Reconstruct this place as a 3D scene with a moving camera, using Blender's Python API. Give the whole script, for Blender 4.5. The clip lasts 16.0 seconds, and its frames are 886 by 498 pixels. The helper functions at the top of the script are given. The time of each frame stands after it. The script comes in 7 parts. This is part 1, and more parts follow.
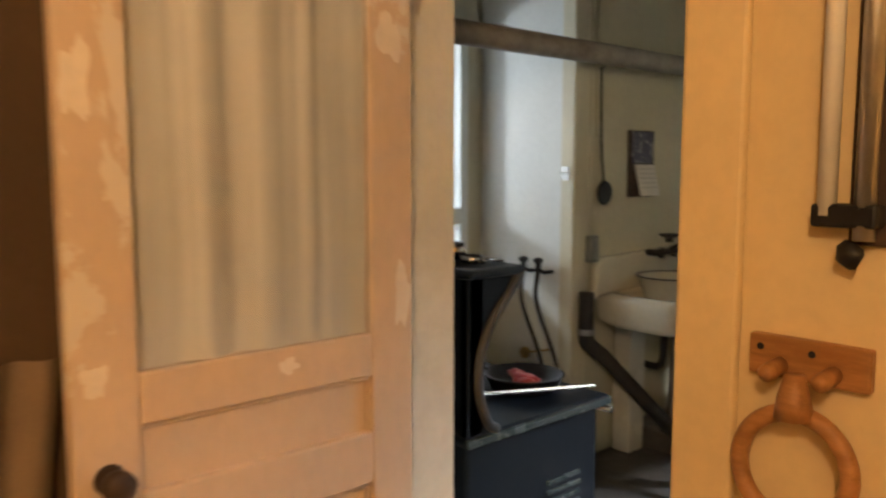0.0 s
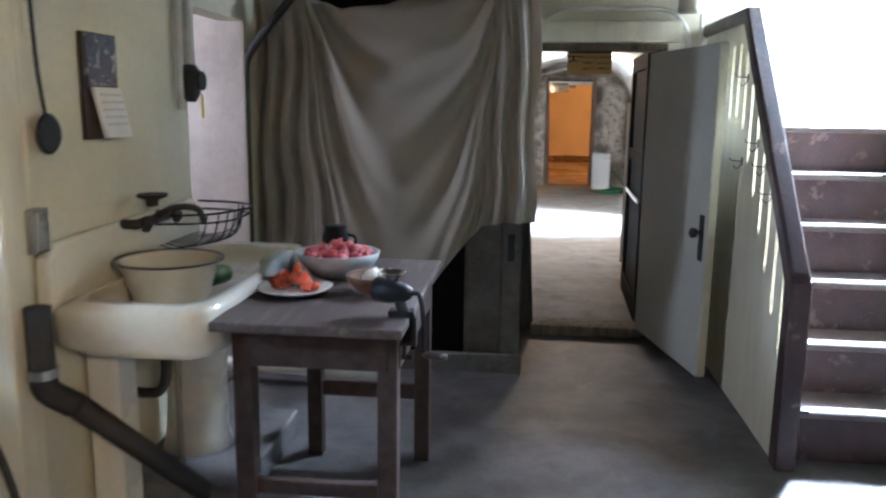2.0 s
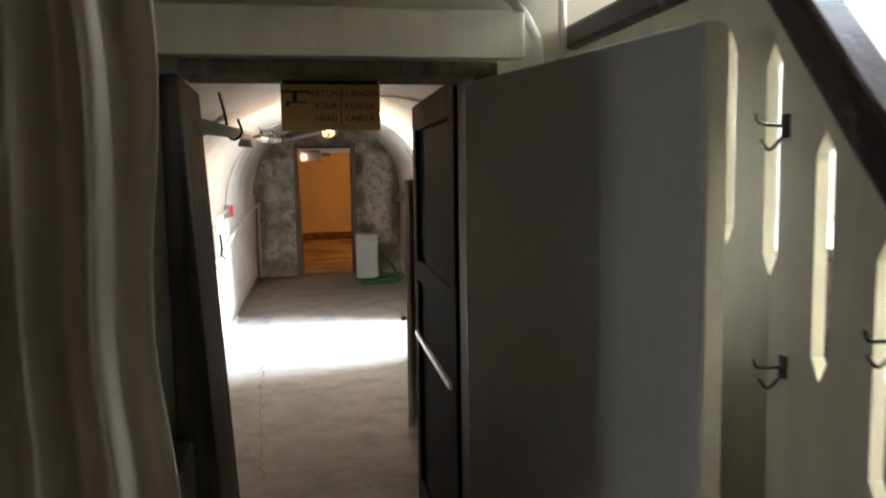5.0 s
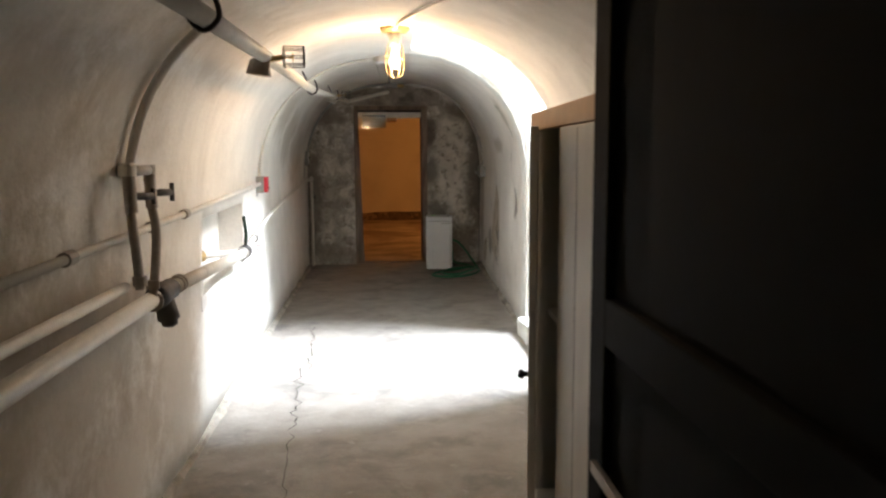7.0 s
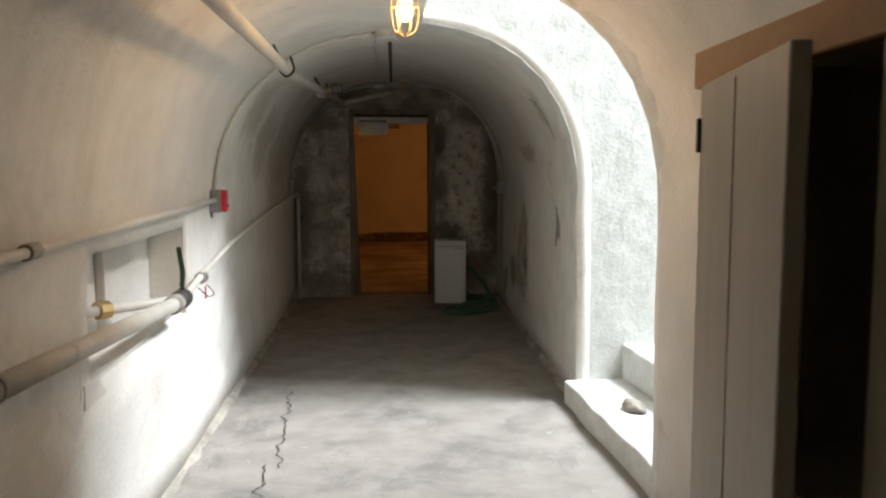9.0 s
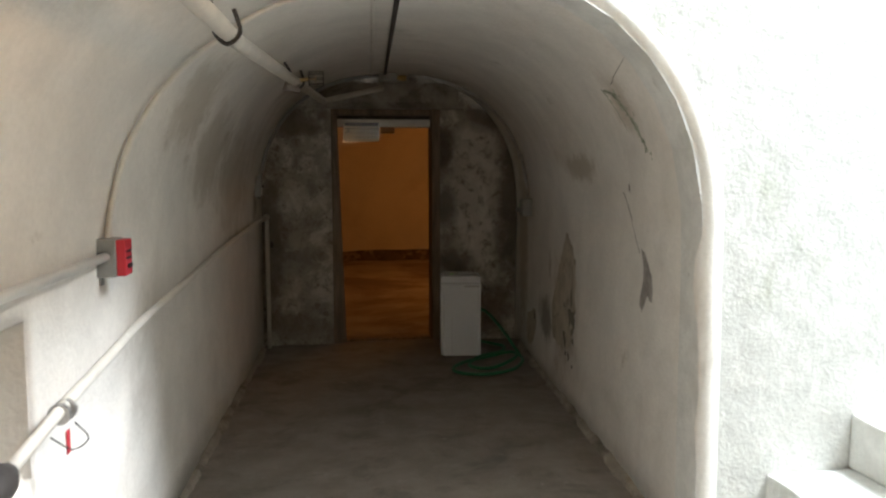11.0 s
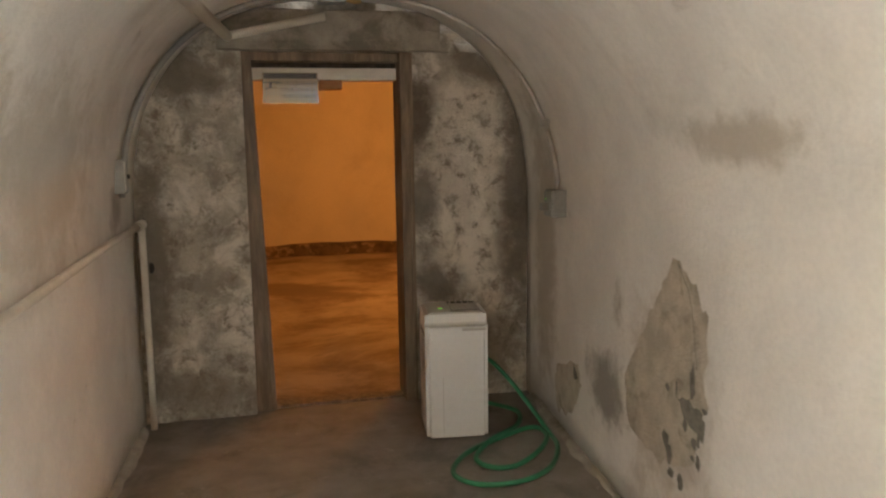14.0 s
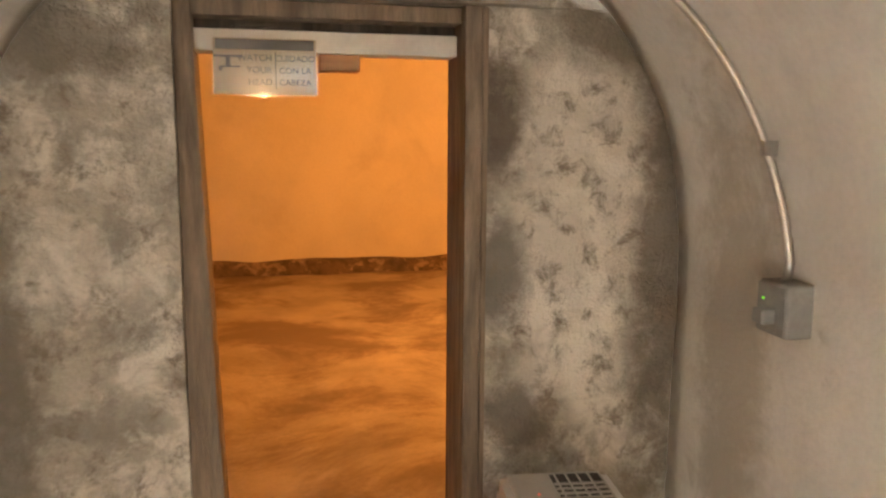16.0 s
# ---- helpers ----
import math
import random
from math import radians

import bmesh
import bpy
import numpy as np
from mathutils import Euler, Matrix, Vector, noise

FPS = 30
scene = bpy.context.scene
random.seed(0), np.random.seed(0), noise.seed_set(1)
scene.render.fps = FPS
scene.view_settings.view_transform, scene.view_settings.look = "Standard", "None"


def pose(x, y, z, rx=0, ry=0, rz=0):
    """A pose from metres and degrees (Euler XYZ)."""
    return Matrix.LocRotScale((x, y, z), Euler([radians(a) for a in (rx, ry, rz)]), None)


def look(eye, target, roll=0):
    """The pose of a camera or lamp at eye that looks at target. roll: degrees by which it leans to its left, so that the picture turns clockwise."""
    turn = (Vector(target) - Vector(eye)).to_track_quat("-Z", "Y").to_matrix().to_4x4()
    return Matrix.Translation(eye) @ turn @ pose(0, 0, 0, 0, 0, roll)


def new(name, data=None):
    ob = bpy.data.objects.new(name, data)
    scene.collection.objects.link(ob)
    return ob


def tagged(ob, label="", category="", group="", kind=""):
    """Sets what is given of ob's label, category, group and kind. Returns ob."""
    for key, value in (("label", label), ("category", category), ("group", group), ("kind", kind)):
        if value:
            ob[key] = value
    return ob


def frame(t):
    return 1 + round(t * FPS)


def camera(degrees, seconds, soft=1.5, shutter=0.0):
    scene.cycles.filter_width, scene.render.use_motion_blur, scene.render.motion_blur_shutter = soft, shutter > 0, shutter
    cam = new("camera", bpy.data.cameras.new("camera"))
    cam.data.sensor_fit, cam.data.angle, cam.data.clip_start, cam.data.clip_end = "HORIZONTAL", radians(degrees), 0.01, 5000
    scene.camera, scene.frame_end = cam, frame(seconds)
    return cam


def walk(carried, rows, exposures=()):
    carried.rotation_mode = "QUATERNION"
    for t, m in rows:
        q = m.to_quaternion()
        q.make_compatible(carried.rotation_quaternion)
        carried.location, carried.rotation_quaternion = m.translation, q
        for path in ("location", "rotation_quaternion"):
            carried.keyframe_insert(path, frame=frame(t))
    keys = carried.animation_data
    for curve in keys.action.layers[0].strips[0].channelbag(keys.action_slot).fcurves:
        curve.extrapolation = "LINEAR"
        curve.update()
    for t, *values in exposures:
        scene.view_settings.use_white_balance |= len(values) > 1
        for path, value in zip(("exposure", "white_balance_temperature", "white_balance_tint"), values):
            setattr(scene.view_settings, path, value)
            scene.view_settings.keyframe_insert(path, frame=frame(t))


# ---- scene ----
cam = camera(59.1, 16.0, soft=2.2, shutter=0.35)
PATH = [
    (0, (1.306, -5.237, 1.362), (-0.184, -3.92, 1.151), 0.0),
    (0.5, (0.95, -5.03, 1.334), (-0.21, -3.431, 1.02), 0.4),
    (1, (0.717, -4.816, 1.328), (-0.192, -3.081, 0.924), -0.0),
    (1.5, (0.489, -4.581, 1.312), (-0.033, -2.684, 0.955), 1.3),
    (2, (0.393, -4.316, 1.33), (0.19, -2.36, 0.969), 0.8),
    (2.2, (0.385, -4.181, 1.344), (0.228, -2.214, 1.02), -0.4),
    (2.5, (0.356, -3.973, 1.364), (0.265, -1.998, 1.063), -2.0),
    (3, (0.371, -3.51, 1.365), (0.574, -1.527, 1.206), -2.2),
    (3.3, (0.423, -3.256, 1.346), (0.796, -1.308, 1.087), -3.2),
    (3.5, (0.485, -3.048, 1.348), (0.911, -1.112, 1.087), -4.0),
    (4, (0.572, -2.617, 1.385), (0.975, -0.67, 1.171), -2.1),
    (4.2, (0.584, -2.424, 1.393), (0.985, -0.474, 1.203), -1.4),
    (6.3, (0.749, -0.556, 1.413), (1.078, 1.406, 1.202), -0.5),
    (6.5, (0.767, -0.363, 1.399), (1.041, 1.609, 1.217), -0.3),
    (7, (0.719, 0.147, 1.299), (0.936, 2.12, 1.053), -0.3),
    (7.5, (0.714, 0.615, 1.197), (0.842, 2.599, 0.977), -0.5),
    (8, (0.755, 0.965, 1.177), (0.869, 2.952, 0.979), -0.1),
    (8.5, (0.745, 1.28, 1.206), (0.908, 3.263, 1.002), 0.4),
    (9, (0.755, 1.581, 1.233), (0.976, 3.558, 1.034), -0.2),
    (11.5, (0.718, 3.536, 1.333), (1.019, 5.505, 1.151), -0.1),
    (12, (0.717, 3.861, 1.335), (1.049, 5.827, 1.169), -0.2),
    (12.5, (0.708, 4.17, 1.353), (1.023, 6.135, 1.151), 0.0),
    (13, (0.739, 4.524, 1.36), (1.143, 6.471, 1.141), 0.3),
    (13.5, (0.765, 4.901, 1.337), (1.226, 6.835, 1.114), -1.4),
    (14, (0.793, 5.285, 1.352), (1.228, 7.22, 1.093), -0.9),
    (14.5, (0.843, 5.737, 1.391), (1.288, 7.668, 1.122), -1.4),
    (15, (0.904, 6.195, 1.411), (1.323, 8.135, 1.167), -1.2),
    (15.5, (0.968, 6.69, 1.441), (1.315, 8.647, 1.197), -0.1),
    (16, (0.930, 7.13, 1.486), (1.366, 9.059, 1.190), 0.3),
]
EXPOSURES = [(0.0, 0.0, 6400, 10), (1.0, 0.5, 5500, 10), (1.5, 0.85, 5200, 10), (2.0, 1.12, 5000, 10), (2.5, 1.22, 5200, 10), (3.0, 1.0, 5350, 10), (3.5, 0.25, 5700, 10), (4.2, 0.05, 5800, 10), (6.5, -0.12, 5900, 10), (7.5, -0.78, 5950, 10), (8.0, -1.17, 6100, 10),
             (9.0, -1.53, 6150, 10), (11.5, -1.22, 6200, 10), (12.5, -0.5, 6000, 10), (13.5, 0.35, 6250, 11), (14.5, 0.72, 6600, 12), (15.2, 1.22, 6550, 13), (16.0, 1.65, 6700, 13)]
L_SHAFT, L_WINDOW, L_LANDING, L_SIDE, L_NOOK, L_BULB, L_END, L_HALL = 1480.0, 10.5, 225.0, 85.0, 10.0, 31.0, 78.0, 66.0
walk(cam, [(t, look(eye, target, roll)) for t, eye, target, roll in PATH], EXPOSURES)

# ---- world and lamps ----
world = bpy.data.worlds.new("sky")
scene.world = world
world.use_nodes = True
wn = world.node_tree
sky = wn.nodes.new("ShaderNodeTexSky")
sky.sky_type = "NISHITA"
sky.sun_disc = False
sky.sun_elevation, sky.sun_rotation = radians(50), radians(60)
wn.links.new(sky.outputs["Color"], wn.nodes["Background"].inputs["Color"])
wn.nodes["Background"].inputs["Strength"].default_value = 0.12


def lamp(name, kind, m, energy, color=(1, 1, 1), size=0.1, size_y=None, spread=None):
    data = bpy.data.lights.new(name, kind)
    data.energy, data.color = energy, color
    if kind == "AREA":
        data.size = size
        if size_y:
            data.shape, data.size_y = "RECTANGLE", size_y
        if spread:
            data.spread = radians(spread)
    elif kind == "SUN":
        data.angle = size
    else:
        data.shadow_soft_size = size
    ob = new(name, data)
    ob.matrix_world = m
    return ob


SUN_DIR = Vector((-0.62, 0.10, -0.78))
lamp("sun", "SUN", look((20, 0, 25), Vector((20, 0, 25)) + SUN_DIR), 2.5, (1.0, 0.95, 0.88), radians(0.6))
# daylight in the openings, and a fill lamp added on the landing
lamp("stairwell_daylight", "AREA", look((4.45, 4.905, 5.80), (0.25, 4.93, 0.55)), L_SHAFT, (0.93, 0.97, 1.0), 1.9, 1.7, 120)
lamp("kitchen_window_daylight", "AREA", look((-2.45, -3.55, 1.62), (-0.6, -2.5, 0.8)), L_WINDOW, (0.82, 0.92, 1.0), 0.16, 0.16)
lamp("landing_daylight", "AREA", look((2.40, 0.40, 2.60), (2.02, -1.0, 0.55)), L_LANDING, (0.93, 0.97, 1.0), 0.62, 0.8, 80)
# added fill lamp that brightens the landing and the pipes over the door
lamp("landing_side_fill", "AREA", look((3.18, 0.05, 2.40), (1.9, 0.40, 1.75)), L_SIDE, (0.95, 0.98, 1.0), 0.5, 0.9)
lamp("nook_daylight", "AREA", look((-2.12, -1.22, 1.65), (-0.6, -0.78, 0.1)), L_NOOK, (1.0, 0.92, 0.86), 0.3, 0.5)
# electric lamps
lamp("tunnel_bulb_light", "POINT", pose(0.925, 4.20, 1.735), L_BULB, (1.0, 0.60, 0.28), 0.03)
lamp("end_room_light", "POINT", pose(2.75, 12.2, 2.25), L_END, (1.0, 0.40, 0.085), 0.08)
lamp("hall_light", "POINT", pose(1.85, -6.1, 2.2), L_HALL, (1.0, 0.67, 0.36), 0.10)


# ---- materials ----
def mat(name, base, rough=0.7, var=0.15, scale=6.0, fine=60.0, bump=0.15, stain=None, stain_amount=0.5, stain_scale=1.4, stain_lo=0.5, stain_hi=0.7, metal=0.0,
        grain=None, spec=0.4, rand=0.0, trans=0.0, coat=0.0, stain2=None, stain2_scale=5.0, stain2_lo=0.55, stain2_hi=0.62, spots=()):
    m = bpy.data.materials.new(name)
    m.use_nodes = True
    nt = m.node_tree
    N, K = nt.nodes.new, nt.links.new
    b = nt.nodes["Principled BSDF"]
    tc = N("ShaderNodeTexCoord")
    mp = N("ShaderNodeMapping")
    K(tc.outputs["Object"], mp.inputs["Vector"])
    if grain:
        mp.inputs["Scale"].default_value = grain

    def noise_tex(s, detail=6.0, r=0.6, distort=0.0):
        n = N("ShaderNodeTexNoise")
        n.inputs["Scale"].default_value, n.inputs["Detail"].default_value = s, detail
        n.inputs["Roughness"].default_value, n.inputs["Distortion"].default_value = r, distort
        K(mp.outputs["Vector"], n.inputs["Vector"])
        return n.outputs["Fac"]

    def ramp(f, lo, hi):
        r = N("ShaderNodeMapRange")
        r.interpolation_type = "SMOOTHSTEP"
        r.inputs["From Min"].default_value, r.inputs["From Max"].default_value = lo, hi
        K(f, r.inputs["Value"])
        return r.outputs["Result"]

    def mix(f, a, c):
        x = N("ShaderNodeMix")
        x.data_type = "RGBA"
        for socket, v in ((x.inputs[0], f), (x.inputs[6], a), (x.inputs[7], c)):
            if isinstance(v, (tuple, list)):
                socket.default_value = (*v, 1)
            elif isinstance(v, float):
                socket.default_value = v
            else:
                K(v, socket)
        return x.outputs[2]

    def times(f, k):
        x = N("ShaderNodeMath")
        x.operation = "MULTIPLY"
        x.inputs[1].default_value = k
        K(f, x.inputs[0])
        return x.outputs[0]

    big, small = noise_tex(scale), noise_tex(fine, 4.0)
    col = mix(ramp(big, 0.3, 0.7), tuple(min(1, c * (1 - var)) for c in base), tuple(min(1, c * (1 + var)) for c in base))
    col = mix(times(ramp(small, 0.35, 0.7), 0.5 * var + 0.06), col, tuple(c * 0.45 for c in base))
    if stain:
        col = mix(times(ramp(noise_tex(stain_scale, 9.0, 0.68, 0.4), stain_lo, stain_hi), stain_amount), col, stain)
    for centre, size, colour, amount in spots:
        # a stain round one place, its edge broken up by noise
        vm = N("ShaderNodeMapping")
        vm.vector_type = "POINT"
        vm.inputs["Location"].default_value = [-c / q for c, q in zip(centre, size)]
        vm.inputs["Scale"].default_value = [1 / q for q in size]
        K(tc.outputs["Object"], vm.inputs["Vector"])
        ln, ad = N("ShaderNodeVectorMath"), N("ShaderNodeMath")
        ln.operation, ad.operation = "LENGTH", "ADD"
        K(vm.outputs["Vector"], ln.inputs[0])
        K(ln.outputs["Value"], ad.inputs[0])
        K(times(noise_tex(7.0, 9.0, 0.72, 0.3), 1.9), ad.inputs[1])
        r = N("ShaderNodeMapRange")
        r.interpolation_type = "SMOOTHSTEP"
        r.inputs["From Min"].default_value, r.inputs["From Max"].default_value = 2.1, 1.35
        K(ad.outputs[0], r.inputs["Value"])
        col = mix(times(r.outputs["Result"], amount), col, colour)
    if stain2:
        col = mix(ramp(noise_tex(stain2_scale, 8.0, 0.7, 0.3), stain2_lo, stain2_hi), col, stain2)
    if rand:
        oi, hs = N("ShaderNodeObjectInfo"), N("ShaderNodeHueSaturation")
        K(ramp(oi.outputs["Random"], 0.0, 1.0), hs.inputs["Value"])
        r = hs.inputs["Value"].links[0].from_node
        r.inputs["To Min"].default_value, r.inputs["To Max"].default_value = 1 - rand, 1 + rand
        K(col, hs.inputs["Color"])
        col = hs.outputs["Color"]
    K(col, b.inputs["Base Color"])
    rr = N("ShaderNodeMapRange")
    rr.inputs["To Min"].default_value, rr.inputs["To Max"].default_value = max(0.03, rough - 0.1), min(1, rough + 0.12)
    K(big, rr.inputs["Value"])
    K(rr.outputs["Result"], b.inputs["Roughness"])
    b.inputs["Metallic"].default_value = metal
    b.inputs["Specular IOR Level"].default_value = spec
    b.inputs["Transmission Weight"].default_value = trans
    b.inputs["Coat Weight"].default_value = coat
    if bump:
        a = N("ShaderNodeMath")
        a.operation = "ADD"
        K(times(big, 0.8), a.inputs[0])
        K(times(small, 0.35), a.inputs[1])
        bp = N("ShaderNodeBump")
        bp.inputs["Strength"].default_value, bp.inputs["Distance"].default_value = bump, 0.02
        K(a.outputs[0], bp.inputs["Height"])
        K(bp.outputs["Normal"], b.inputs["Normal"])
    return m


def glow(name, color, strength):
    m = bpy.data.materials.new(name)
    m.use_nodes = True
    b = m.node_tree.nodes["Principled BSDF"]
    b.inputs["Base Color"].default_value = (*color, 1)
    b.inputs["Emission Color"].default_value, b.inputs["Emission Strength"].default_value = (*color, 1), strength
    return m


BROWN, DARK, RUST = (0.34, 0.29, 0.21), (0.17, 0.15, 0.12), (0.40, 0.33, 0.25)
VAULT_SPOTS = [((2.04, 7.58, 0.50), (0.5, 0.34, 0.42), RUST, 0.6),
               ((2.08, 8.10, 0.38), (0.5, 0.24, 0.17), DARK, 0.75), ((2.0, 7.12, 1.36), (0.5, 0.34, 0.08), BROWN, 0.6), ((2.1, 8.95, 0.9), (0.35, 0.22, 0.9), BROWN, 0.6),
               ((1.9, 6.1, 1.60), (0.4, 0.14, 0.14), RUST, 0.5), ((-0.02, 2.2, 0.75), (0.3, 0.9, 0.45), BROWN, 0.55), ((-0.02, 3.3, 0.35), (0.3, 0.5, 0.5), RUST, 0.45),
               ((0.15, 2.6, 1.45), (0.3, 0.5, 0.3), BROWN, 0.5), ((-0.05, 1.5, 0.9), (0.3, 0.9, 0.6), BROWN, 0.6), ((0.05, 1.9, 1.35), (0.35, 0.7, 0.3), BROWN, 0.5), ((-0.02, 2.7, 0.3), (0.3, 0.5, 0.35), RUST, 0.5), ((0.3, 3.4, 1.7), (0.3, 0.6, 0.2), RUST, 0.45), ((0.2, 6.3, 1.6), (0.3, 0.35, 0.22), BROWN, 0.5), ((0.12, 7.9, 1.3), (0.3, 0.6, 0.4), BROWN, 0.45), ((0.05, 7.0, 1.45), (0.35, 0.5, 0.3), BROWN, 0.5), ((0.12, 8.9, 1.1), (0.2, 0.12, 0.12), DARK, 0.6)]
plaster = mat("vault_plaster", (0.75, 0.725, 0.67), 0.85, 0.09, 2.2, 55, 0.4, (0.38, 0.335, 0.27), 0.55, 1.1, 0.48, 0.78, stain2=(0.40, 0.36, 0.30), stain2_scale=3.2, stain2_lo=0.62, stain2_hi=0.80, spots=VAULT_SPOTS)
shaft_plaster = mat("shaft_plaster", (0.66, 0.665, 0.63), 0.9, 0.10, 9.0, 70, 0.5, (0.34, 0.37, 0.27), 0.5, 2.6, 0.54, 0.72, stain2=(0.42, 0.42, 0.38), stain2_scale=7.0, stain2_lo=0.64, stain2_hi=0.72)
patch_mat = mat("bare_plaster", (0.50, 0.445, 0.355), 0.95, 0.15, 10, 90, 0.7, (0.24, 0.205, 0.15), 0.6, 7, 0.52, 0.66)
grey_patch = mat("grey_render", (0.31, 0.29, 0.265), 0.95, 0.2, 25, 120, 0.6)
mould_mat = mat("mould", (0.20, 0.19, 0.16), 0.95, 0.3, 20, 90, 0.4)
green_mat = mat("algae", (0.33, 0.36, 0.275), 0.95, 0.3, 20, 90, 0.4)
crack_mat = mat("crack", (0.05, 0.045, 0.04), 0.95, 0.2, 30, 90, 0.2)
tunnel_floor_mat = mat("tunnel_concrete", (0.265, 0.24, 0.212), 0.75, 0.16, 5.0, 90, 0.35, (0.125, 0.115, 0.105), 0.7, 2.6, 0.47, 0.68, stain2=(0.33, 0.305, 0.275), stain2_scale=13.0, stain2_lo=0.60, stain2_hi=0.69)
kitchen_floor_mat = mat("kitchen_concrete", (0.142, 0.135, 0.132), 0.52, 0.3, 4.5, 60, 0.25, (0.065, 0.06, 0.056), 0.7, 2.0, 0.48, 0.66, stain2=(0.19, 0.18, 0.172), stain2_scale=5.5, stain2_lo=0.60, stain2_hi=0.72, spec=0.3)
END_SPOTS = [((0.90, -0.1, 1.25), (0.26, 0.5, 0.62), (0.74, 0.70, 0.63), 0.6), ((0.85, -0.1, 0.72), (0.2, 0.5, 0.14), (0.72, 0.68, 0.61), 0.8), ((0.62, -0.1, 1.55), (0.10, 0.5, 0.22), (0.10, 0.075, 0.055), 0.9), ((0.64, -0.1, 1.08), (0.10, 0.5, 0.20), (0.16, 0.15, 0.13), 0.85), ((0.72, -0.1, 0.62), (0.16, 0.5, 0.16), (0.12, 0.105, 0.085), 0.85),
             ((1.17, -0.1, 1.1), (0.13, 0.5, 0.95), (0.12, 0.10, 0.08), 0.85), ((1.0, -0.1, 1.78), (0.25, 0.5, 0.14), (0.14, 0.12, 0.09), 0.75), ((-0.72, -0.1, 0.75), (0.11, 0.5, 0.8), (0.15, 0.13, 0.10), 0.8),
             ((-0.52, -0.1, 1.72), (0.26, 0.5, 0.16), (0.15, 0.13, 0.10), 0.75), ((0.9, -0.1, 0.25), (0.35, 0.5, 0.22), (0.2, 0.165, 0.12), 0.7), ((-0.5, -0.1, 0.12), (0.4, 0.5, 0.16), (0.22, 0.19, 0.15), 0.6)]
end_concrete = mat("mottled_concrete", (0.40, 0.37, 0.315), 0.92, 0.3, 8.0, 95, 1.0, (0.70, 0.665, 0.595), 0.9, 6.0, 0.45, 0.64, stain2=(0.21, 0.18, 0.14), stain2_scale=14.0, stain2_lo=0.49, stain2_hi=0.69, spots=END_SPOTS)
beam_concrete = mat("beam_concrete", (0.36, 0.33, 0.28), 0.9, 0.2, 7.0, 80, 0.7, (0.12, 0.11, 0.09), 0.7, 3.0, 0.5, 0.65)
old_wood = mat("weathered_wood", (0.24, 0.185, 0.135), 0.8, 0.3, 5.0, 60, 0.5, (0.09, 0.07, 0.05), 0.7, 3.0, 0.45, 0.7, grain=(6, 6, 0.7))
end_room_mat = mat("end_room_paint", (0.70, 0.62, 0.50), 0.85, 0.06, 1.5, 40, 0.25, (0.45, 0.36, 0.26), 0.5, 1.2, 0.5, 0.8)
end_floor_mat = mat("end_room_floor", (0.36, 0.29, 0.22), 0.8, 0.2, 2.0, 60, 0.3, (0.15, 0.10, 0.07), 0.85, 0.9, 0.42, 0.6)
damp_mat = mat("damp_base", (0.11, 0.075, 0.05), 0.85, 0.4, 8.0, 60, 0.6, (0.30, 0.22, 0.15), 0.8, 5.0, 0.5, 0.6)
cream = mat("cream_paint", (0.60, 0.56, 0.415), 0.6, 0.06, 2.0, 40, 0.12, (0.40, 0.36, 0.27), 0.5, 1.3, 0.52, 0.8)
cream_wood = mat("cream_board", (0.66, 0.61, 0.46), 0.5, 0.07, 3.0, 40, 0.1, (0.36, 0.27, 0.17), 0.45, 1.6, 0.55, 0.8, grain=(4, 4, 0.8))
white_panel = mat("white_panel", (0.76, 0.77, 0.74), 0.5, 0.04, 2.0, 40, 0.06, (0.6, 0.58, 0.5), 0.4, 1.0, 0.5, 0.8)
pink_plaster = mat("pink_plaster", (0.48, 0.41, 0.365), 0.85, 0.1, 5.0, 50, 0.4, (0.3, 0.24, 0.2), 0.4)
hall_paint = mat("hall_paint", (0.74, 0.58, 0.33), 0.5, 0.05, 1.5, 40, 0.1, (0.6, 0.45, 0.25), 0.4, 1.2, 0.5, 0.8)
# west hall wall: its dimness is part of this dark brown
hall_shaded = mat("hall_wall", (0.13, 0.082, 0.048), 0.7, 0.15, 2.0, 40, 0.15)
peel_paint = mat("peeling_paint", (0.66, 0.52, 0.40), 0.5, 0.05, 3.0, 40, 0.12, (0.74, 0.68, 0.60), 0.85, 2.2, 0.56, 0.585, grain=(1, 1, 0.6))
bare_primer = mat("bare_primer", (0.80, 0.72, 0.63), 0.6, 0.06, 9.0, 60, 0.1)
jamb_paint = mat("jamb_paint", (0.78, 0.74, 0.64), 0.45, 0.06, 3.0, 40, 0.1, (0.5, 0.42, 0.3), 0.4, 2.0, 0.5, 0.75)
lace = mat("curtain_linen", (0.70, 0.66, 0.58), 0.9, 0.05, 8.0, 260, 0.25)
sheet = mat("dust_sheet", (0.41, 0.37, 0.305), 0.95, 0.06, 2.0, 220, 0.2, (0.34, 0.30, 0.24), 0.5, 1.2, 0.5, 0.8)
_nt = sheet.node_tree
_tr, _mx = _nt.nodes.new("ShaderNodeBsdfTranslucent"), _nt.nodes.new("ShaderNodeMixShader")
_tr.inputs["Color"].default_value = (0.60, 0.52, 0.40, 1)
_mx.inputs[0].default_value = 0.3
_nt.links.new(_nt.nodes["Principled BSDF"].outputs[0], _mx.inputs[1])
_nt.links.new(_tr.outputs[0], _mx.inputs[2])
_nt.links.new(_mx.outputs[0], _nt.nodes["Material Output"].inputs["Surface"])
maroon = mat("maroon_paint", (0.052, 0.028, 0.028), 0.45, 0.25, 6.0, 60, 0.2, (0.22, 0.16, 0.14), 0.5, 7.0, 0.58, 0.66)
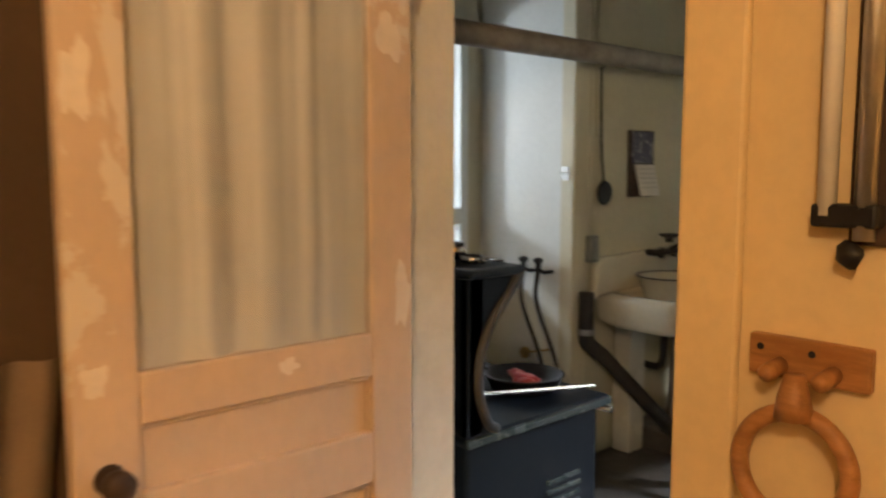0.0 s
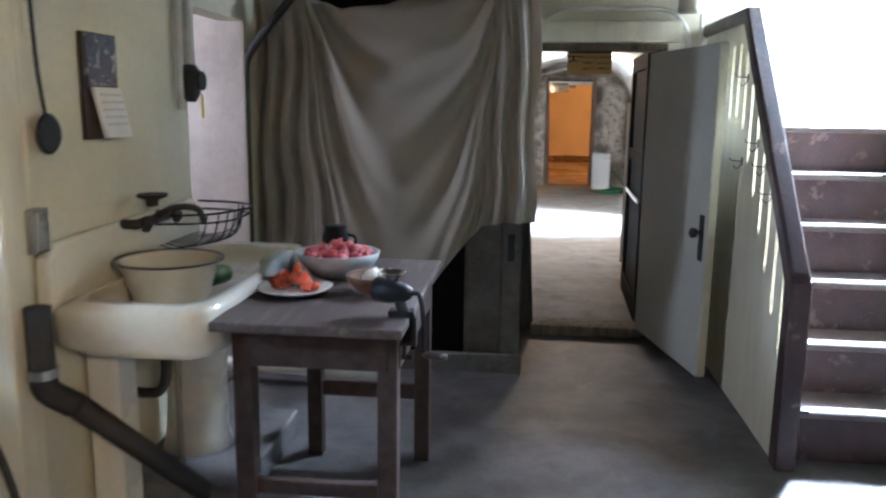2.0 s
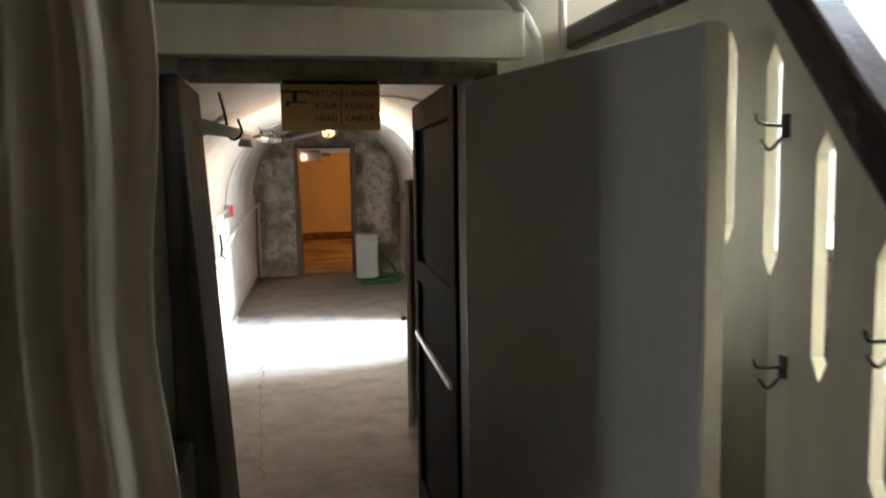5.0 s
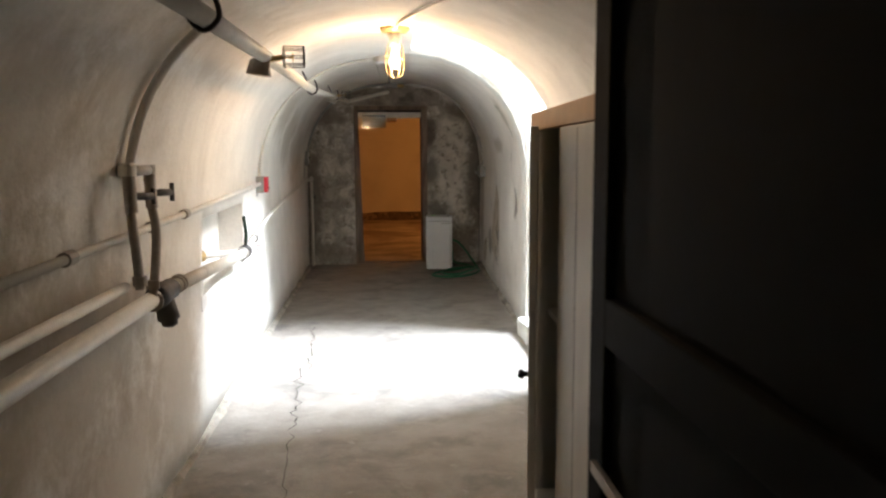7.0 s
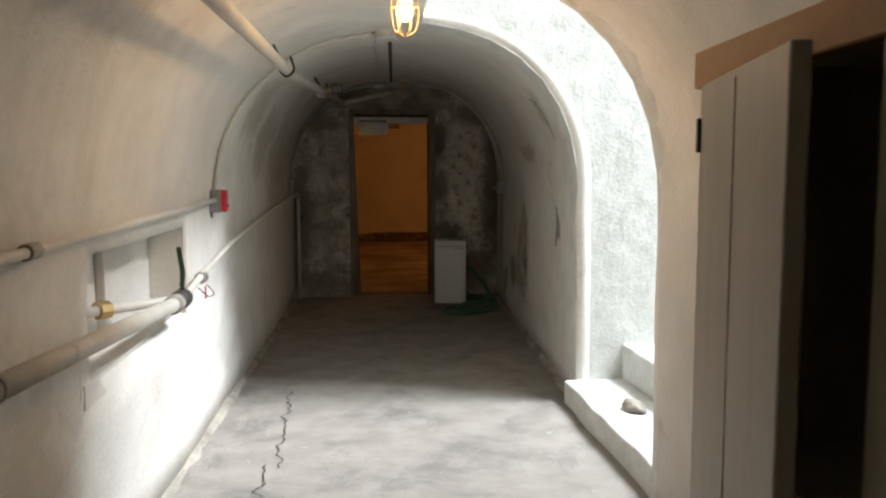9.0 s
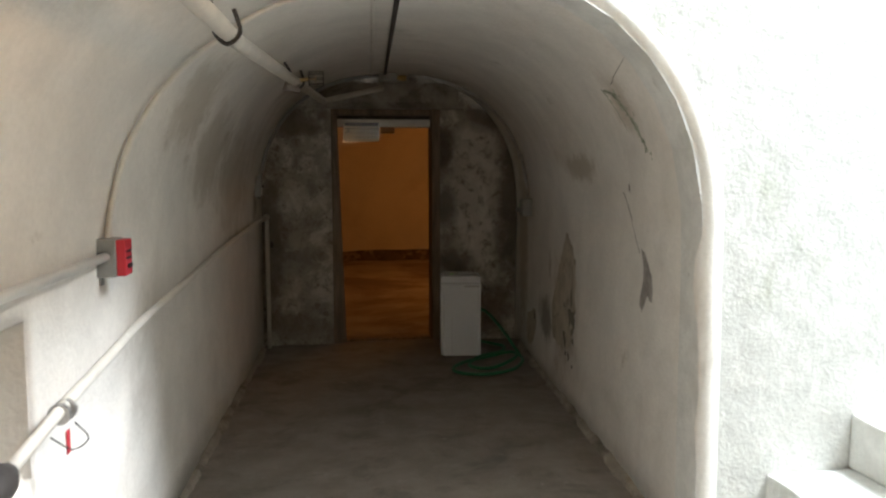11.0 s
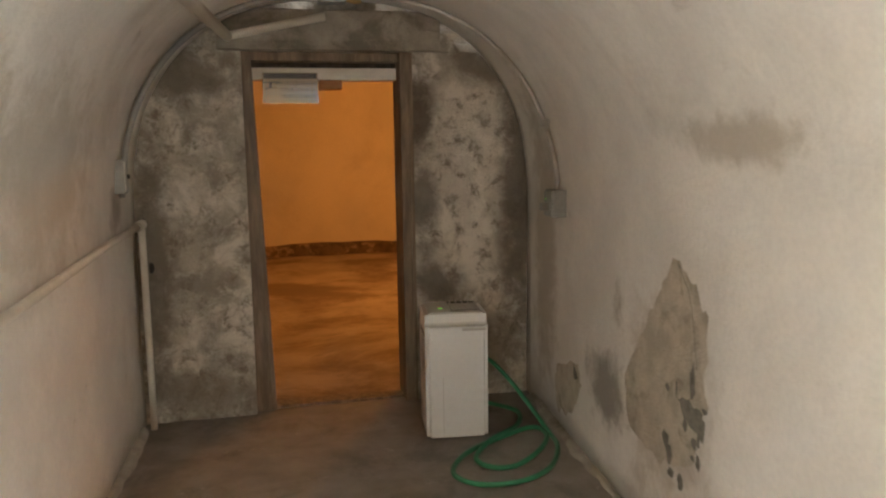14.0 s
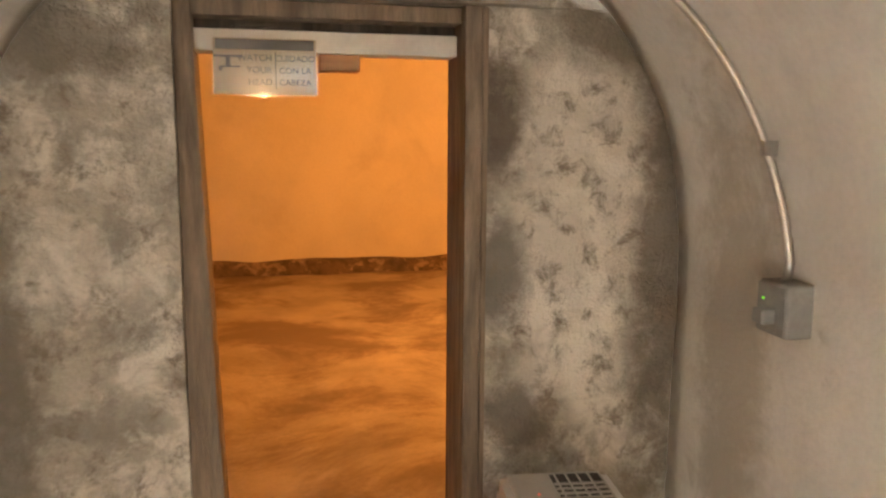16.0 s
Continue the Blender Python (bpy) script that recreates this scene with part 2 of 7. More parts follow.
tread_mat = mat("tread", (0.11, 0.085, 0.08), 0.5, 0.2, 8.0, 80, 0.2, (0.05, 0.04, 0.04), 0.5)
strip_white = mat("white_nosing", (0.80, 0.80, 0.78), 0.35, 0.05, 12, 80, 0.1)
strip_black = mat("black_nosing", (0.03, 0.03, 0.03), 0.5, 0.2, 12, 80, 0.3)
grey_door = mat("grey_door_paint", (0.50, 0.50, 0.45), 0.5, 0.05, 2.0, 40, 0.1, (0.40, 0.38, 0.32), 0.5, 1.5, 0.5, 0.8)
# black door paint; also the colour of the shade box behind the sheet
black_paint_and_shade = mat("black_paint_and_shade", (0.007, 0.0075, 0.008), 0.8, 0.2, 3.0, 40, 0.1, spec=0.12)
cupboard_paint = mat("cupboard_paint", (0.60, 0.575, 0.515), 0.55, 0.07, 2.0, 40, 0.12, (0.42, 0.38, 0.31), 0.5, 2.2, 0.5, 0.75, grain=(3, 3, 0.6))
dark_wood = mat("dark_wood", (0.055, 0.034, 0.026), 0.5, 0.3, 5.0, 60, 0.25, (0.03, 0.02, 0.015), 0.6, 3.0, grain=(5, 1, 5))
# dark jamb wood; also the shade of the gap over the end door head
old_dark = mat("dark_wood_and_gap_shade", (0.075, 0.06, 0.048), 0.75, 0.35, 5.0, 60, 0.6, (0.025, 0.02, 0.017), 0.8, 3.0, 0.45, 0.65, grain=(7, 7, 0.6))
table_top_mat = mat("worn_tabletop", (0.088, 0.066, 0.056), 0.45, 0.25, 6.0, 70, 0.25, (0.24, 0.20, 0.17), 0.6, 3.5, 0.5, 0.7, grain=(6, 1, 6))
enamel = mat("enamel", (0.74, 0.71, 0.60), 0.22, 0.04, 4.0, 40, 0.02, (0.45, 0.36, 0.22), 0.5, 2.2, 0.56, 0.8, coat=0.4)
sink_enamel = mat("sink_enamel", (0.74, 0.71, 0.60), 0.22, 0.04, 4.0, 40, 0.02, (0.45, 0.36, 0.22), 0.5, 2.2, 0.56, 0.8, coat=0.4, spots=[((0.02, -0.05, 0.045), (0.17, 0.42, 0.045), (0.33, 0.25, 0.16), 0.75)])
enamel_white = mat("white_enamel", (0.74, 0.73, 0.66), 0.25, 0.04, 6.0, 40, 0.02, (0.35, 0.28, 0.2), 0.6, 14, 0.66, 0.72)
rim_blue = mat("dark_rim", (0.06, 0.06, 0.08), 0.3, 0.1, 20, 60, 0.02)
stove_mat = mat("stove_enamel", (0.009, 0.015, 0.026), 0.4, 0.12, 4.0, 50, 0.04, (0.02, 0.025, 0.03), 0.5, 2.5, spec=0.15)
stove_edge = mat("stove_trim", (0.035, 0.055, 0.062), 0.25, 0.15, 8.0, 60, 0.05)
iron = mat("cast_iron", (0.022, 0.022, 0.024), 0.45, 0.25, 12, 120, 0.15, metal=0.3)
steel = mat("galvanised_steel", (0.52, 0.51, 0.49), 0.35, 0.15, 12, 80, 0.05, metal=0.9)
box_grey = mat("grey_box", (0.30, 0.31, 0.30), 0.5, 0.12, 15, 80, 0.05, metal=0.3)
white_pipe = mat("painted_pipe", (0.66, 0.63, 0.56), 0.45, 0.08, 9.0, 70, 0.12, (0.36, 0.30, 0.23), 0.5, 6.0, 0.60, 0.75)
grey_pipe = mat("grey_pipe", (0.33, 0.30, 0.26), 0.55, 0.2, 9.0, 70, 0.2, (0.15, 0.12, 0.10), 0.6, 6.0, 0.5, 0.7)
dark_pipe = mat("dark_pipe", (0.05, 0.045, 0.042), 0.6, 0.2, 9.0, 70, 0.2, metal=0.2)
brass = mat("brass", (0.50, 0.36, 0.16), 0.4, 0.15, 15, 60, 0.05, metal=0.9)
chrome = mat("chrome", (0.6, 0.6, 0.6), 0.18, 0.1, 15, 60, 0.02, metal=1.0)
red_paint = mat("red_plate", (0.50, 0.035, 0.05), 0.4, 0.08, 10, 60, 0.03)
white_plastic = mat("white_plastic", (0.66, 0.68, 0.68), 0.35, 0.03, 4.0, 60, 0.02)
grey_plastic = mat("grey_plastic", (0.42, 0.42, 0.40), 0.35, 0.05, 6.0, 60, 0.02)
dark_plastic = mat("dark_plastic", (0.035, 0.035, 0.035), 0.5, 0.1, 8.0, 60, 0.02)
hose_green = mat("green_hose", (0.03, 0.20, 0.10), 0.45, 0.12, 12, 60, 0.05)
sign_yellow = mat("sign_board", (0.55, 0.32, 0.10), 0.35, 0.06, 5.0, 60, 0.03)
sign_pale = mat("pale_sign_board", (0.36, 0.29, 0.19), 0.6, 0.06, 5.0, 60, 0.03, spec=0.2)
sign_black = mat("sign_black", (0.02, 0.02, 0.02), 0.4, 0.1, 9.0, 60, 0.02)
paper = mat("paper", (0.72, 0.70, 0.66), 0.8, 0.04, 9.0, 60, 0.05)
picture_mat = mat("calendar_picture", (0.10, 0.10, 0.15), 0.5, 0.4, 30, 60, 0.02, (0.45, 0.42, 0.42), 0.9, 22, 0.55, 0.6)
tomato = mat("tomato_pieces", (0.58, 0.10, 0.04), 0.35, 0.25, 20, 80, 0.1, (0.65, 0.26, 0.06), 0.6, 8.0, rand=0.15)
pinkish = mat("radish_pieces", (0.55, 0.10, 0.11), 0.4, 0.2, 20, 80, 0.1, (0.68, 0.40, 0.36), 0.7, 12.0, rand=0.2)
pale_bulb = mat("garlic", (0.70, 0.64, 0.52), 0.5, 0.1, 20, 80, 0.1, (0.6, 0.42, 0.16), 0.7, 14.0, rand=0.2)
meat_red = mat("red_meat", (0.42, 0.06, 0.07), 0.4, 0.2, 20, 80, 0.2, (0.6, 0.35, 0.30), 0.7, 14.0)
cucumber = mat("cucumber_skin", (0.06, 0.13, 0.04), 0.35, 0.2, 18, 60, 0.1)
bowl_brown = mat("wooden_bowl", (0.16, 0.08, 0.04), 0.8, 0.2, 8.0, 60, 0.1)
bowl_grey = mat("grey_bowl", (0.42, 0.45, 0.48), 0.3, 0.08, 8.0, 60, 0.03)
plate_white = mat("plate", (0.74, 0.73, 0.70), 0.25, 0.03, 8.0, 60, 0.02)
oak = mat("oak", (0.36, 0.17, 0.06), 0.4, 0.25, 6.0, 60, 0.2, (0.22, 0.09, 0.03), 0.5, 4.0, grain=(1, 8, 8))
rock_mat = mat("stone", (0.30, 0.27, 0.23), 0.9, 0.2, 14, 70, 0.8)
bulb_glow = glow("bulb_glass", (1.0, 0.66, 0.30), 14.0)
led_glow = glow("green_light", (0.25, 1.0, 0.05), 0.35)
led_red = glow("red_light", (1.0, 0.15, 0.08), 0.4)
outdoors = glow("daylit_view", (0.92, 0.97, 1.0), 6.0)
shaded_yard = glow("shaded_yard_view", (0.86, 0.94, 1.0), 1.8)
window_glass = bpy.data.materials.new("window_glass")
window_glass.use_nodes = True
_b = window_glass.node_tree.nodes["Principled BSDF"]
_b.inputs["Transmission Weight"].default_value, _b.inputs["Roughness"].default_value, _b.inputs["IOR"].default_value = 1.0, 0.02, 1.45


clear_plastic = bpy.data.materials.new("clear_plastic")
clear_plastic.use_nodes = True
_nt = clear_plastic.node_tree
_tp, _gs, _mx = _nt.nodes.new("ShaderNodeBsdfTransparent"), _nt.nodes.new("ShaderNodeBsdfGlossy"), _nt.nodes.new("ShaderNodeMixShader")
_gs.inputs["Roughness"].default_value = 0.06
_mx.inputs[0].default_value = 0.03
_nt.links.new(_tp.outputs[0], _mx.inputs[1])
_nt.links.new(_gs.outputs[0], _mx.inputs[2])
_nt.links.new(_mx.outputs[0], _nt.nodes["Material Output"].inputs["Surface"])


# ---- mesh tools: shapes are made in world metres and moved to their thing ----
def thing(name, at, label, category, group="", kind=""):
    ob = new(name)
    ob.location = at
    ob.empty_display_size = 0.05
    return tagged(ob, label, category, group, kind)


def world_at(ob):
    p = Vector(ob.location)
    while ob.parent:
        ob = ob.parent
        p += ob.location
    return p


def part(name, bm, material, parent=None, label="", smooth=False, bevel=0.0):
    me = bpy.data.meshes.new(name)
    bmesh.ops.recalc_face_normals(bm, faces=bm.faces)
    if parent:
        bmesh.ops.translate(bm, verts=bm.verts, vec=-world_at(parent))
    if smooth:
        for f in bm.faces:
            f.smooth = True
    bm.to_mesh(me)
    bm.free()
    me.materials.append(material)
    ob = new(name, me)
    if parent:
        ob.parent = parent
    if bevel:
        md = ob.modifiers.new("bevel", "BEVEL")
        md.width, md.segments, md.limit_method = bevel, 2, "ANGLE"
    if label:
        ob["label"] = label
    return ob


def setting(name, bm, material, label, category, smooth=False, bevel=0.0):
    return tagged(part(name, bm, material, None, "", smooth, bevel), label, category, "", "structure")


def box(bm, x0, x1, y0, y1, z0, z1, m=None):
    vs = [bm.verts.new((x, y, z)) for z in (z0, z1) for x, y in ((x0, y0), (x1, y0), (x1, y1), (x0, y1))]
    for f in ((0, 3, 2, 1), (4, 5, 6, 7), (0, 1, 5, 4), (1, 2, 6, 5), (2, 3, 7, 6), (3, 0, 4, 7)):
        bm.faces.new([vs[i] for i in f])
    if m is not None:
        bmesh.ops.transform(bm, matrix=m, verts=vs)
    return bm


def cube(x0, x1, y0, y1, z0, z1, m=None):
    return box(bmesh.new(), x0, x1, y0, y1, z0, z1, m)


def smooth_path(points, n=6):
    """Catmull-Rom through the points."""
    P = [Vector(p) for p in points]
    P = [2 * P[0] - P[1]] + P + [2 * P[-1] - P[-2]]
    out = []
    for i in range(1, len(P) - 2):
        a, b, c, d = P[i - 1], P[i], P[i + 1], P[i + 2]
        for k in range(n):
            t = k / n
            out.append(0.5 * ((2 * b) + (c - a) * t + (2 * a - 5 * b + 4 * c - d) * t * t + (3 * b - a - 3 * c + d) * t ** 3))
    return out + [P[-2]]


def tube(bm, points, r, sides=10, radii=None):
    P = [Vector(p) for p in points]
    rings = []
    side = None
    for i, p in enumerate(P):
        d = (P[min(i + 1, len(P) - 1)] - P[max(i - 1, 0)]).normalized()
        if side is None:
            side = d.orthogonal().normalized()
        side = (side - d * side.dot(d)).normalized()
        up = d.cross(side)
        q = radii[i] if radii else r
        rings.append([bm.verts.new(p + q * (math.cos(a) * side + math.sin(a) * up)) for a in (2 * math.pi * k / sides for k in range(sides))])
    for a, b in zip(rings, rings[1:]):
        for k in range(sides):
            bm.faces.new((a[k], a[(k + 1) % sides], b[(k + 1) % sides], b[k]))
    bm.faces.new(rings[0][::-1])
    bm.faces.new(rings[-1])
    return bm


def pipe(points, r, sides=10, radii=None):
    return tube(bmesh.new(), points, r, sides, radii)


def lathe(bm, at, profile, sides=24, m=None):
    """A turned shape round z from (radius, height) pairs."""
    at = Vector(at)
    new_verts, rings = [], []
    for r, z in profile:
        ring = [bm.verts.new(Vector((max(r, 1e-4) * math.cos(a), max(r, 1e-4) * math.sin(a), z))) for a in (2 * math.pi * k / sides for k in range(sides))]
        rings.append(ring)
        new_verts += ring
    for a, b in zip(rings, rings[1:]):
        for k in range(sides):
            bm.faces.new((a[k], a[(k + 1) % sides], b[(k + 1) % sides], b[k]))
    bm.faces.new(rings[0][::-1])
    bm.faces.new(rings[-1])
    bmesh.ops.transform(bm, matrix=Matrix.Translation(at) @ (m or Matrix.Identity(4)), verts=new_verts)
    return bm


def turned(at, profile, sides=24, m=None):
    return lathe(bmesh.new(), at, profile, sides, m)


def lump(at, size, seed, rough=0.25, sub=2):
    bm = bmesh.new()
    bmesh.ops.create_icosphere(bm, subdivisions=sub, radius=1.0)
    for v in bm.verts:
        k = 1 + rough * noise.noise(v.co * 1.7 + Vector((seed * 7.3, seed * 3.1, seed)))
        v.co = Vector((v.co.x * size[0] * k, v.co.y * size[1] * k, v.co.z * size[2] * k)) + Vector(at)
    return bm


def prism(outline, axis, lo, hi, m=None):
    """A flat outline of (a, b) pairs pushed out along an axis."""
    bm = bmesh.new()

    def place(a, b, c):
        return {"x": (c, a, b), "y": (a, c, b), "z": (a, b, c)}[axis]

    lows = [bm.verts.new(place(a, b, lo)) for a, b in outline]
    highs = [bm.verts.new(place(a, b, hi)) for a, b in outline]
    bm.faces.new(lows[::-1])
    bm.faces.new(highs)
    n = len(outline)
    for i in range(n):
        bm.faces.new((lows[i], lows[(i + 1) % n], highs[(i + 1) % n], highs[i]))
    if m is not None:
        bmesh.ops.transform(bm, matrix=m, verts=bm.verts)
    return bm


def lettering(name, text, size, m, material, parent, depth=0.0006, align="LEFT"):
    cu = bpy.data.curves.new(name, "FONT")
    cu.body, cu.size, cu.extrude, cu.align_x = text, size, depth, align
    cu.offset = size * 0.012
    tmp = bpy.data.objects.new(name, cu)
    scene.collection.objects.link(tmp)
    me = bpy.data.meshes.new_from_object(tmp.evaluated_get(bpy.context.evaluated_depsgraph_get()))
    bpy.data.objects.remove(tmp)
    me.transform(Matrix.Translation(-world_at(parent)) @ m)
    me.materials.clear()
    me.materials.append(material)
    ob = new(name, me)
    ob.parent = parent
    return ob


def ribbon(points, widths, normal, lift=0.003):
    """A thin uneven strip lying on a surface."""
    bm = bmesh.new()
    nrm = Vector(normal)
    P = [Vector(p) + nrm * lift for p in points]
    L, R = [], []
    for i, p in enumerate(P):
        d = (P[min(i + 1, len(P) - 1)] - P[max(i - 1, 0)]).normalized()
        s = d.cross(nrm).normalized() * widths[i] * 0.5
        L.append(bm.verts.new(p + s))
        R.append(bm.verts.new(p - s))
    for i in range(len(P) - 1):
        bm.faces.new((L[i], L[i + 1], R[i + 1], R[i]))
    return bm


# ---- the vaulted passage ----
Y0, Y1 = 0.46, 9.30
SPRING, CROWN = 1.06, 1.955
SHAFT_Y0, SHAFT_Y1 = 4.25, 5.56


def x_left(y):
    return 0.015 + 0.030 * (y - 4.4)


def x_right(y):
    return 1.90 + 0.068 * (y - 5.4)


def crown(y):
    return CROWN + 0.030 * (y - 5)


def arch(y, a):
    """The vault's face at y: a runs from 0 at the left springing to 1 at the right one."""
    l, r = x_left(y), x_right(y)
    c, h = (l + r) / 2, (r - l) / 2
    th = math.pi * (1 - a)
    e = 2 / 2.35
    cs, sn = math.cos(th), math.sin(th)
    return (c + h * math.copysign(abs(cs) ** e, cs), SPRING + (crown(y) - SPRING) * abs(sn) ** e)


def vault_point(y, s):
    """s from 0 (left foot) over 1 and 2 (springings) to 3 (right foot)."""
    if s <= 1:
        return Vector((x_left(y), y, SPRING * s))
    if s >= 2:
        return Vector((x_right(y), y, SPRING * (3 - s)))
    x, z = arch(y, s - 1)
    return Vector((x, y, z))


S_LEFT = [0, 0.15, 0.3, 0.45, 0.5926, 0.68, 0.77, 0.86, 0.9444]
S_LIST = S_LEFT + [1 + k / 36 for k in range(36)] + [2 + k / 9 for k in range(10)]
Y_LIST = sorted(set([round(Y0 + 0.085 * k, 3) for k in range(200) if Y0 + 0.085 * k < Y1 - 0.04] + [Y1, SHAFT_Y0, SHAFT_Y1, 3.85, 5.02]))
S_CUT = 1 + 19 / 36


def build_vault():
    bm = bmesh.new()
    grid = []
    for y in Y_LIST:
        row = []
        for s in S_LIST:
            p = vault_point(y, s)
            n = noise.noise(p * 1.3) * 0.012 + noise.noise(p * 5.0) * 0.004
            row.append(bm.verts.new(p + Vector((p.x - 0.95, 0, max(0, p.z - SPRING))).normalized() * n))
        grid.append(row)
    for i in range(len(Y_LIST) - 1):
        ym = (Y_LIST[i] + Y_LIST[i + 1]) / 2
        for k in range(len(S_LIST) - 1):
            sm = (S_LIST[k] + S_LIST[k + 1]) / 2
            if SHAFT_Y0 < ym < SHAFT_Y1 and sm > S_CUT:
                continue
            if 3.85 < ym < 5.02 and 0.5926 < sm < 0.9444:
                continue
            bm.faces.new((grid[i][k], grid[i + 1][k], grid[i + 1][k + 1], grid[i][k + 1]))
    me = bpy.data.meshes.new("wall_vault")
    for f in bm.faces:
        f.smooth = True
    bm.normal_update()
    bm.to_mesh(me)
    bm.free()
    me.materials.append(plaster)
    ob = new("wall_vault", me)
    md = ob.modifiers.new("thickness", "SOLIDIFY")
    md.thickness, md.offset = 0.07, -1.0
    # the face points into the passage when the normal at the crown points down
    tagged(ob, "barrel-vaulted passage wall in stained off-white plaster", "wall", "", "structure")
    return ob


vault = build_vault()
crown_face = min(vault.data.polygons, key=lambda f: (f.center - Vector((0.95, 2.0, 2.0))).length)
if crown_face.normal.z < 0:
    vault.modifiers["thickness"].offset = -1.0
else:
    vault.modifiers["thickness"].offset = 1.0

setting("wall_niche", cube(-0.30, -0.16, 3.75, 5.12, 0.55, 1.12), plaster, "plaster back of the shallow pipe niche", "wall")
for nm, b in (("niche_side", (-0.17, -0.003, 3.78, 3.852, 0.6, 1.06)), ("niche_side", (-0.17, 0.02, 5.018, 5.09, 0.6, 1.06)), ("niche_sill", (-0.17, 0.0, 3.80, 5.07, 0.57, 0.642)), ("niche_head", (-0.17, -0.004, 3.80, 5.07, 1.018, 1.09))):
    setting(nm, cube(*b), plaster, "plaster side of the shallow pipe niche", "wall")


setting("niche_board", cube(-0.158, -0.125, 4.42, 5.016, 0.644, 1.016), plaster, "grey board closing half of the pipe niche", "wall", bevel=0.004)


def rough_floor(x0, x1, y0, y1, z, amount, step, seed):
    bm = bmesh.new()
    nx, ny = max(2, int((x1 - x0) / step)), max(2, int((y1 - y0) / step))
    g = [[bm.verts.new((x0 + (x1 - x0) * i / nx, y0 + (y1 - y0) * j / ny, z + amount * (noise.noise(Vector((x0 + (x1 - x0) * i / nx, y0 + (y1 - y0) * j / ny, seed)) * 1.6) - 0.2)))
          for j in range(ny + 1)] for i in range(nx + 1)]
    for i in range(nx):
        for j in range(ny):
            bm.faces.new((g[i][j], g[i + 1][j], g[i + 1][j + 1], g[i][j + 1]))
    box(bm, x0, x1, y0, y1, z - 0.25, z - 0.06)
    return bm


setting("floor_passage", rough_floor(-0.3, 2.6, 0.30, 9.45, 0.0, 0.008, 0.09, 3), tunnel_floor_mat, "worn grey concrete passage floor with damp stains", "floor", True)
setting("floor_kitchen", rough_floor(-1.65, 2.45, -4.10, 0.30, 0.0, 0.006, 0.12, 5), kitchen_floor_mat, "smooth grey concrete kitchen floor", "floor", True)
setting("floor_hall", cube(-1.2, 2.6, -7.4, -4.10, -0.25, 0.004), old_wood, "dark wooden hall floor", "floor")
setting("floor_end_room", rough_floor(-2.2, 4.6, 9.45, 15.6, -0.004, 0.012, 0.15, 9), end_floor_mat, "stained bare floor of the end room", "floor", True)

# mortar fillet where wall meets floor
for side in (0, 1):
    bm = bmesh.new()
    prev = None
    for k in range(176):
        y = 0.6 + k * 0.049
        if side and SHAFT_Y0 - 0.1 < y < SHAFT_Y1 + 0.02:
            prev = None
            continue
        x = x_right(y) if side else x_left(y)
        w = 0.03 + 0.035 * abs(noise.noise(Vector((y * 2.1, side * 5, 0)))) + 0.022 * noise.noise(Vector((y * 9, side * 5, 6)))
        h = 0.03 + 0.03 * abs(noise.noise(Vector((y * 1.7, side * 9, 3)))) + 0.012 * noise.noise(Vector((y * 8, side * 9, 7)))
        s = -1 if side else 1
        row = [bm.verts.new(p) for p in ((x + s * w, y, -0.01), (x + s * w * 0.6, y, h * 0.45), (x - s * 0.03, y, h))]
        if prev:
            for a in range(2):
                bm.faces.new((prev[a], row[a], row[a + 1], prev[a + 1]))
        prev = row
    setting("trim_mortar_fillet", bm, beam_concrete, "rough mortar fillet along the passage floor", "trim")

# ---- the side stairwell that lets daylight in ----


def shaft_side(y0, y1, name):
    y = SHAFT_Y0 if y1 <= SHAFT_Y0 + 0.01 else SHAFT_Y1
    pts = [vault_point(y, S_CUT + (2.999 - S_CUT) * k / 24) for k in range(25)]
    outline = [(p.x, p.z) for p in pts] + [(4.4, 0.0), (4.4, 4.6), (pts[0].x, 2.6)]
    return setting(name, prism(outline, "y", y0, y1), shaft_plaster, "rough whitewashed side wall of the daylit stairwell", "wall")


shaft_side(SHAFT_Y0 - 0.16, SHAFT_Y0, "wall_stairwell_near")
shaft_side(SHAFT_Y1, SHAFT_Y1 + 0.16, "wall_stairwell_far")
_c = vault_point(4.8, S_CUT)
setting("ceiling_stairwell", prism([(_c.x - 0.01, _c.z + 0.04), (2.75, 4.60), (2.75, 4.85), (_c.x - 0.01, _c.z + 0.30)], "y", SHAFT_Y0 - 0.15, SHAFT_Y1 + 0.15), shaft_plaster,
        "sloping whitewashed ceiling of the stairwell", "ceiling")
stairs_out = thing("concrete_stairs", (1.9, 4.825, 0), "worn whitewashed concrete steps climbing out to daylight", "stairs", kind="structure")
for k in range(8):
    x0 = 1.86 + 0.30 * k - (0 if k else 0.01)
    bm = cube(x0, 4.3, SHAFT_Y0 + 0.002, SHAFT_Y1 - 0.002, 0.125 + 0.19 * (k - 1) if k else -0.1, 0.125 + 0.19 * k)
    bmesh.ops.subdivide_edges(bm, edges=[e for e in bm.edges if abs(e.verts[0].co.y - e.verts[1].co.y) > 0.5], cuts=9)
    for v in bm.verts:
        if v.co.x < x0 + 0.01:
            v.co.x += 0.02 * noise.noise(v.co * 4)
            v.co.z += 0.01 * noise.noise(v.co * 6)
    part("step", bm, shaft_plaster, stairs_out, bevel=0.012)
setting("ground", cube(4.3, 400, -200, 200, 1.2, 1.45), kitchen_floor_mat, "outdoor ground beyond the stairwell", "ground")

# ---- end wall with its doorway ----


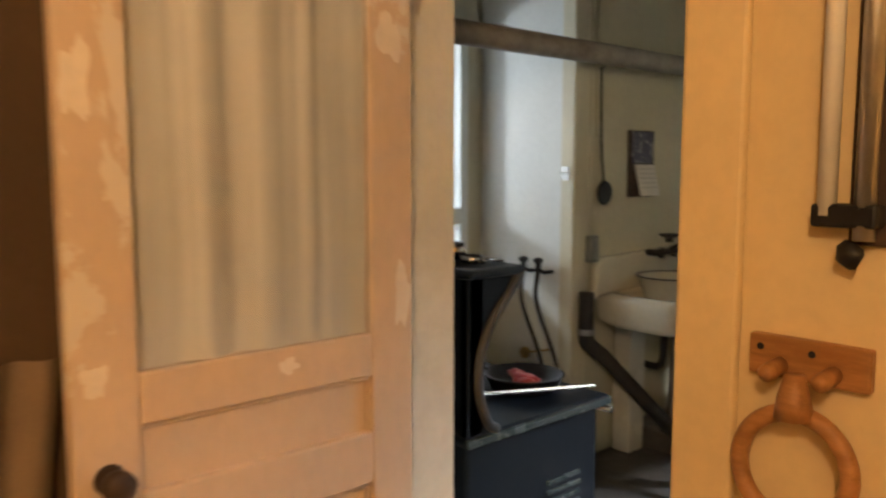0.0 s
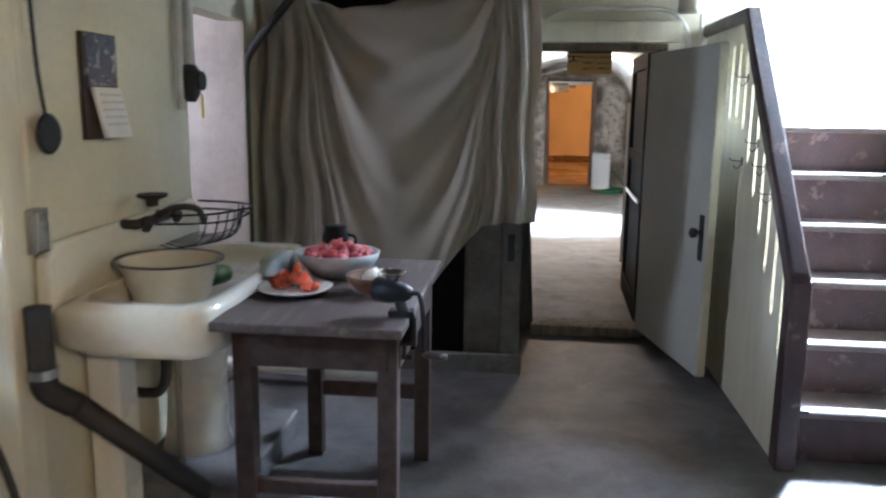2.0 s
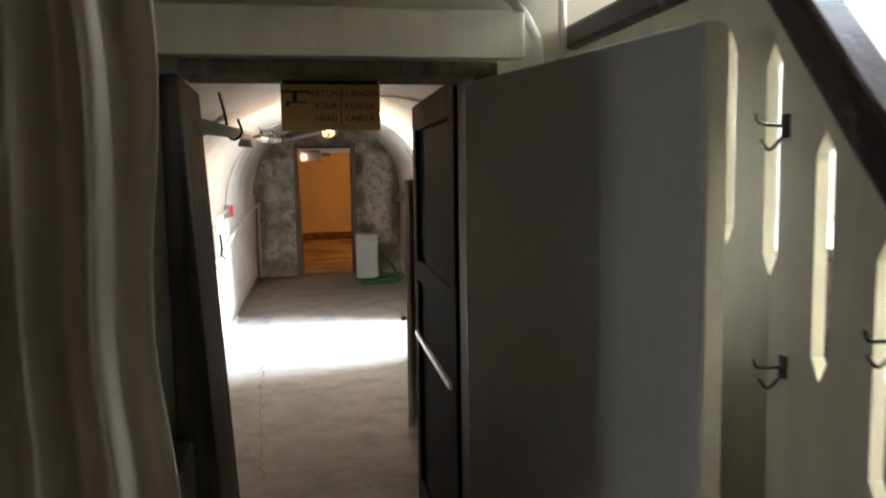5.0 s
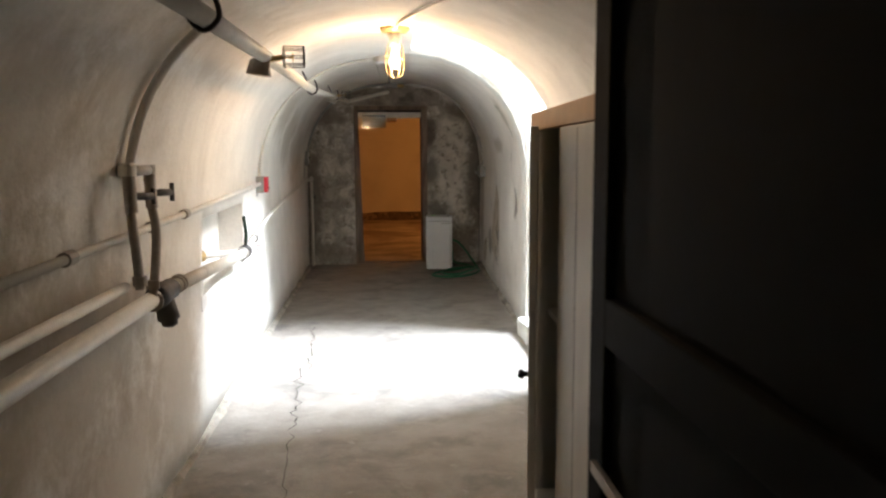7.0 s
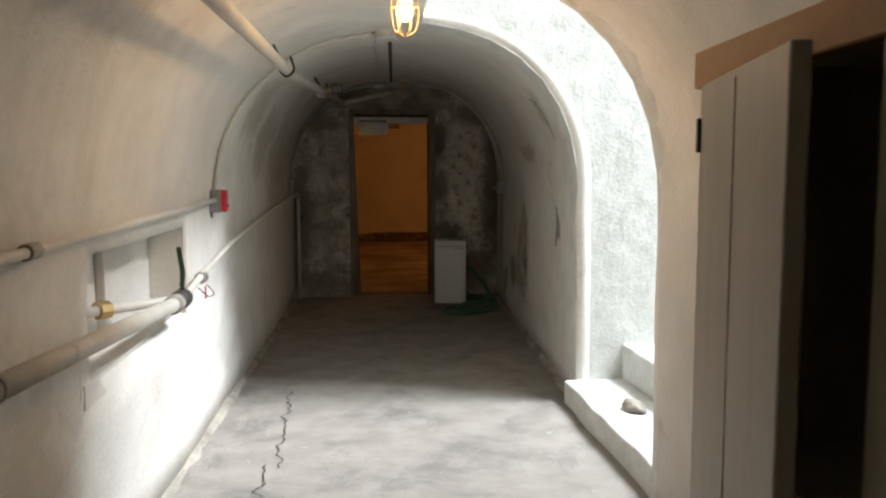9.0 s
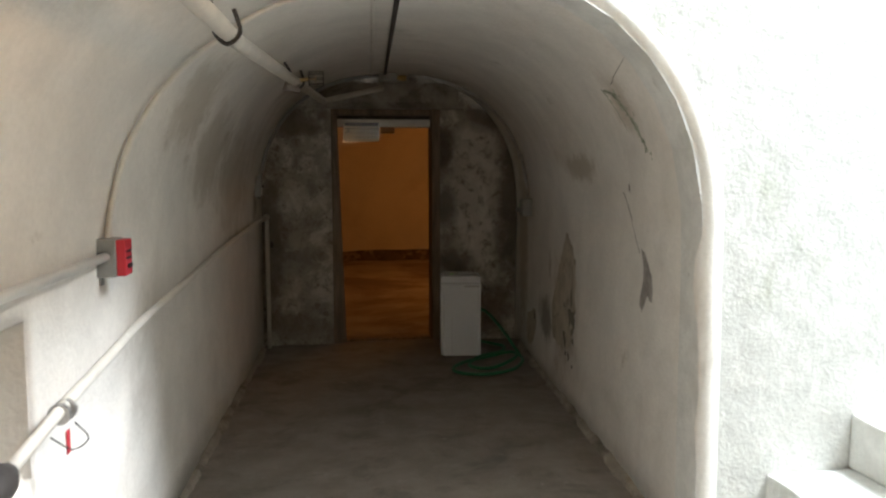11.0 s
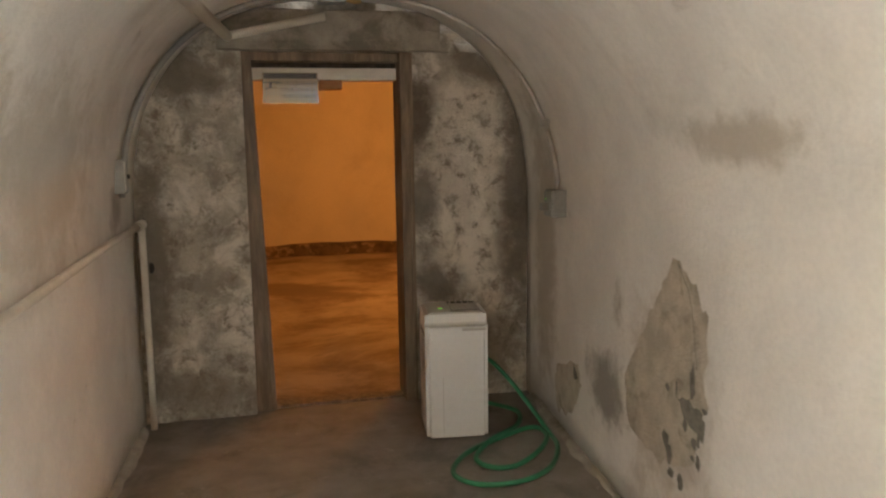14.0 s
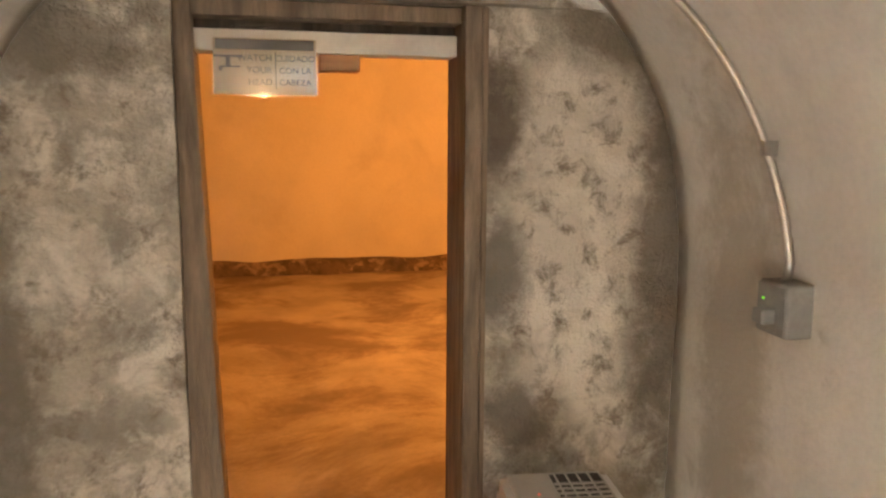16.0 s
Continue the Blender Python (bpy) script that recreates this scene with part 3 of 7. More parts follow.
def rough_wall(x0, x1, y0, y1, z0, z1, amount=0.02, step=0.05, seed=1.0):
    bm = cube(x0, x1, y0, y1, z0, z1)
    n = int((x1 - x0) / step)
    bmesh.ops.subdivide_edges(bm, edges=[e for e in bm.edges if abs(e.verts[0].co.x - e.verts[1].co.x) > 1e-4], cuts=max(1, n), use_grid_fill=True)
    bmesh.ops.subdivide_edges(bm, edges=[e for e in bm.edges if abs(e.verts[0].co.z - e.verts[1].co.z) > 0.5 * (z1 - z0)], cuts=max(1, int((z1 - z0) / step)), use_grid_fill=True)
    for v in bm.verts:
        if abs(v.co.y - y0) < 1e-4:
            p = Vector((v.co.x, v.co.z, seed))
            course = abs(((v.co.z + 0.03 * noise.noise(p * 2)) / 0.235) % 1 - 0.5)
            v.co.y += amount * (noise.noise(p * 4) + 0.5 * noise.noise(p * 13)) + (0.008 if course > 0.46 else 0)
    return bm


end_wall = thing("wall_end", (0.95, 9.4, 0), "mottled damp-stained concrete end wall round a doorway", "wall", kind="structure")
part("wall_piece", rough_wall(-0.2, 0.70, 9.30, 9.52, -0.02, 1.834), end_concrete, end_wall)
part("wall_piece", rough_wall(1.53, 2.5, 9.30, 9.52, -0.02, 1.834, seed=4), end_concrete, end_wall)
part("wall_piece", rough_wall(-0.2, 2.5, 9.31, 9.52, 1.836, 2.4, seed=7), end_concrete, end_wall)
part("lintel_beam", rough_wall(0.59, 1.69, 9.262, 9.325, 1.834, 2.03, 0.006, 0.05, 9), beam_concrete, end_wall, "rough grey concrete lintel", bevel=0.006)
door_end = thing("door_frame_end", (1.1, 9.4, 0), "weathered brown wooden door frame with a pale head", "door frame", kind="structure")
part("jamb", prism([(0.70, 0), (0.800, 0), (0.746, 1.834), (0.70, 1.834)], "y", 9.33, 9.52), old_wood, door_end, bevel=0.004)
part("jamb", cube(1.482, 1.53, 9.295, 9.52, 0, 1.834), old_wood, door_end, bevel=0.004)
part("jamb", cube(1.53, 1.546, 9.285, 9.312, 0.0, 1.83), old_wood, door_end, bevel=0.004)
part("head", cube(0.729, 1.482, 9.40, 9.50, 1.702, 1.762), white_pipe, door_end, "pale painted head board", bevel=0.004)
part("head", cube(0.70, 1.53, 9.345, 9.51, 1.79, 1.834), old_wood, door_end, bevel=0.004)
# dark filler in place of the shaded gap between head and lintel
part("head", cube(0.70, 1.53, 9.43, 9.50, 1.763, 1.7895), old_dark, door_end)
part("threshold", cube(0.70, 1.53, 9.36, 9.47, -0.02, 0.012), old_wood, door_end, bevel=0.004)

# the room past the end doorway
setting("wall_end_room_north", cube(-2.2, 4.6, 15.45, 15.6, -0.1, 2.8), end_room_mat, "plain warm-lit plaster wall with a damp base", "wall")
setting("wall_end_room_west", cube(-2.35, -2.2, 9.52, 15.6, -0.1, 2.8), end_room_mat, "plain plaster wall of the end room", "wall")
setting("wall_end_room_east", cube(4.6, 4.75, 9.52, 15.6, -0.1, 2.8), end_room_mat, "plain plaster wall of the end room", "wall")
setting("wall_end_room_south_a", cube(-2.2, -0.2, 9.40, 9.52, -0.1, 2.8), end_room_mat, "plain plaster wall of the end room", "wall")
setting("wall_end_room_south_b", cube(2.5, 4.6, 9.40, 9.52, -0.1, 2.8), end_room_mat, "plain plaster wall of the end room", "wall")
setting("wall_end_room_south_c", cube(-0.2, 2.5, 9.42, 9.52, 2.402, 2.8), end_room_mat, "plain plaster wall of the end room", "wall")
setting("ceiling_end_room", cube(-2.35, 4.75, 9.40, 15.6, 2.8, 2.95), end_room_mat, "plain plaster ceiling of the end room", "ceiling")
bm = bmesh.new()
prev = None
for k in range(90):
    x = -2.2 + 6.8 * k / 89
    d = 0.07 + 0.05 * noise.noise(Vector((x * 2.2, 0, 0)))
    h = 0.15 + 0.045 * noise.noise(Vector((x * 1.8, 4, 0)))
    row = [bm.verts.new(p) for p in ((x, 15.45 - d * 1.7, -0.02), (x, 15.45 - d, h * 0.7), (x, 15.46, h))]
    if prev:
        for a in range(2):
            bm.faces.new((prev[a], row[a], row[a + 1], prev[a + 1]))
    prev = row
setting("baseboard_damp_kerb", bm, damp_mat, "dark crumbling damp kerb along the wall foot", "baseboard", True)

# ---- kitchen shell ----
TOP = 2.20
KDOOR_X0, KDOOR_X1, KDOOR_Z = 0.455, 1.10, 1.655
setting("wall_north_west", cube(-0.92, 0.335, 0.30, 0.46, -0.05, TOP + 0.2), cream, "stained cream plaster wall beside the low door", "wall")
setting("wall_north_east", cube(KDOOR_X1, 1.50, 0.30, 0.46, -0.05, TOP + 0.2), cream, "stained cream plaster wall beside the low door", "wall")
setting("wall_north_head", cube(0.335, KDOOR_X1, 0.30, 0.46, KDOOR_Z, TOP + 0.2), cream, "cream plaster over the low door", "wall")
setting("wall_passage_head", cube(-0.3, 2.3, 0.462, 0.52, 1.75, 2.4), plaster, "plaster over the low door inside the passage", "wall")
setting("wall_passage_left", cube(-0.3, 0.335, 0.462, 0.70, -0.05, 1.75), plaster, "plaster beside the low door inside the passage", "wall")
setting("wall_passage_right", cube(1.20, 2.3, 0.462, 0.52, -0.05, 1.75), plaster, "plaster beside the low door inside the passage", "wall")
setting("wall_west_south", cube(-1.04, -0.92, -2.42, -1.35, -0.05, TOP), cream, "cream painted wall behind the sink", "wall")
setting("wall_west_north", cube(-1.04, -0.92, -0.71, 0.46, -0.05, TOP), cream, "cream painted wall past the nook", "wall")
setting("wall_west_head", cube(-1.04, -0.92, -1.35, -0.71, 1.70, TOP), cream, "cream wall over the nook opening", "wall")
setting("wall_panel", cube(-1.50, -0.925, -2.50, -2.42, -0.05, TOP), white_panel, "white painted wall panel lit by the window", "wall")
setting("trim_panel_post", cube(-0.965, -0.89, -2.53, -2.425, 0, TOP), cream_wood, "cream corner post beside the white panel", "trim", bevel=0.006)
setting("wall_nook_north", cube(-1.95, -1.04, -0.66, -0.56, -0.05, TOP), pink_plaster, "pinkish plaster wall of the nook", "wall")
setting("wall_nook_south", cube(-1.95, -1.04, -1.50, -1.40, -0.05, TOP), pink_plaster, "pinkish plaster wall of the nook", "wall")
setting("wall_nook_west_low", cube(-2.05, -1.95, -1.50, -0.56, -0.05, 1.25), pink_plaster, "pinkish plaster wall of the nook", "wall")
setting("wall_nook_west_high", cube(-2.05, -1.95, -1.50, -0.56, 1.95, TOP), pink_plaster, "pinkish plaster wall of the nook", "wall")
setting("wall_nook_reveal", cube(-1.04, -0.925, -0.712, -0.66, -0.05, 1.70), pink_plaster, "pinkish plaster reveal of the nook", "wall")
setting("floor_nook", cube(-2.05, -1.0, -1.50, -0.56, -0.2, 0.012), kitchen_floor_mat, "pale concrete floor of the nook", "floor")
setting("ceiling_nook", cube(-2.05, -1.04, -1.50, -0.56, TOP, TOP + 0.1), pink_plaster, "nook ceiling", "ceiling")
# window wall with a tall sash window
WY0, WY1, WZ0, WZ1 = -3.36, -2.60, 0.92, 2.05
for nm, b in (("wall_window_low", (-1.62, -1.50, -4.17, -2.42, -0.05, WZ0)), ("wall_window_high", (-1.62, -1.50, -4.17, -2.42, WZ1, TOP)), ("wall_window_south", (-1.62, -1.50, -4.17, WY0, WZ0, WZ1)), ("wall_window_north", (-1.62, -1.50, WY1, -2.42, WZ0, WZ1))):
    setting(nm, cube(*b), cream, "cream painted wall round the kitchen window", "wall")
win = thing("window_1", (-1.53, -2.98, WZ0), "tall white sash window letting in cool daylight", "window", kind="structure")
for b in ((-1.56, -1.49, WY0, WY0 + 0.05, WZ0, WZ1), (-1.56, -1.49, WY1 - 0.05, WY1, WZ0, WZ1), (-1.56, -1.49, WY0 + 0.05, WY1 - 0.05, WZ1 - 0.05, WZ1), (-1.56, -1.49, WY0 + 0.05, WY1 - 0.05, 1.08, 1.16)):
    part("window_frame", cube(*b), white_panel, win, bevel=0.004)
part("window_sill", cube(-1.60, -1.42, WY0 - 0.03, WY1 + 0.03, WZ0 - 0.03, WZ0 + 0.006), white_panel, win, bevel=0.004)
for z0, z1 in ((WZ0 + 0.01, 1.08), (1.16, WZ1 - 0.05)):
    g = part("pane", cube(-1.532, -1.528, WY0 + 0.05, WY1 - 0.05, z0, z1), window_glass, win)
    g.visible_shadow = False
setting("backdrop_window", cube(-2.6, -2.58, -5.0, -1.6, 0.0, 3.4), shaded_yard, "bright overcast daylight outside the window", "backdrop")

# wall between hall and kitchen
HD0, HD1 = -0.03, 0.655
setting("wall_south_west", cube(-1.62, HD0 - 0.03, -4.17, -4.03, -0.05, 2.5), cream, "painted wall between hall and kitchen", "wall")
setting("wall_south_east", cube(HD1 + 0.03, 2.45, -4.17, -4.03, -0.05, 2.5), cream, "painted wall between hall and kitchen", "wall")
setting("wall_south_head", cube(HD0 - 0.03, HD1 + 0.03, -4.17, -4.03, 2.06, 2.5), cream, "painted wall over the hall doorway", "wall")
setting("wall_hall_face", cube(HD1 + 0.105, 2.45, -4.185, -4.172, 0, 2.5), hall_paint, "yellow painted hall wall lit by a warm lamp", "wall")
setting("wall_hall_west", cube(-0.75, -0.63, -7.4, -4.172, 0, 2.5), hall_shaded, "brown wall of the hall, its dimness put into the colour", "wall")
setting("wall_hall_east", cube(2.3, 2.45, -7.4, -4.172, 0, 2.5), hall_paint, "yellow painted hall wall", "wall")
setting("wall_hall_south", cube(-0.75, 2.45, -7.5, -7.4, 0, 2.5), hall_paint, "yellow painted hall wall", "wall")
setting("ceiling_hall", cube(-0.8, 2.5, -7.5, -4.03, 2.5, 2.6), hall_paint, "plain hall ceiling", "ceiling")
frame_1 = thing("door_frame_hall", (0.31, -4.1, 0), "cream painted door frame between hall and kitchen", "door frame", kind="structure")
part("jamb", cube(HD0 - 0.03, HD0, -4.186, -4.02, 0, 2.06), jamb_paint, frame_1, bevel=0.004)
part("jamb", cube(HD1, HD1 + 0.03, -4.186, -4.02, 0, 2.06), hall_paint, frame_1, bevel=0.004)
part("head", cube(HD0, HD1, -4.186, -4.02, 2.03, 2.06), jamb_paint, frame_1, bevel=0.004)
part("casing", cube(HD1 + 0.012, HD1 + 0.11, -4.205, -4.186, 0, 2.12), hall_paint, frame_1, bevel=0.006)
part("casing", cube(HD0 - 0.09, HD0 - 0.012, -4.03, -4.008, 0, 2.12), jamb_paint, frame_1, bevel=0.006)
part("casing", cube(HD1 + 0.012, HD1 + 0.10, -4.03, -4.008, 0, 2.12), jamb_paint, frame_1, bevel=0.006)

# east wall, landing and ceilings
STAIR_X0, STAIR_X1 = 1.40, 2.29
LAND_Z = 1.255
setting("wall_east", cube(STAIR_X1, 2.41, -4.03, -0.22, -0.05, 3.3), cream, "cream boarded wall beside the stairs", "wall")
for yb in (-0.95, -1.85, -2.75):
    setting("trim_wall_bead", cube(STAIR_X1 - 0.006, STAIR_X1 + 0.001, yb - 0.006, yb + 0.006, 0, 3.2), cream_wood, "thin joint strip on the cream boarded wall", "trim")
setting("trim_stair_corner", cube(2.275, 2.425, -0.222, -0.185, LAND_Z, 3.3), maroon, "maroon painted corner board at the landing", "trim", bevel=0.004)
# opening and glowing sheet are made up to go with the landing fill lamp
for nm, b in (("wall_landing_east_low", (3.2, 3.32, -0.25, 0.62, 1.0, 1.92)), ("wall_landing_east_high", (3.2, 3.32, -0.25, 0.62, 2.90, 3.3)), ("wall_landing_east_a", (3.2, 3.32, -0.25, -0.21, 1.92, 2.90)), ("wall_landing_east_b", (3.2, 3.32, 0.31, 0.62, 1.92, 2.90))):
    setting(nm, cube(*b), cream, "cream wall of the landing round an added light opening", "wall")
setting("backdrop_landing_fill", cube(3.6, 3.62, -0.7, 0.8, 1.5, 3.4), outdoors, "unseen glowing sheet outside the added landing opening", "backdrop")
setting("wall_landing_south", cube(2.41, 3.32, -0.30, -0.22, 1.0, 3.3), cream, "cream wall of the landing", "wall")
LD0, LD1, LDY = 2.13, 2.78, 0.52
setting("wall_landing_north_a", cube(1.10, LD0, LDY, LDY + 0.12, 1.0 + 1.45, 3.3), cream, "cream wall behind the landing", "wall")
setting("wall_landing_north_b", cube(1.50, LD0 - 0.03, LDY, LDY + 0.12, 1.0, 2.45), cream, "cream wall behind the landing", "wall")
setting("wall_landing_north_c", cube(LD1 + 0.03, 3.32, LDY, LDY + 0.12, 1.0, 3.3), cream, "cream wall beside the landing door", "wall")
setting("ceiling_kitchen", cube(-1.62, 1.38, -4.03, 0.46, TOP, TOP + 0.12), old_wood, "dark wooden kitchen ceiling", "ceiling")
setting("ceiling_stairs", cube(1.0, 3.32, -4.03, 0.64, 3.3, 3.4), cream, "high ceiling over the stairs", "ceiling")
setting("wall_stair_bulkhead", cube(1.34, 1.40, -4.03, 0.30, TOP - 0.02, 3.3), cream, "cream bulkhead over the stair side", "wall")
setting("wall_stair_bulkhead_north", cube(1.0, 1.40, 0.30, 0.52, TOP + 0.2, 3.3), cream, "cream bulkhead over the stair side", "wall")

# ---- kitchen: stairs ----
RISER, RUN = LAND_Z / 6, 0.202
stairs = thing("staircase", (1.85, -0.9, 0), "maroon painted wooden stairs with white nosing strips", "stairs", kind="structure")
for k in range(6):
    ny, z = -0.38 - RUN * (5 - k), RISER * (k + 1)
    back = ny + RUN + 0.04 if k < 5 else 0.52
    part("riser", cube(STAIR_X0 + 0.01, STAIR_X1 - 0.004, ny + 0.030, ny + 0.052, z - RISER - 0.0, z - 0.028), maroon, stairs)
    t = part("tread", cube(STAIR_X0 + 0.01, STAIR_X1 - 0.003, ny, back, z - 0.028, z), tread_mat, stairs, bevel=0.008)
    if k < 5:
        part("nosing_strip", cube(1.49, 2.00, ny - 0.004, ny + 0.045, z - 0.004, z + 0.004), strip_white, t, "glossy white nosing strip")
        part("nosing_strip", cube(2.002, 2.17, ny - 0.004, ny + 0.045, z - 0.004, z + 0.0042), strip_black, t, "black grip strip")
        part("nosing_strip", cube(1.43, 1.488, ny - 0.004, ny + 0.045, z - 0.004, z + 0.0042), strip_black, t, "black grip strip")
setting("floor_landing", cube(STAIR_X1, 3.25, -0.22, 0.52, LAND_Z - 0.1, LAND_Z), tread_mat, "maroon painted landing boards", "floor")
setting("wall_under_landing", cube(1.42, 2.29, 0.40, 0.46, -0.05, LAND_Z - 0.03), cream, "closed wall beneath the landing", "wall")


def rail_z(y):
    return 1.76 if y > -0.55 else 0.745 + (y + 1.455) * (1.76 - 0.745) / 0.905


bal = thing("balustrade", (1.39, -0.6, 0), "cream boarded stair side with pointed slots and a maroon handrail", "balustrade", kind="structure")
PX0, PX1 = 1.372, 1.394
HALF = 0.019
centres = [-1.335 + 0.125 * k for k in range(13)]
edges = [-1.42]
for c in centres:
    edges += [c - HALF, c + HALF]
edges.append(0.29)
for i in range(0, len(edges), 2):
    a, b = edges[i], edges[i + 1]
    out = [(a, 0.0), (b, 0.0), (b, rail_z(b) - 0.03)] + ([(-0.55, 1.73)] if a < -0.55 < b else []) + [(a, rail_z(a) - 0.03)]
    part("board", prism(out, "x", PX0, PX1), cream_wood, bal)
for c in centres:
    a, b = c - HALF, c + HALF
    zt, zb = rail_z(c) - 0.155, max(0.08, rail_z(c) - 0.45)
    part("board", prism([(a, 0.0), (b, 0.0), (b, zb), (c, zb - 0.035), (a, zb)], "x", PX0, PX1), cream_wood, bal)
    part("board", prism([(a, zt), (c, zt + 0.035), (b, zt), (b, rail_z(b) - 0.03), (a, rail_z(a) - 0.03)], "x", PX0, PX1), cream_wood, bal)
part("handrail", prism([(-1.47, 0.68), (-1.47, 0.745), (-0.56, 1.785), (0.30, 1.785), (0.30, 1.72), (-0.535, 1.72), (-1.40, 0.70)], "x", 1.35, 1.425), maroon, bal, "maroon painted handrail", bevel=0.012)
part("newel", cube(1.352, 1.43, -1.475, -1.395, 0, 0.73), maroon, bal, "maroon painted newel post", bevel=0.008)


def wire_hook(at, reach):
    h = thing("wall_hook", at, "small dark wire hook screwed to the cream boards", "hook", "hooks on the stair side")
    x, y, z = at
    part("plate", cube(x - 0.004, x + 0.001, y - 0.008, y + 0.008, z - 0.018, z + 0.018), dark_pipe, h)
    part("wire", pipe(smooth_path([(x, y, z), (x - reach, y - 0.01, z + 0.004), (x - reach - 0.01, y - 0.012, z + 0.018)]), 0.0028, 6), dark_pipe, h)
    part("wire", pipe(smooth_path([(x, y, z - 0.01), (x - 0.02, y + 0.01, z - 0.035), (x - 0.035, y + 0.012, z - 0.02)]), 0.0028, 6), dark_pipe, h)


for y, z in ((-0.62, 1.47), (-0.63, 1.10), (-0.86, 1.19), (-0.99, 1.10), (-1.11, 1.00)):
    wire_hook((1.371, y, z), 0.05)

# landing door, glazed above, daylight behind
ld = thing("door_landing", (2.45, 0.55, LAND_Z), "white panelled door with a bright glazed upper half", "door", kind="structure")
for b in ((LD0, LD0 + 0.09, LAND_Z + 0.03, 3.1), (LD1 - 0.09, LD1, LAND_Z + 0.03, 3.1), (LD0 + 0.09, LD1 - 0.09, LAND_Z + 0.03, LAND_Z + 0.16), (LD0 + 0.09, LD1 - 0.09, 1.80, 1.92), (LD0 + 0.09, LD1 - 0.09, 3.0, 3.1)):
    part("rail", cube(b[0], b[1], 0.535, 0.575, b[2], b[3]), white_panel, ld, bevel=0.003)
part("panel", cube(LD0 + 0.09, LD1 - 0.09, 0.548, 0.566, LAND_Z + 0.16, 1.80), white_panel, ld)
part("panel", cube(LD0 + 0.15, LD1 - 0.15, 0.540, 0.5475, LAND_Z + 0.22, 1.74), white_panel, ld, bevel=0.004)
g = part("pane", cube(LD0 + 0.09, LD1 - 0.09, 0.556, 0.560, 1.92, 3.0), window_glass, ld)
g.visible_shadow = False
part("latch", cube(LD1 - 0.065, LD1 - 0.03, 0.518, 0.536, 1.70, 1.83), iron, ld, "black iron latch", bevel=0.003)
part("threshold", cube(LD0 - 0.03, LD1 + 0.03, 0.50, 0.60, LAND_Z - 0.01, LAND_Z + 0.025), strip_white, ld, "pale door sill")
fr = thing("door_frame_landing", (2.45, 0.5, LAND_Z), "cream frame round the landing door", "door frame", kind="structure")
part("jamb", cube(LD0 - 0.07, LD0 - 0.003, 0.495, 0.62, LAND_Z, 3.16), cream_wood, fr)
part("jamb", cube(LD1 + 0.003, LD1 + 0.07, 0.495, 0.62, LAND_Z, 3.16), cream_wood, fr)
part("head", cube(LD0 - 0.003, LD1 + 0.003, 0.495, 0.62, 3.105, 3.3), cream_wood, fr)
setting("backdrop_landing", cube(1.95, 4.0, 1.2, 1.22, 1.2, 4.0), outdoors, "bright daylight outside the landing door", "backdrop")

# ---- kitchen: the low door to the passage ----
sill = setting("trim_door_sill", cube(KDOOR_X0, KDOOR_X1, 0.215, 0.40, -0.02, 0.055), old_wood, "worn wooden door sill", "trim", bevel=0.008)
fr = thing("door_frame_passage", (0.76, 0.3, 0), "dark worn wooden frame of the low passage door", "door frame", kind="structure")
part("jamb", prism([(0.336, 0), (0.470, 0), (0.378, KDOOR_Z - 0.007), (0.336, KDOOR_Z - 0.007)], "y", 0.262, 0.72), old_dark, fr, bevel=0.006)
part("jamb", cube(KDOOR_X1 - 0.004, KDOOR_X1 + 0.06, 0.262, 0.47, 0, KDOOR_Z + 0.02), dark_wood, fr, bevel=0.006)
part("head", cube(KDOOR_X0 - 0.075, KDOOR_X1 + 0.06, 0.262, 0.47, KDOOR_Z - 0.006, KDOOR_Z + 0.03), old_wood, fr, bevel=0.004)
part("fascia", cube(0.25, 1.22, 0.225, 0.262, KDOOR_Z + 0.032, KDOOR_Z + 0.15), cream_wood, fr, "cream painted board over the door", bevel=0.005)

DM = pose(1.105, 0.245, 0, 0, 0, math.degrees(math.atan2(-0.85, 0.18)))
door = thing("passage_door", (1.105, 0.245, 0.03), "grey-white painted plank door standing open, chipped along its edge", "door")
part("leaf", cube(0.0, 0.86, -0.042, 0.0, 0.055, 1.628, DM), grey_door, door, bevel=0.004)
part("edge_strip", cube(0.8605, 0.868, -0.040, -0.002, 0.06, 1.62, DM), cream_wood, door, "chipped cream lipping", bevel=0.002)
for z in (0.30, 1.38):
    part("hinge", cube(-0.012, 0.05, -0.006, 0.004, z - 0.05, z + 0.05, DM), iron, door)
for s, yy in ((-1, -0.0425),):
    pl = part("lock_plate", cube(0.79, 0.835, min(yy, yy + s * 0.006), max(yy, yy + s * 0.006), 0.62, 0.84, DM), iron, door, "black iron lock plate", bevel=0.002)
    c = DM @ Vector((0.812, yy + s * 0.006, 0.755))
    d = (DM.to_3x3() @ Vector((0, s, 0)))
    part("knob", pipe([c, c + d * 0.018, c + d * 0.022, c + d * 0.045, c + d * 0.055], 0.01, 14, [0.010, 0.010, 0.022, 0.026, 0.012]), iron, pl, "dark round knob", True)
    part("keyhole", cube(0.807, 0.818, min(yy, yy + s * 0.0075), max(yy, yy + s * 0.0075), 0.665, 0.69, DM), sign_black, pl)

# sign under the door head
SX, SY, SZ = 0.742, 0.384, 1.520


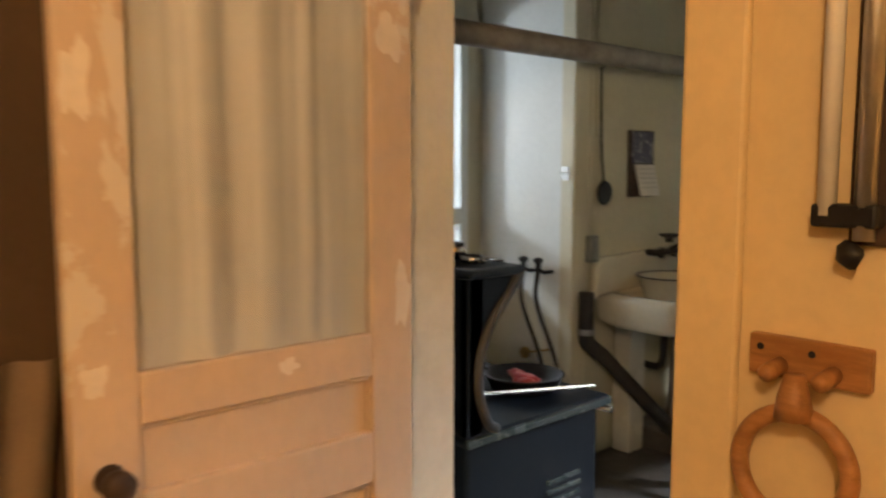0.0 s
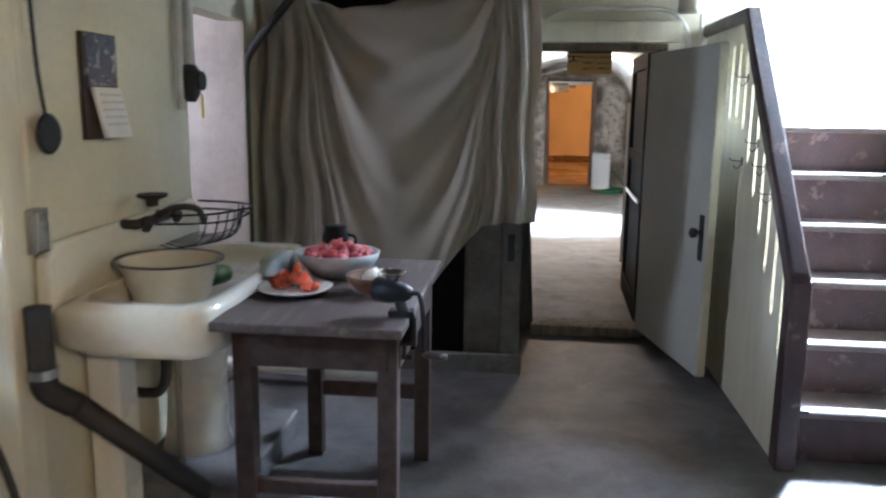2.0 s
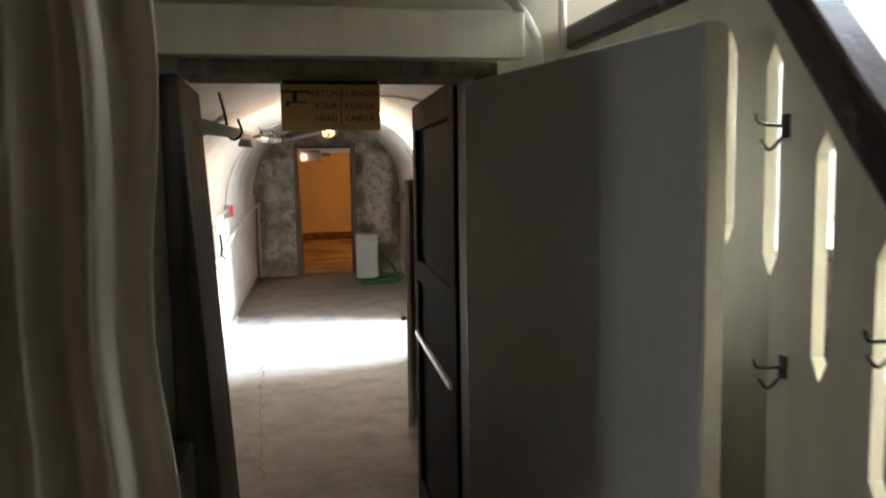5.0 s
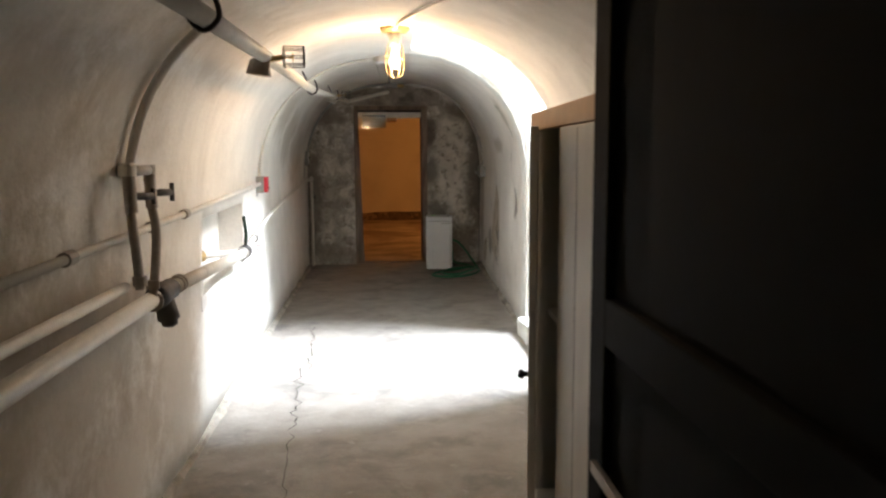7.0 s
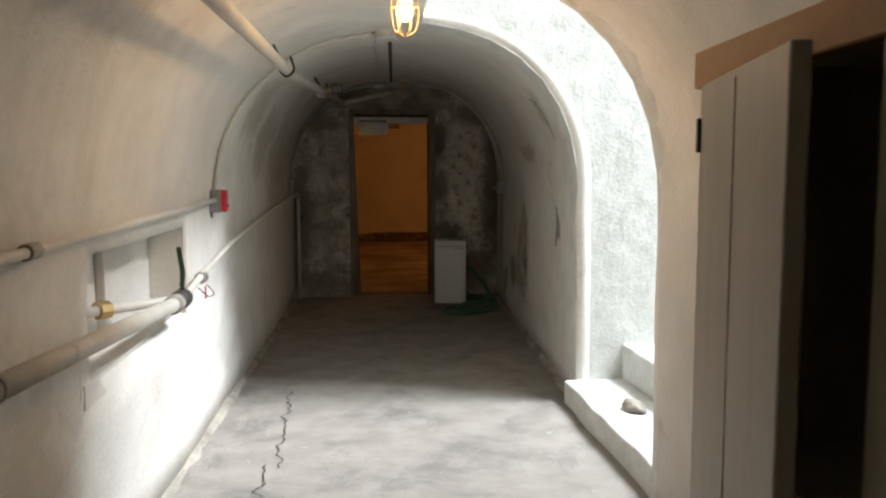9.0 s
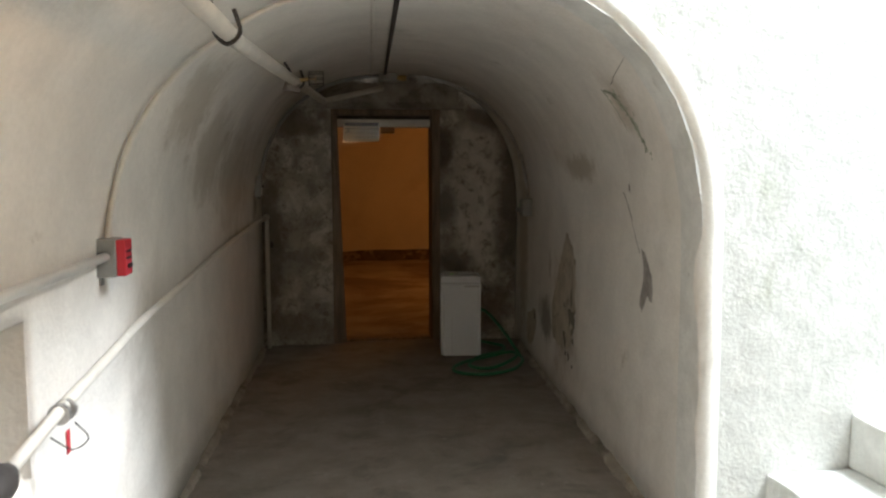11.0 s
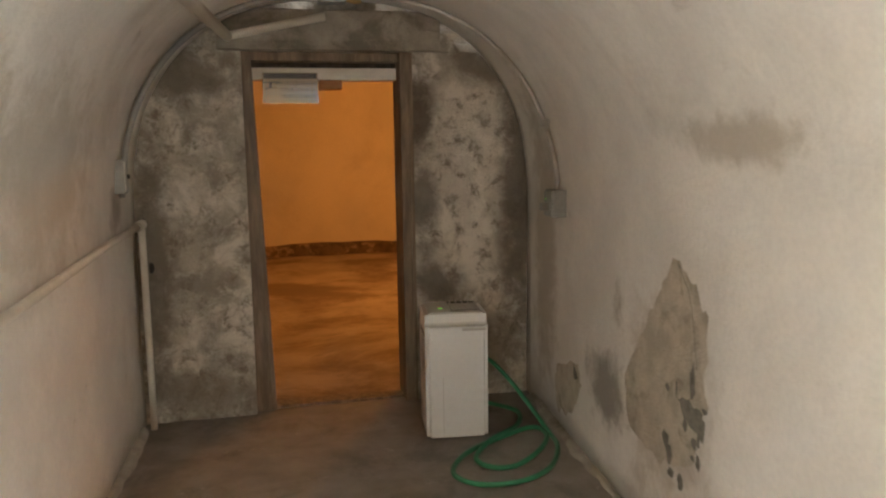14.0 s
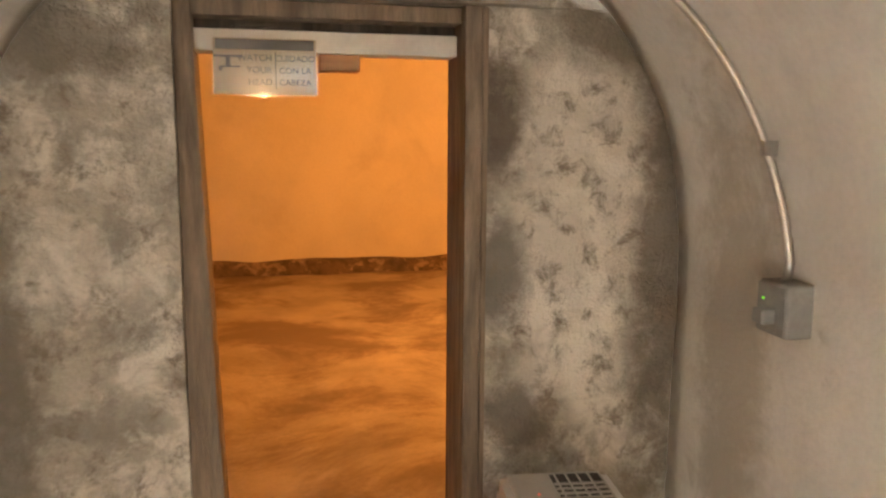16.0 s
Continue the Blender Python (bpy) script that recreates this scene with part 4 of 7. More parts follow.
def caution_sign(cx, y, z, w, h, board, big, pale=False):
    s = thing("caution_sign", (cx, y, z), "small caution sign in English and Spanish hanging under a door head" if not pale else "glossy plastic-covered caution sign hanging under a door head", "sign")
    bd = part("board", cube(cx - w / 2, cx + w / 2, y, y + 0.006, z, z + h), board, s, bevel=0.001)
    part("header", cube(cx - w / 2 + 0.006, cx + w / 2 - 0.006, y - 0.001, y + 0.0005, z + h * 0.80, z + h * 0.98), sign_black, s)
    M = Matrix.Translation((0, y - 0.0012, 0)) @ pose(0, 0, 0, 90, 0, 0)
    fs = h * (0.165 if pale else 0.145)
    for k, (a, b) in enumerate((("WATCH", "CUIDADO"), ("YOUR", "CON LA"), ("HEAD", "CABEZA"))):
        zz = z + h * (0.60 - 0.215 * k)
        lettering("lettering", a, fs, Matrix.Translation((cx + w * 0.065, y - 0.0012, zz)) @ pose(0, 0, 0, 90, 0, 0), sign_black, s, align="RIGHT")
        lettering("lettering", b, fs * 0.95, Matrix.Translation((cx + w * 0.29, y - 0.0012, zz)) @ pose(0, 0, 0, 90, 0, 0), sign_black, s, align="CENTER")
    part("divider", cube(cx + w * 0.095, cx + w * 0.105, y - 0.001, y + 0.0005, z + h * 0.10, z + h * 0.76), sign_black, s)
    x = cx - w * 0.36
    for b in ((-0.035, 0.035, 0.66, 0.70), (-0.006, 0.006, 0.5, 0.66), (-0.022, -0.014, 0.42, 0.5), (-0.022, 0.03, 0.48, 0.51)):
        part("pictogram", cube(x + b[0] * w / 0.255, x + b[1] * w / 0.255, y - 0.001, y + 0.0005, z + h * b[2], z + h * b[3]), sign_black, s)
    return s


caution_sign(SX, SY, SZ, 0.256, 0.148, sign_yellow, True)

# dark inner screen door folded back along the passage
SM = pose(1.125, 0.50, 0, 0, 0, 88.0)
scr = thing("screen_door", (1.125, 0.50, 0.02), "black painted inner screen door folded back, with a pale push bar", "door")
for b in ((0.0, 0.09, 0.02, 1.67), (0.87, 0.96, 0.02, 1.67), (0.09, 0.87, 0.02, 0.16), (0.09, 0.87, 1.57, 1.67), (0.09, 0.87, 0.98, 1.06)):
    part("frame_board", cube(b[0], b[1], 0.0, 0.035, b[2], b[3], SM), black_paint_and_shade, scr, bevel=0.003)
for z0, z1 in ((0.16, 0.98), (1.06, 1.57)):
    part("mesh_panel", cube(0.09, 0.87, 0.012, 0.018, z0, z1, SM), black_paint_and_shade, scr)
part("push_bar", cube(0.07, 0.90, 0.036, 0.046, 0.752, 0.772, SM), steel, scr, "pale metal push bar")

# ---- kitchen: pipes over the low door ----
for pts, r, mt, lab in (([(-0.9, 0.22, 1.985), (1.25, 0.22, 1.985)], 0.022, white_pipe, "pale painted pipe along the wall over the door"),
                        ([(-0.9, 0.235, 2.075), (1.1, 0.235, 2.075)], 0.028, white_pipe, "pale painted pipe along the wall over the door"),
                        ([(-0.9, 0.25, 1.93), (1.2, 0.25, 1.93)], 0.010, white_pipe, "thin conduit along the wall over the door"),
                        (smooth_path([(0.30, 0.27, 1.74), (0.44, 0.27, 1.80), (0.60, 0.265, 1.868), (0.80, 0.265, 1.872), (1.05, 0.265, 1.872), (1.18, 0.265, 1.85), (1.255, 0.265, 1.76), (1.27, 0.265, 1.66)], 5), 0.013, white_pipe, "bent conduit curving over the door"),
                        (smooth_path([(1.30, 0.262, 2.19), (1.325, 0.262, 2.05), (1.33, 0.262, 1.9), (1.33, 0.262, 1.6)], 5), 0.011, white_pipe, "thin conduit down the wall corner")):
    th = thing("wall_pipe", pts[0], lab, "pipe", "pipes over the low door")
    part("run", pipe(pts, r, 10), mt, th, smooth=True)
el = thing("lagged_elbow", (1.2, 0.2, 2.0), "white lagged pipe elbow high on the wall", "pipe")
part("elbow", pipe(smooth_path([(1.03, 0.18, 2.05), (1.16, 0.18, 2.07), (1.25, 0.19, 2.0), (1.26, 0.2, 1.84)], 6), 0.07, 16), white_pipe, el, smooth=True)
part("flange", pipe([(1.02, 0.18, 2.05), (1.045, 0.18, 2.05)], 0.085, 18), white_pipe, el)

# ---- kitchen: dust sheet and what stands behind it ----


def dust_sheet():
    top = [(-0.93, 1.90), (-0.72, 1.86), (-0.50, 1.775), (-0.28, 1.79), (-0.05, 1.88), (0.12, 1.935), (0.28, 1.94), (0.44, 1.93)]
    low = [(-0.93, 0.06), (-0.60, 0.06), (-0.30, 0.20), (-0.05, 0.44), (0.10, 0.64), (0.18, 0.75), (0.30, 0.77), (0.44, 0.77)]

    def at(table, x):
        return float(np.interp(x, [p[0] for p in table], [p[1] for p in table]))

    bm = bmesh.new()
    nx, nz = 240, 80
    g = []
    for i in range(nx + 1):
        x = -0.93 + 1.37 * i / nx
        zt, zb = at(top, x), at(low, x)
        col = []
        for j in range(nz + 1):
            v = j / nz
            z = zt + (zb - zt) * v
            u = (x + 0.21) / 0.50
            n1 = noise.noise(Vector((x * 2.2, z * 1.6, 4)))
            if abs(u) < 0.97:
                sag = (1.98 - z) / (1 - u * u)
                ph = 11.0 * math.log(1 + 2.2 * max(0, sag)) + 1.1 * n1
                f = (0.040 * math.sin(ph) + 0.015 * math.sin(2.7 * ph + 2 * n1)) * min(1, (0.97 - abs(u)) * 4) * (0.55 + 0.45 * max(0, 1 - v))
            else:
                f = 0.0
            side = max(0, min(1, (abs(u) - 0.72) * 3.2))
            f += side * (0.032 * math.sin(x * 62 + 3.0 * n1 + 0.6 * z) + 0.011 * math.sin(x * 131 + 4.0 * n1)) * min(1, v * 4 + 0.15)
            y = -0.52 + f + 0.012 * noise.noise(Vector((x * 5, z * 4, 2))) - 0.06 * v * max(0, min(1, (0.25 - x) * 2)) - 0.02 * math.sin(math.pi * v)
            col.append(bm.verts.new((x + 0.012 * math.sin(z * 9), y, z)))
        g.append(col)
    for i in range(nx):
        for j in range(nz):
            bm.faces.new((g[i][j], g[i + 1][j], g[i + 1][j + 1], g[i][j + 1]))
    for f in bm.faces:
        f.smooth = True
    return bm


ds = part("dust_sheet", dust_sheet(), sheet, None, "", True)
tagged(ds, "large beige cloth sheet hung in swags across the nook", "curtain")
md = ds.modifiers.new("thickness", "SOLIDIFY")
md.thickness = 0.003
rod = thing("curtain_rail", (-0.25, -0.45, 1.98), "dark wooden rail carrying the hung cloth sheet", "rail")
part("bar", cube(-0.92, 0.46, -0.50, -0.44, 1.955, 2.02), dark_wood, rod, bevel=0.006)
cab = thing("low_cabinet", (0.25, -0.33, 0), "dark grey-brown wooden cabinet beneath the hung sheet", "cabinet")
weathered = mat("grey_weathered_board", (0.135, 0.128, 0.115), 0.8, 0.3, 6, 60, 0.5, (0.06, 0.055, 0.05), 0.7, 4.0, 0.47, 0.66)
part("body", cube(0.10, 0.385, -0.395, 0.20, 0.02, 0.78), weathered, cab, bevel=0.006)
part("door", cube(0.112, 0.28, -0.412, -0.396, 0.08, 0.74), weathered, cab, "grey weathered door board", bevel=0.004)
part("post", cube(0.29, 0.388, -0.415, -0.396, 0.0, 0.775), weathered, cab, bevel=0.004)
part("latch", cube(0.318, 0.352, -0.425, -0.416, 0.56, 0.70), iron, cab)
# added black box: stands in for the deep shade behind the sheet
part("dark_side", cube(-0.90, 0.095, -0.36, 0.20, 0.0, 1.95), black_paint_and_shade, cab, "black box standing in for the shade behind the sheet")
part("plinth", cube(-0.25, 0.40, -0.50, 0.20, 0.0, 0.02), weathered, cab)
part("foot_board", cube(-0.25, 0.40, -0.53, -0.505, 0.0, 0.10), weathered, cab, bevel=0.005)

# ---- kitchen: sink wall ----
sk = thing("enamel_sink", (-0.67, -1.9, 0.68), "large cream enamel sink with a high splashback, worn and stained", "sink")
SKX0, SKX1, SKY0, SKY1 = -0.918, -0.42, -2.40, -1.37


def sink_shell():
    bm = bmesh.new()
    n = 40

    def ring(inset, z, r):
        out = []
        x0, x1, y0, y1 = SKX0 + 0.075 * (inset > 0) + inset * 0.3, SKX1 - inset, SKY0 + inset, SKY1 - inset
        for k in range(n):
            a = 2 * math.pi * k / n
            cx, cy = (x0 + x1) / 2, (y0 + y1) / 2
            ca, sa = math.cos(a), math.sin(a)
            e = 0.32
            px = cx + (x1 - x0) / 2 * math.copysign(abs(ca) ** e, ca)
            py = cy + (y1 - y0) / 2 * math.copysign(abs(sa) ** e, sa)
            out.append(bm.verts.new((px, py, z)))
        return out

    rings = [ring(0.035, 0.640, 0.1), ring(0.008, 0.648, 0.1), ring(0.0, 0.67, 0.1), ring(0.0, 0.765, 0.1), ring(0.012, 0.792, 0.1), ring(0.05, 0.79, 0.1), ring(0.075, 0.765, 0.1), ring(0.10, 0.735, 0.1), ring(0.16, 0.722, 0.1)]
    for a, b in zip(rings, rings[1:]):
        for k in range(n):
            bm.faces.new((a[k], a[(k + 1) % n], b[(k + 1) % n], b[k]))
    bm.faces.new(rings[0][::-1])
    bm.faces.new(rings[-1])
    return bm


part("basin", sink_shell(), sink_enamel, sk, "cream enamel basin, stained brown inside", smooth=True)
part("splashback", prism([(SKY0 + 0.015, 0.75), (SKY0 + 0.02, 0.91), (SKY0 + 0.06, 0.945), (SKY1 - 0.06, 0.965), (SKY1 - 0.02, 0.93), (SKY1 - 0.015, 0.75)], "x", -0.918, -0.872), enamel, sk, bevel=0.014)
part("drain", turned((-0.64, -2.10, 0.7225), [(0.03, 0), (0.03, 0.003), (0.02, 0.004)], 16), chrome, sk)
part("pedestal", pipe([(-0.765, -1.73, 0.10), (-0.765, -1.73, 0.16), (-0.755, -1.73, 0.4), (-0.745, -1.73, 0.645)], 0.1, 20, [0.125, 0.11, 0.10, 0.125]), enamel_white, sk, "white enamel pedestal", smooth=True)
part("back_leg", cube(-0.90, -0.80, -2.20, -2.08, 0.0, 0.68), enamel_white, sk, bevel=0.01)
part("waste_pipe", pipe(smooth_path([(-0.72, -2.06, 0.69), (-0.72, -2.05, 0.5), (-0.75, -2.03, 0.42), (-0.80, -2.02, 0.40), (-0.90, -2.0, 0.40)]), 0.017, 10), dark_pipe, sk, smooth=True)
part("supply_pipe", pipe([(-0.72, -1.97, 0.02), (-0.72, -1.97, 0.68)], 0.012, 8), grey_pipe, sk, smooth=True)
setting("floor_plinth", cube(-0.919, -0.50, -2.05, -1.36, -0.02, 0.10), kitchen_floor_mat, "low concrete plinth under the sink pedestal", "floor", bevel=0.01)
tap = thing("kitchen_tap", (-0.86, -1.86, 0.98), "old dull metal wall tap with a soap dish over it", "tap")
part("body", pipe([(-0.875, -1.98, 0.945), (-0.83, -1.98, 0.945), (-0.83, -1.74, 0.945), (-0.875, -1.74, 0.945)], 0.016, 10), dark_pipe, tap, smooth=True)
part("spout", pipe(smooth_path([(-0.83, -1.86, 0.95), (-0.76, -1.86, 0.985), (-0.68, -1.86, 0.985), (-0.655, -1.86, 0.94)]), 0.011, 10), dark_pipe, tap, smooth=True)
for yy in (-1.97, -1.75):
    part("handle", turned((-0.80, yy, 0.945), [(0.006, -0.02), (0.026, -0.006), (0.026, 0.006), (0.006, 0.02)], 10, pose(0, 0, 0, 0, 90, 0)), dark_pipe, tap)
part("soap_dish", turned((-0.83, -1.86, 1.02), [(0.018, -0.03), (0.02, -0.01), (0.048, 0.0), (0.05, 0.010), (0.04, 0.006)], 20), dark_pipe, tap)
rack = thing("wire_rack", (-0.72, -1.62, 0.90), "dark wire dish rack leaning out over the sink", "dish rack")
for z, o in ((0.955, 0.0), (0.925, 0.012)):
    part("rail", pipe(smooth_path([(-0.865, -1.78, z - 0.01), (-0.70, -1.76, z - 0.005), (-0.62, -1.68, z), (-0.60, -1.58, z + o), (-0.63, -1.50, z), (-0.72, -1.44, z), (-0.865, -1.42, z)], 5), 0.004, 6), iron, rack, smooth=True)
for k in range(9):
    yy = -1.76 + 0.038 * k
    xx = -0.625 - 0.06 * abs((k - 4) / 4) ** 2
    part("wire", pipe(smooth_path([(xx, yy, 0.955), (xx - 0.03, yy, 0.86), (xx - 0.12, yy, 0.83), (-0.86, yy, 0.84)], 4), 0.0026, 5), iron, rack)
pan = thing("enamel_dishpan", (-0.68, -2.07, 0.725), "cream enamel dishpan with a dark rim in the sink", "dishpan")
part("bowl", turned((-0.68, -2.07, 0.727), [(0.002, 0.0), (0.105, 0.0), (0.112, 0.008), (0.145, 0.122), (0.158, 0.128), (0.158, 0.132), (0.142, 0.127), (0.105, 0.018), (0.002, 0.012)], 36), enamel, pan, smooth=True)
part("rim", pipe([(-0.68 + 0.159 * math.cos(a), -2.07 + 0.159 * math.sin(a), 0.858) for a in (2 * math.pi * k / 36 for k in range(37))], 0.004, 6), rim_blue, pan, "dark blue rim", smooth=True)
part("water", turned((-0.68, -2.07, 0.727), [(0.002, 0.020), (0.104, 0.022), (0.106, 0.028), (0.002, 0.029)], 32), mat("dishwater", (0.40, 0.30, 0.20), 0.3, 0.05, 6, 40, 0.02, spec=0.2), pan, "murky brown water")
cu = tagged(part("cucumber", pipe(smooth_path([(-0.63, -1.91, 0.762), (-0.62, -1.88, 0.764), (-0.61, -1.84, 0.764), (-0.60, -1.80, 0.762)], 4), 0.03, 14, [0.012, 0.024, 0.030, 0.032, 0.033, 0.033, 0.033, 0.033, 0.033, 0.032, 0.030, 0.024, 0.012]), cucumber, None, "", True), "dark green cucumber lying in the sink", "vegetable")

cal = thing("wall_calendar", (-0.90, -2.0, 1.22), "tear-off wall calendar with a dark picture over white sheets", "calendar")
part("backing", cube(-0.915, -0.903, -2.10, -1.905, 1.215, 1.53), dark_wood, cal, "dark backing board")
part("picture", cube(-0.903, -0.897, -2.085, -1.92, 1.375, 1.525), picture_mat, cal, "dark printed picture")
bm = cube(-0.897, -0.885, -2.075, -1.925, 1.22, 1.37)
for v in bm.verts:
    if v.co.z < 1.3:
        v.co.x += 0.028
        v.co.y += 0.012
part("sheet_pad", bm, paper, cal, "white numbered sheets")
for r in range(5):
    for c in range(5):
        yy, zz = -2.055 + 0.026 * c, 1.345 - 0.022 * r
        k = (1.37 - zz) / 0.15
        part("print_bar", cube(-0.886 + 0.029 * k, -0.8842 + 0.029 * k, yy + 0.012 * k, yy + 0.012 * k + 0.012, zz, zz + 0.006), grey_plastic, cal)
sk2 = thing("skimmer", (-0.89, -2.31, 1.23), "dark round skimmer hanging by its long handle", "skimmer")
part("disc", pipe([(-0.898, -2.305, 1.24), (-0.892, -2.305, 1.24), (-0.886, -2.305, 1.24)], 0.055, 24, [0.05, 0.056, 0.05]), iron, sk2)
part("handle", pipe(smooth_path([(-0.895, -2.31, 1.29), (-0.90, -2.325, 1.45), (-0.90, -2.335, 1.70), (-0.905, -2.33, 1.80)]), 0.005, 6), iron, sk2, smooth=True)
part("nail", pipe([(-0.921, -2.33, 1.80), (-0.885, -2.33, 1.803)], 0.003, 6), iron, sk2)


def conduit(name, label, pts, r, mt, cat="pipe", group="", clips=()):
    th = thing(name, pts[0], label, cat, group)
    part("run", pipe(pts, r, 10), mt, th, smooth=True)
    for c in clips:
        c = Vector(c)
        part("clip", cube(c.x - r * 1.6, c.x + r * 1.6, c.y - 0.008, c.y + 0.008, c.z - r * 1.6, c.z + r * 1.6), mt, th)
    return th


conduit("wall_conduit", "thin cream conduit down the wall beside the post", [(-0.905, -2.405, 2.19), (-0.905, -2.405, 1.02)], 0.011, cream_wood, "conduit")
conduit("wall_conduit", "thin cream conduit down the wall beside the post", [(-0.905, -2.36, 2.19), (-0.905, -2.36, 1.50)], 0.007, cream_wood, "conduit")
sb = thing("switch_box", (-0.9, -2.405, 0.98), "small grey metal switch box on the wall", "switch")
part("case", cube(-0.919, -0.868, -2.44, -2.37, 0.93, 1.05), box_grey, sb, bevel=0.005)
part("cover", cube(-0.868, -0.863, -2.432, -2.378, 0.94, 1.04), steel, sb)
lt = thing("wall_latch", (-0.93, -2.535, 1.33), "small metal latch on the cream corner post", "latch")
part("plate", cube(-0.955, -0.915, -2.537, -2.531, 1.30, 1.36), steel, lt)
part("pin", pipe([(-0.955, -2.541, 1.33), (-0.905, -2.541, 1.33)], 0.006, 8), steel, lt)
conduit("wall_pipe", "grey-white painted wall pipe with worn paint", [(-0.895, -1.47, 2.19), (-0.895, -1.47, 1.30)], 0.014, white_pipe)
vp = conduit("wall_pipe", "white painted pipe ending in a dark valve", [(-0.89, -1.385, 2.19), (-0.89, -1.385, 1.47)], 0.020, white_pipe)
part("valve", pipe([(-0.89, -1.385, 1.47), (-0.89, -1.385, 1.45), (-0.89, -1.385, 1.36), (-0.89, -1.385, 1.33)], 0.03, 12, [0.022, 0.036, 0.036, 0.018]), iron, vp, "dark iron valve")
part("wheel", turned((-0.845, -1.385, 1.41), [(0.02, -0.005), (0.036, -0.005), (0.036, 0.005), (0.02, 0.005)], 14, pose(0, 0, 0, 0, 90, 0)), iron, vp)
tg = tagged(part("paper_tag", cube(-0.862, -0.860, -1.36, -1.335, 1.27, 1.36), mat("yellow_tag", (0.62, 0.50, 0.10), 0.7), None), "small yellow paper tag hanging from a valve", "tag")
conduit("ceiling_pipe", "thick grey pipe running beneath the kitchen ceiling", [(-0.80, -3.95, 1.84), (-0.80, -0.72, 1.84)], 0.045, grey_pipe)
conduit("stove_vent", "black pipe dropping from the rail and down the nook edge", smooth_path([(-0.55, -0.69, 1.97), (-0.70, -0.69, 1.80), (-0.90, -0.69, 1.56), (-0.925, -0.69, 1.45)], 4) + [Vector((-0.925, -0.69, 0.05))], 0.020, dark_pipe)
conduit("floor_pipe", "pale pipe lying along the nook floor", [(-1.6, -0.80, 0.10), (-0.92, -0.83, 0.09), (-0.25, -0.86, 0.085)], 0.032, white_pipe)
for xx in (-1.5, -0.5):
    tagged(part("pipe_block", cube(xx - 0.05, xx + 0.05, -0.90, -0.76, 0.0, 0.062), old_wood), "small wooden block under a floor pipe", "block")

# leaning black flue and gas hoses beside the sink
fl = thing("black_flue_pipe", (-0.80, -2.3, 0), "black metal flue pipe with an elbow, leaning to the floor", "flue pipe")
part("upright", pipe([(-0.855, -2.47, 0.80), (-0.855, -2.47, 0.60)], 0.034, 14), dark_pipe, fl, smooth=True)
part("elbow", pipe(smooth_path([(-0.855, -2.47, 0.62), (-0.85, -2.46, 0.57), (-0.82, -2.40, 0.51)]), 0.035, 14), dark_pipe, fl, smooth=True)
part("leaning_length", pipe([(-0.82, -2.40, 0.515), (-0.60, -2.00, 0.035)], 0.033, 14), dark_pipe, fl, smooth=True)
part("collar", pipe([(-0.855, -2.47, 0.635), (-0.855, -2.47, 0.61)], 0.039, 14), steel, fl)
gv = thing("gas_valves", (-1.05, -2.6, 0.95), "pair of black gas valves with hanging hoses", "valve")
for k, xx in enumerate((-1.12, -1.03)):
    part("valve", turned((xx, -2.60, 0.925), [(0.012, -0.03), (0.012, 0.0), (0.022, 0.008), (0.022, 0.02), (0.01, 0.026)], 12), iron, gv)
    part("stem", pipe([(xx, -2.60, 0.90), (xx, -2.56, 0.88), (xx, -2.501, 0.88)], 0.009, 8), iron, gv)
    part("hose", pipe(smooth_path([(xx, -2.60, 0.90), (xx + 0.01, -2.62, 0.75), (xx + 0.12, -2.62, 0.52), (xx + 0.20, -2.64, 0.30), (xx + 0.16, -2.62, 0.05)], 6), 0.010, 8), dark_pipe, gv, smooth=True)
wv = thing("wall_stopcock", (-1.2, -2.55, 0.50), "small brass stopcock low on the white panel", "valve")
part("body", turned((-1.17, -2.515, 0.48), [(0.012, 0), (0.028, 0.004), (0.028, 0.02), (0.010, 0.026)], 14, pose(0, 0, 0, 90, 0, 0)), brass, wv)
part("pipe", pipe([(-1.17, -2.53, 0.48), (-1.02, -2.53, 0.52)], 0.005, 6), brass, wv)

# ---- kitchen: work table and food ----
tb = thing("work_table", (-0.17, -1.92, 0), "dark worn wooden work table with turned-in stretchers", "table")
TX0, TX1, TY0, TY1, TZ = -0.43, 0.09, -2.395, -1.45, 0.757
part("tabletop", cube(TX0, TX1, TY0, TY1, TZ - 0.026, TZ), table_top_mat, tb, "scrubbed grey-brown tabletop", bevel=0.005)
LEGS = [(x, y) for x in (TX0 + 0.055, TX1 - 0.055) for y in (TY0 + 0.12, TY1 - 0.09)]
for x, y in LEGS:
    part("leg", prism([(x - 0.028, y - 0.028), (x + 0.028, y - 0.028), (x + 0.028, y + 0.028), (x - 0.028, y + 0.028)], "z", 0, TZ - 0.026), dark_wood, tb, bevel=0.004)
lx0, lx1, ly0, ly1 = TX0 + 0.055, TX1 - 0.055, TY0 + 0.12, TY1 - 0.09
for b in ((lx0, lx1, ly0 - 0.032, ly0 - 0.012), (lx0, lx1, ly1 + 0.012, ly1 + 0.032), (lx0 - 0.032, lx0 - 0.012, ly0, ly1), (lx1 + 0.012, lx1 + 0.032, ly0, ly1)):
    part("apron", cube(*b, TZ - 0.146, TZ - 0.026), dark_wood, tb, bevel=0.003)
part("stretcher", cube(lx0 + 0.028, lx1 - 0.028, ly0 - 0.012, ly0 + 0.012, 0.22, 0.265), dark_wood, tb, bevel=0.003)
part("stretcher", cube(lx0 + 0.028, lx1 - 0.028, ly1 - 0.012, ly1 + 0.012, 0.24, 0.30), dark_wood, tb, bevel=0.003)


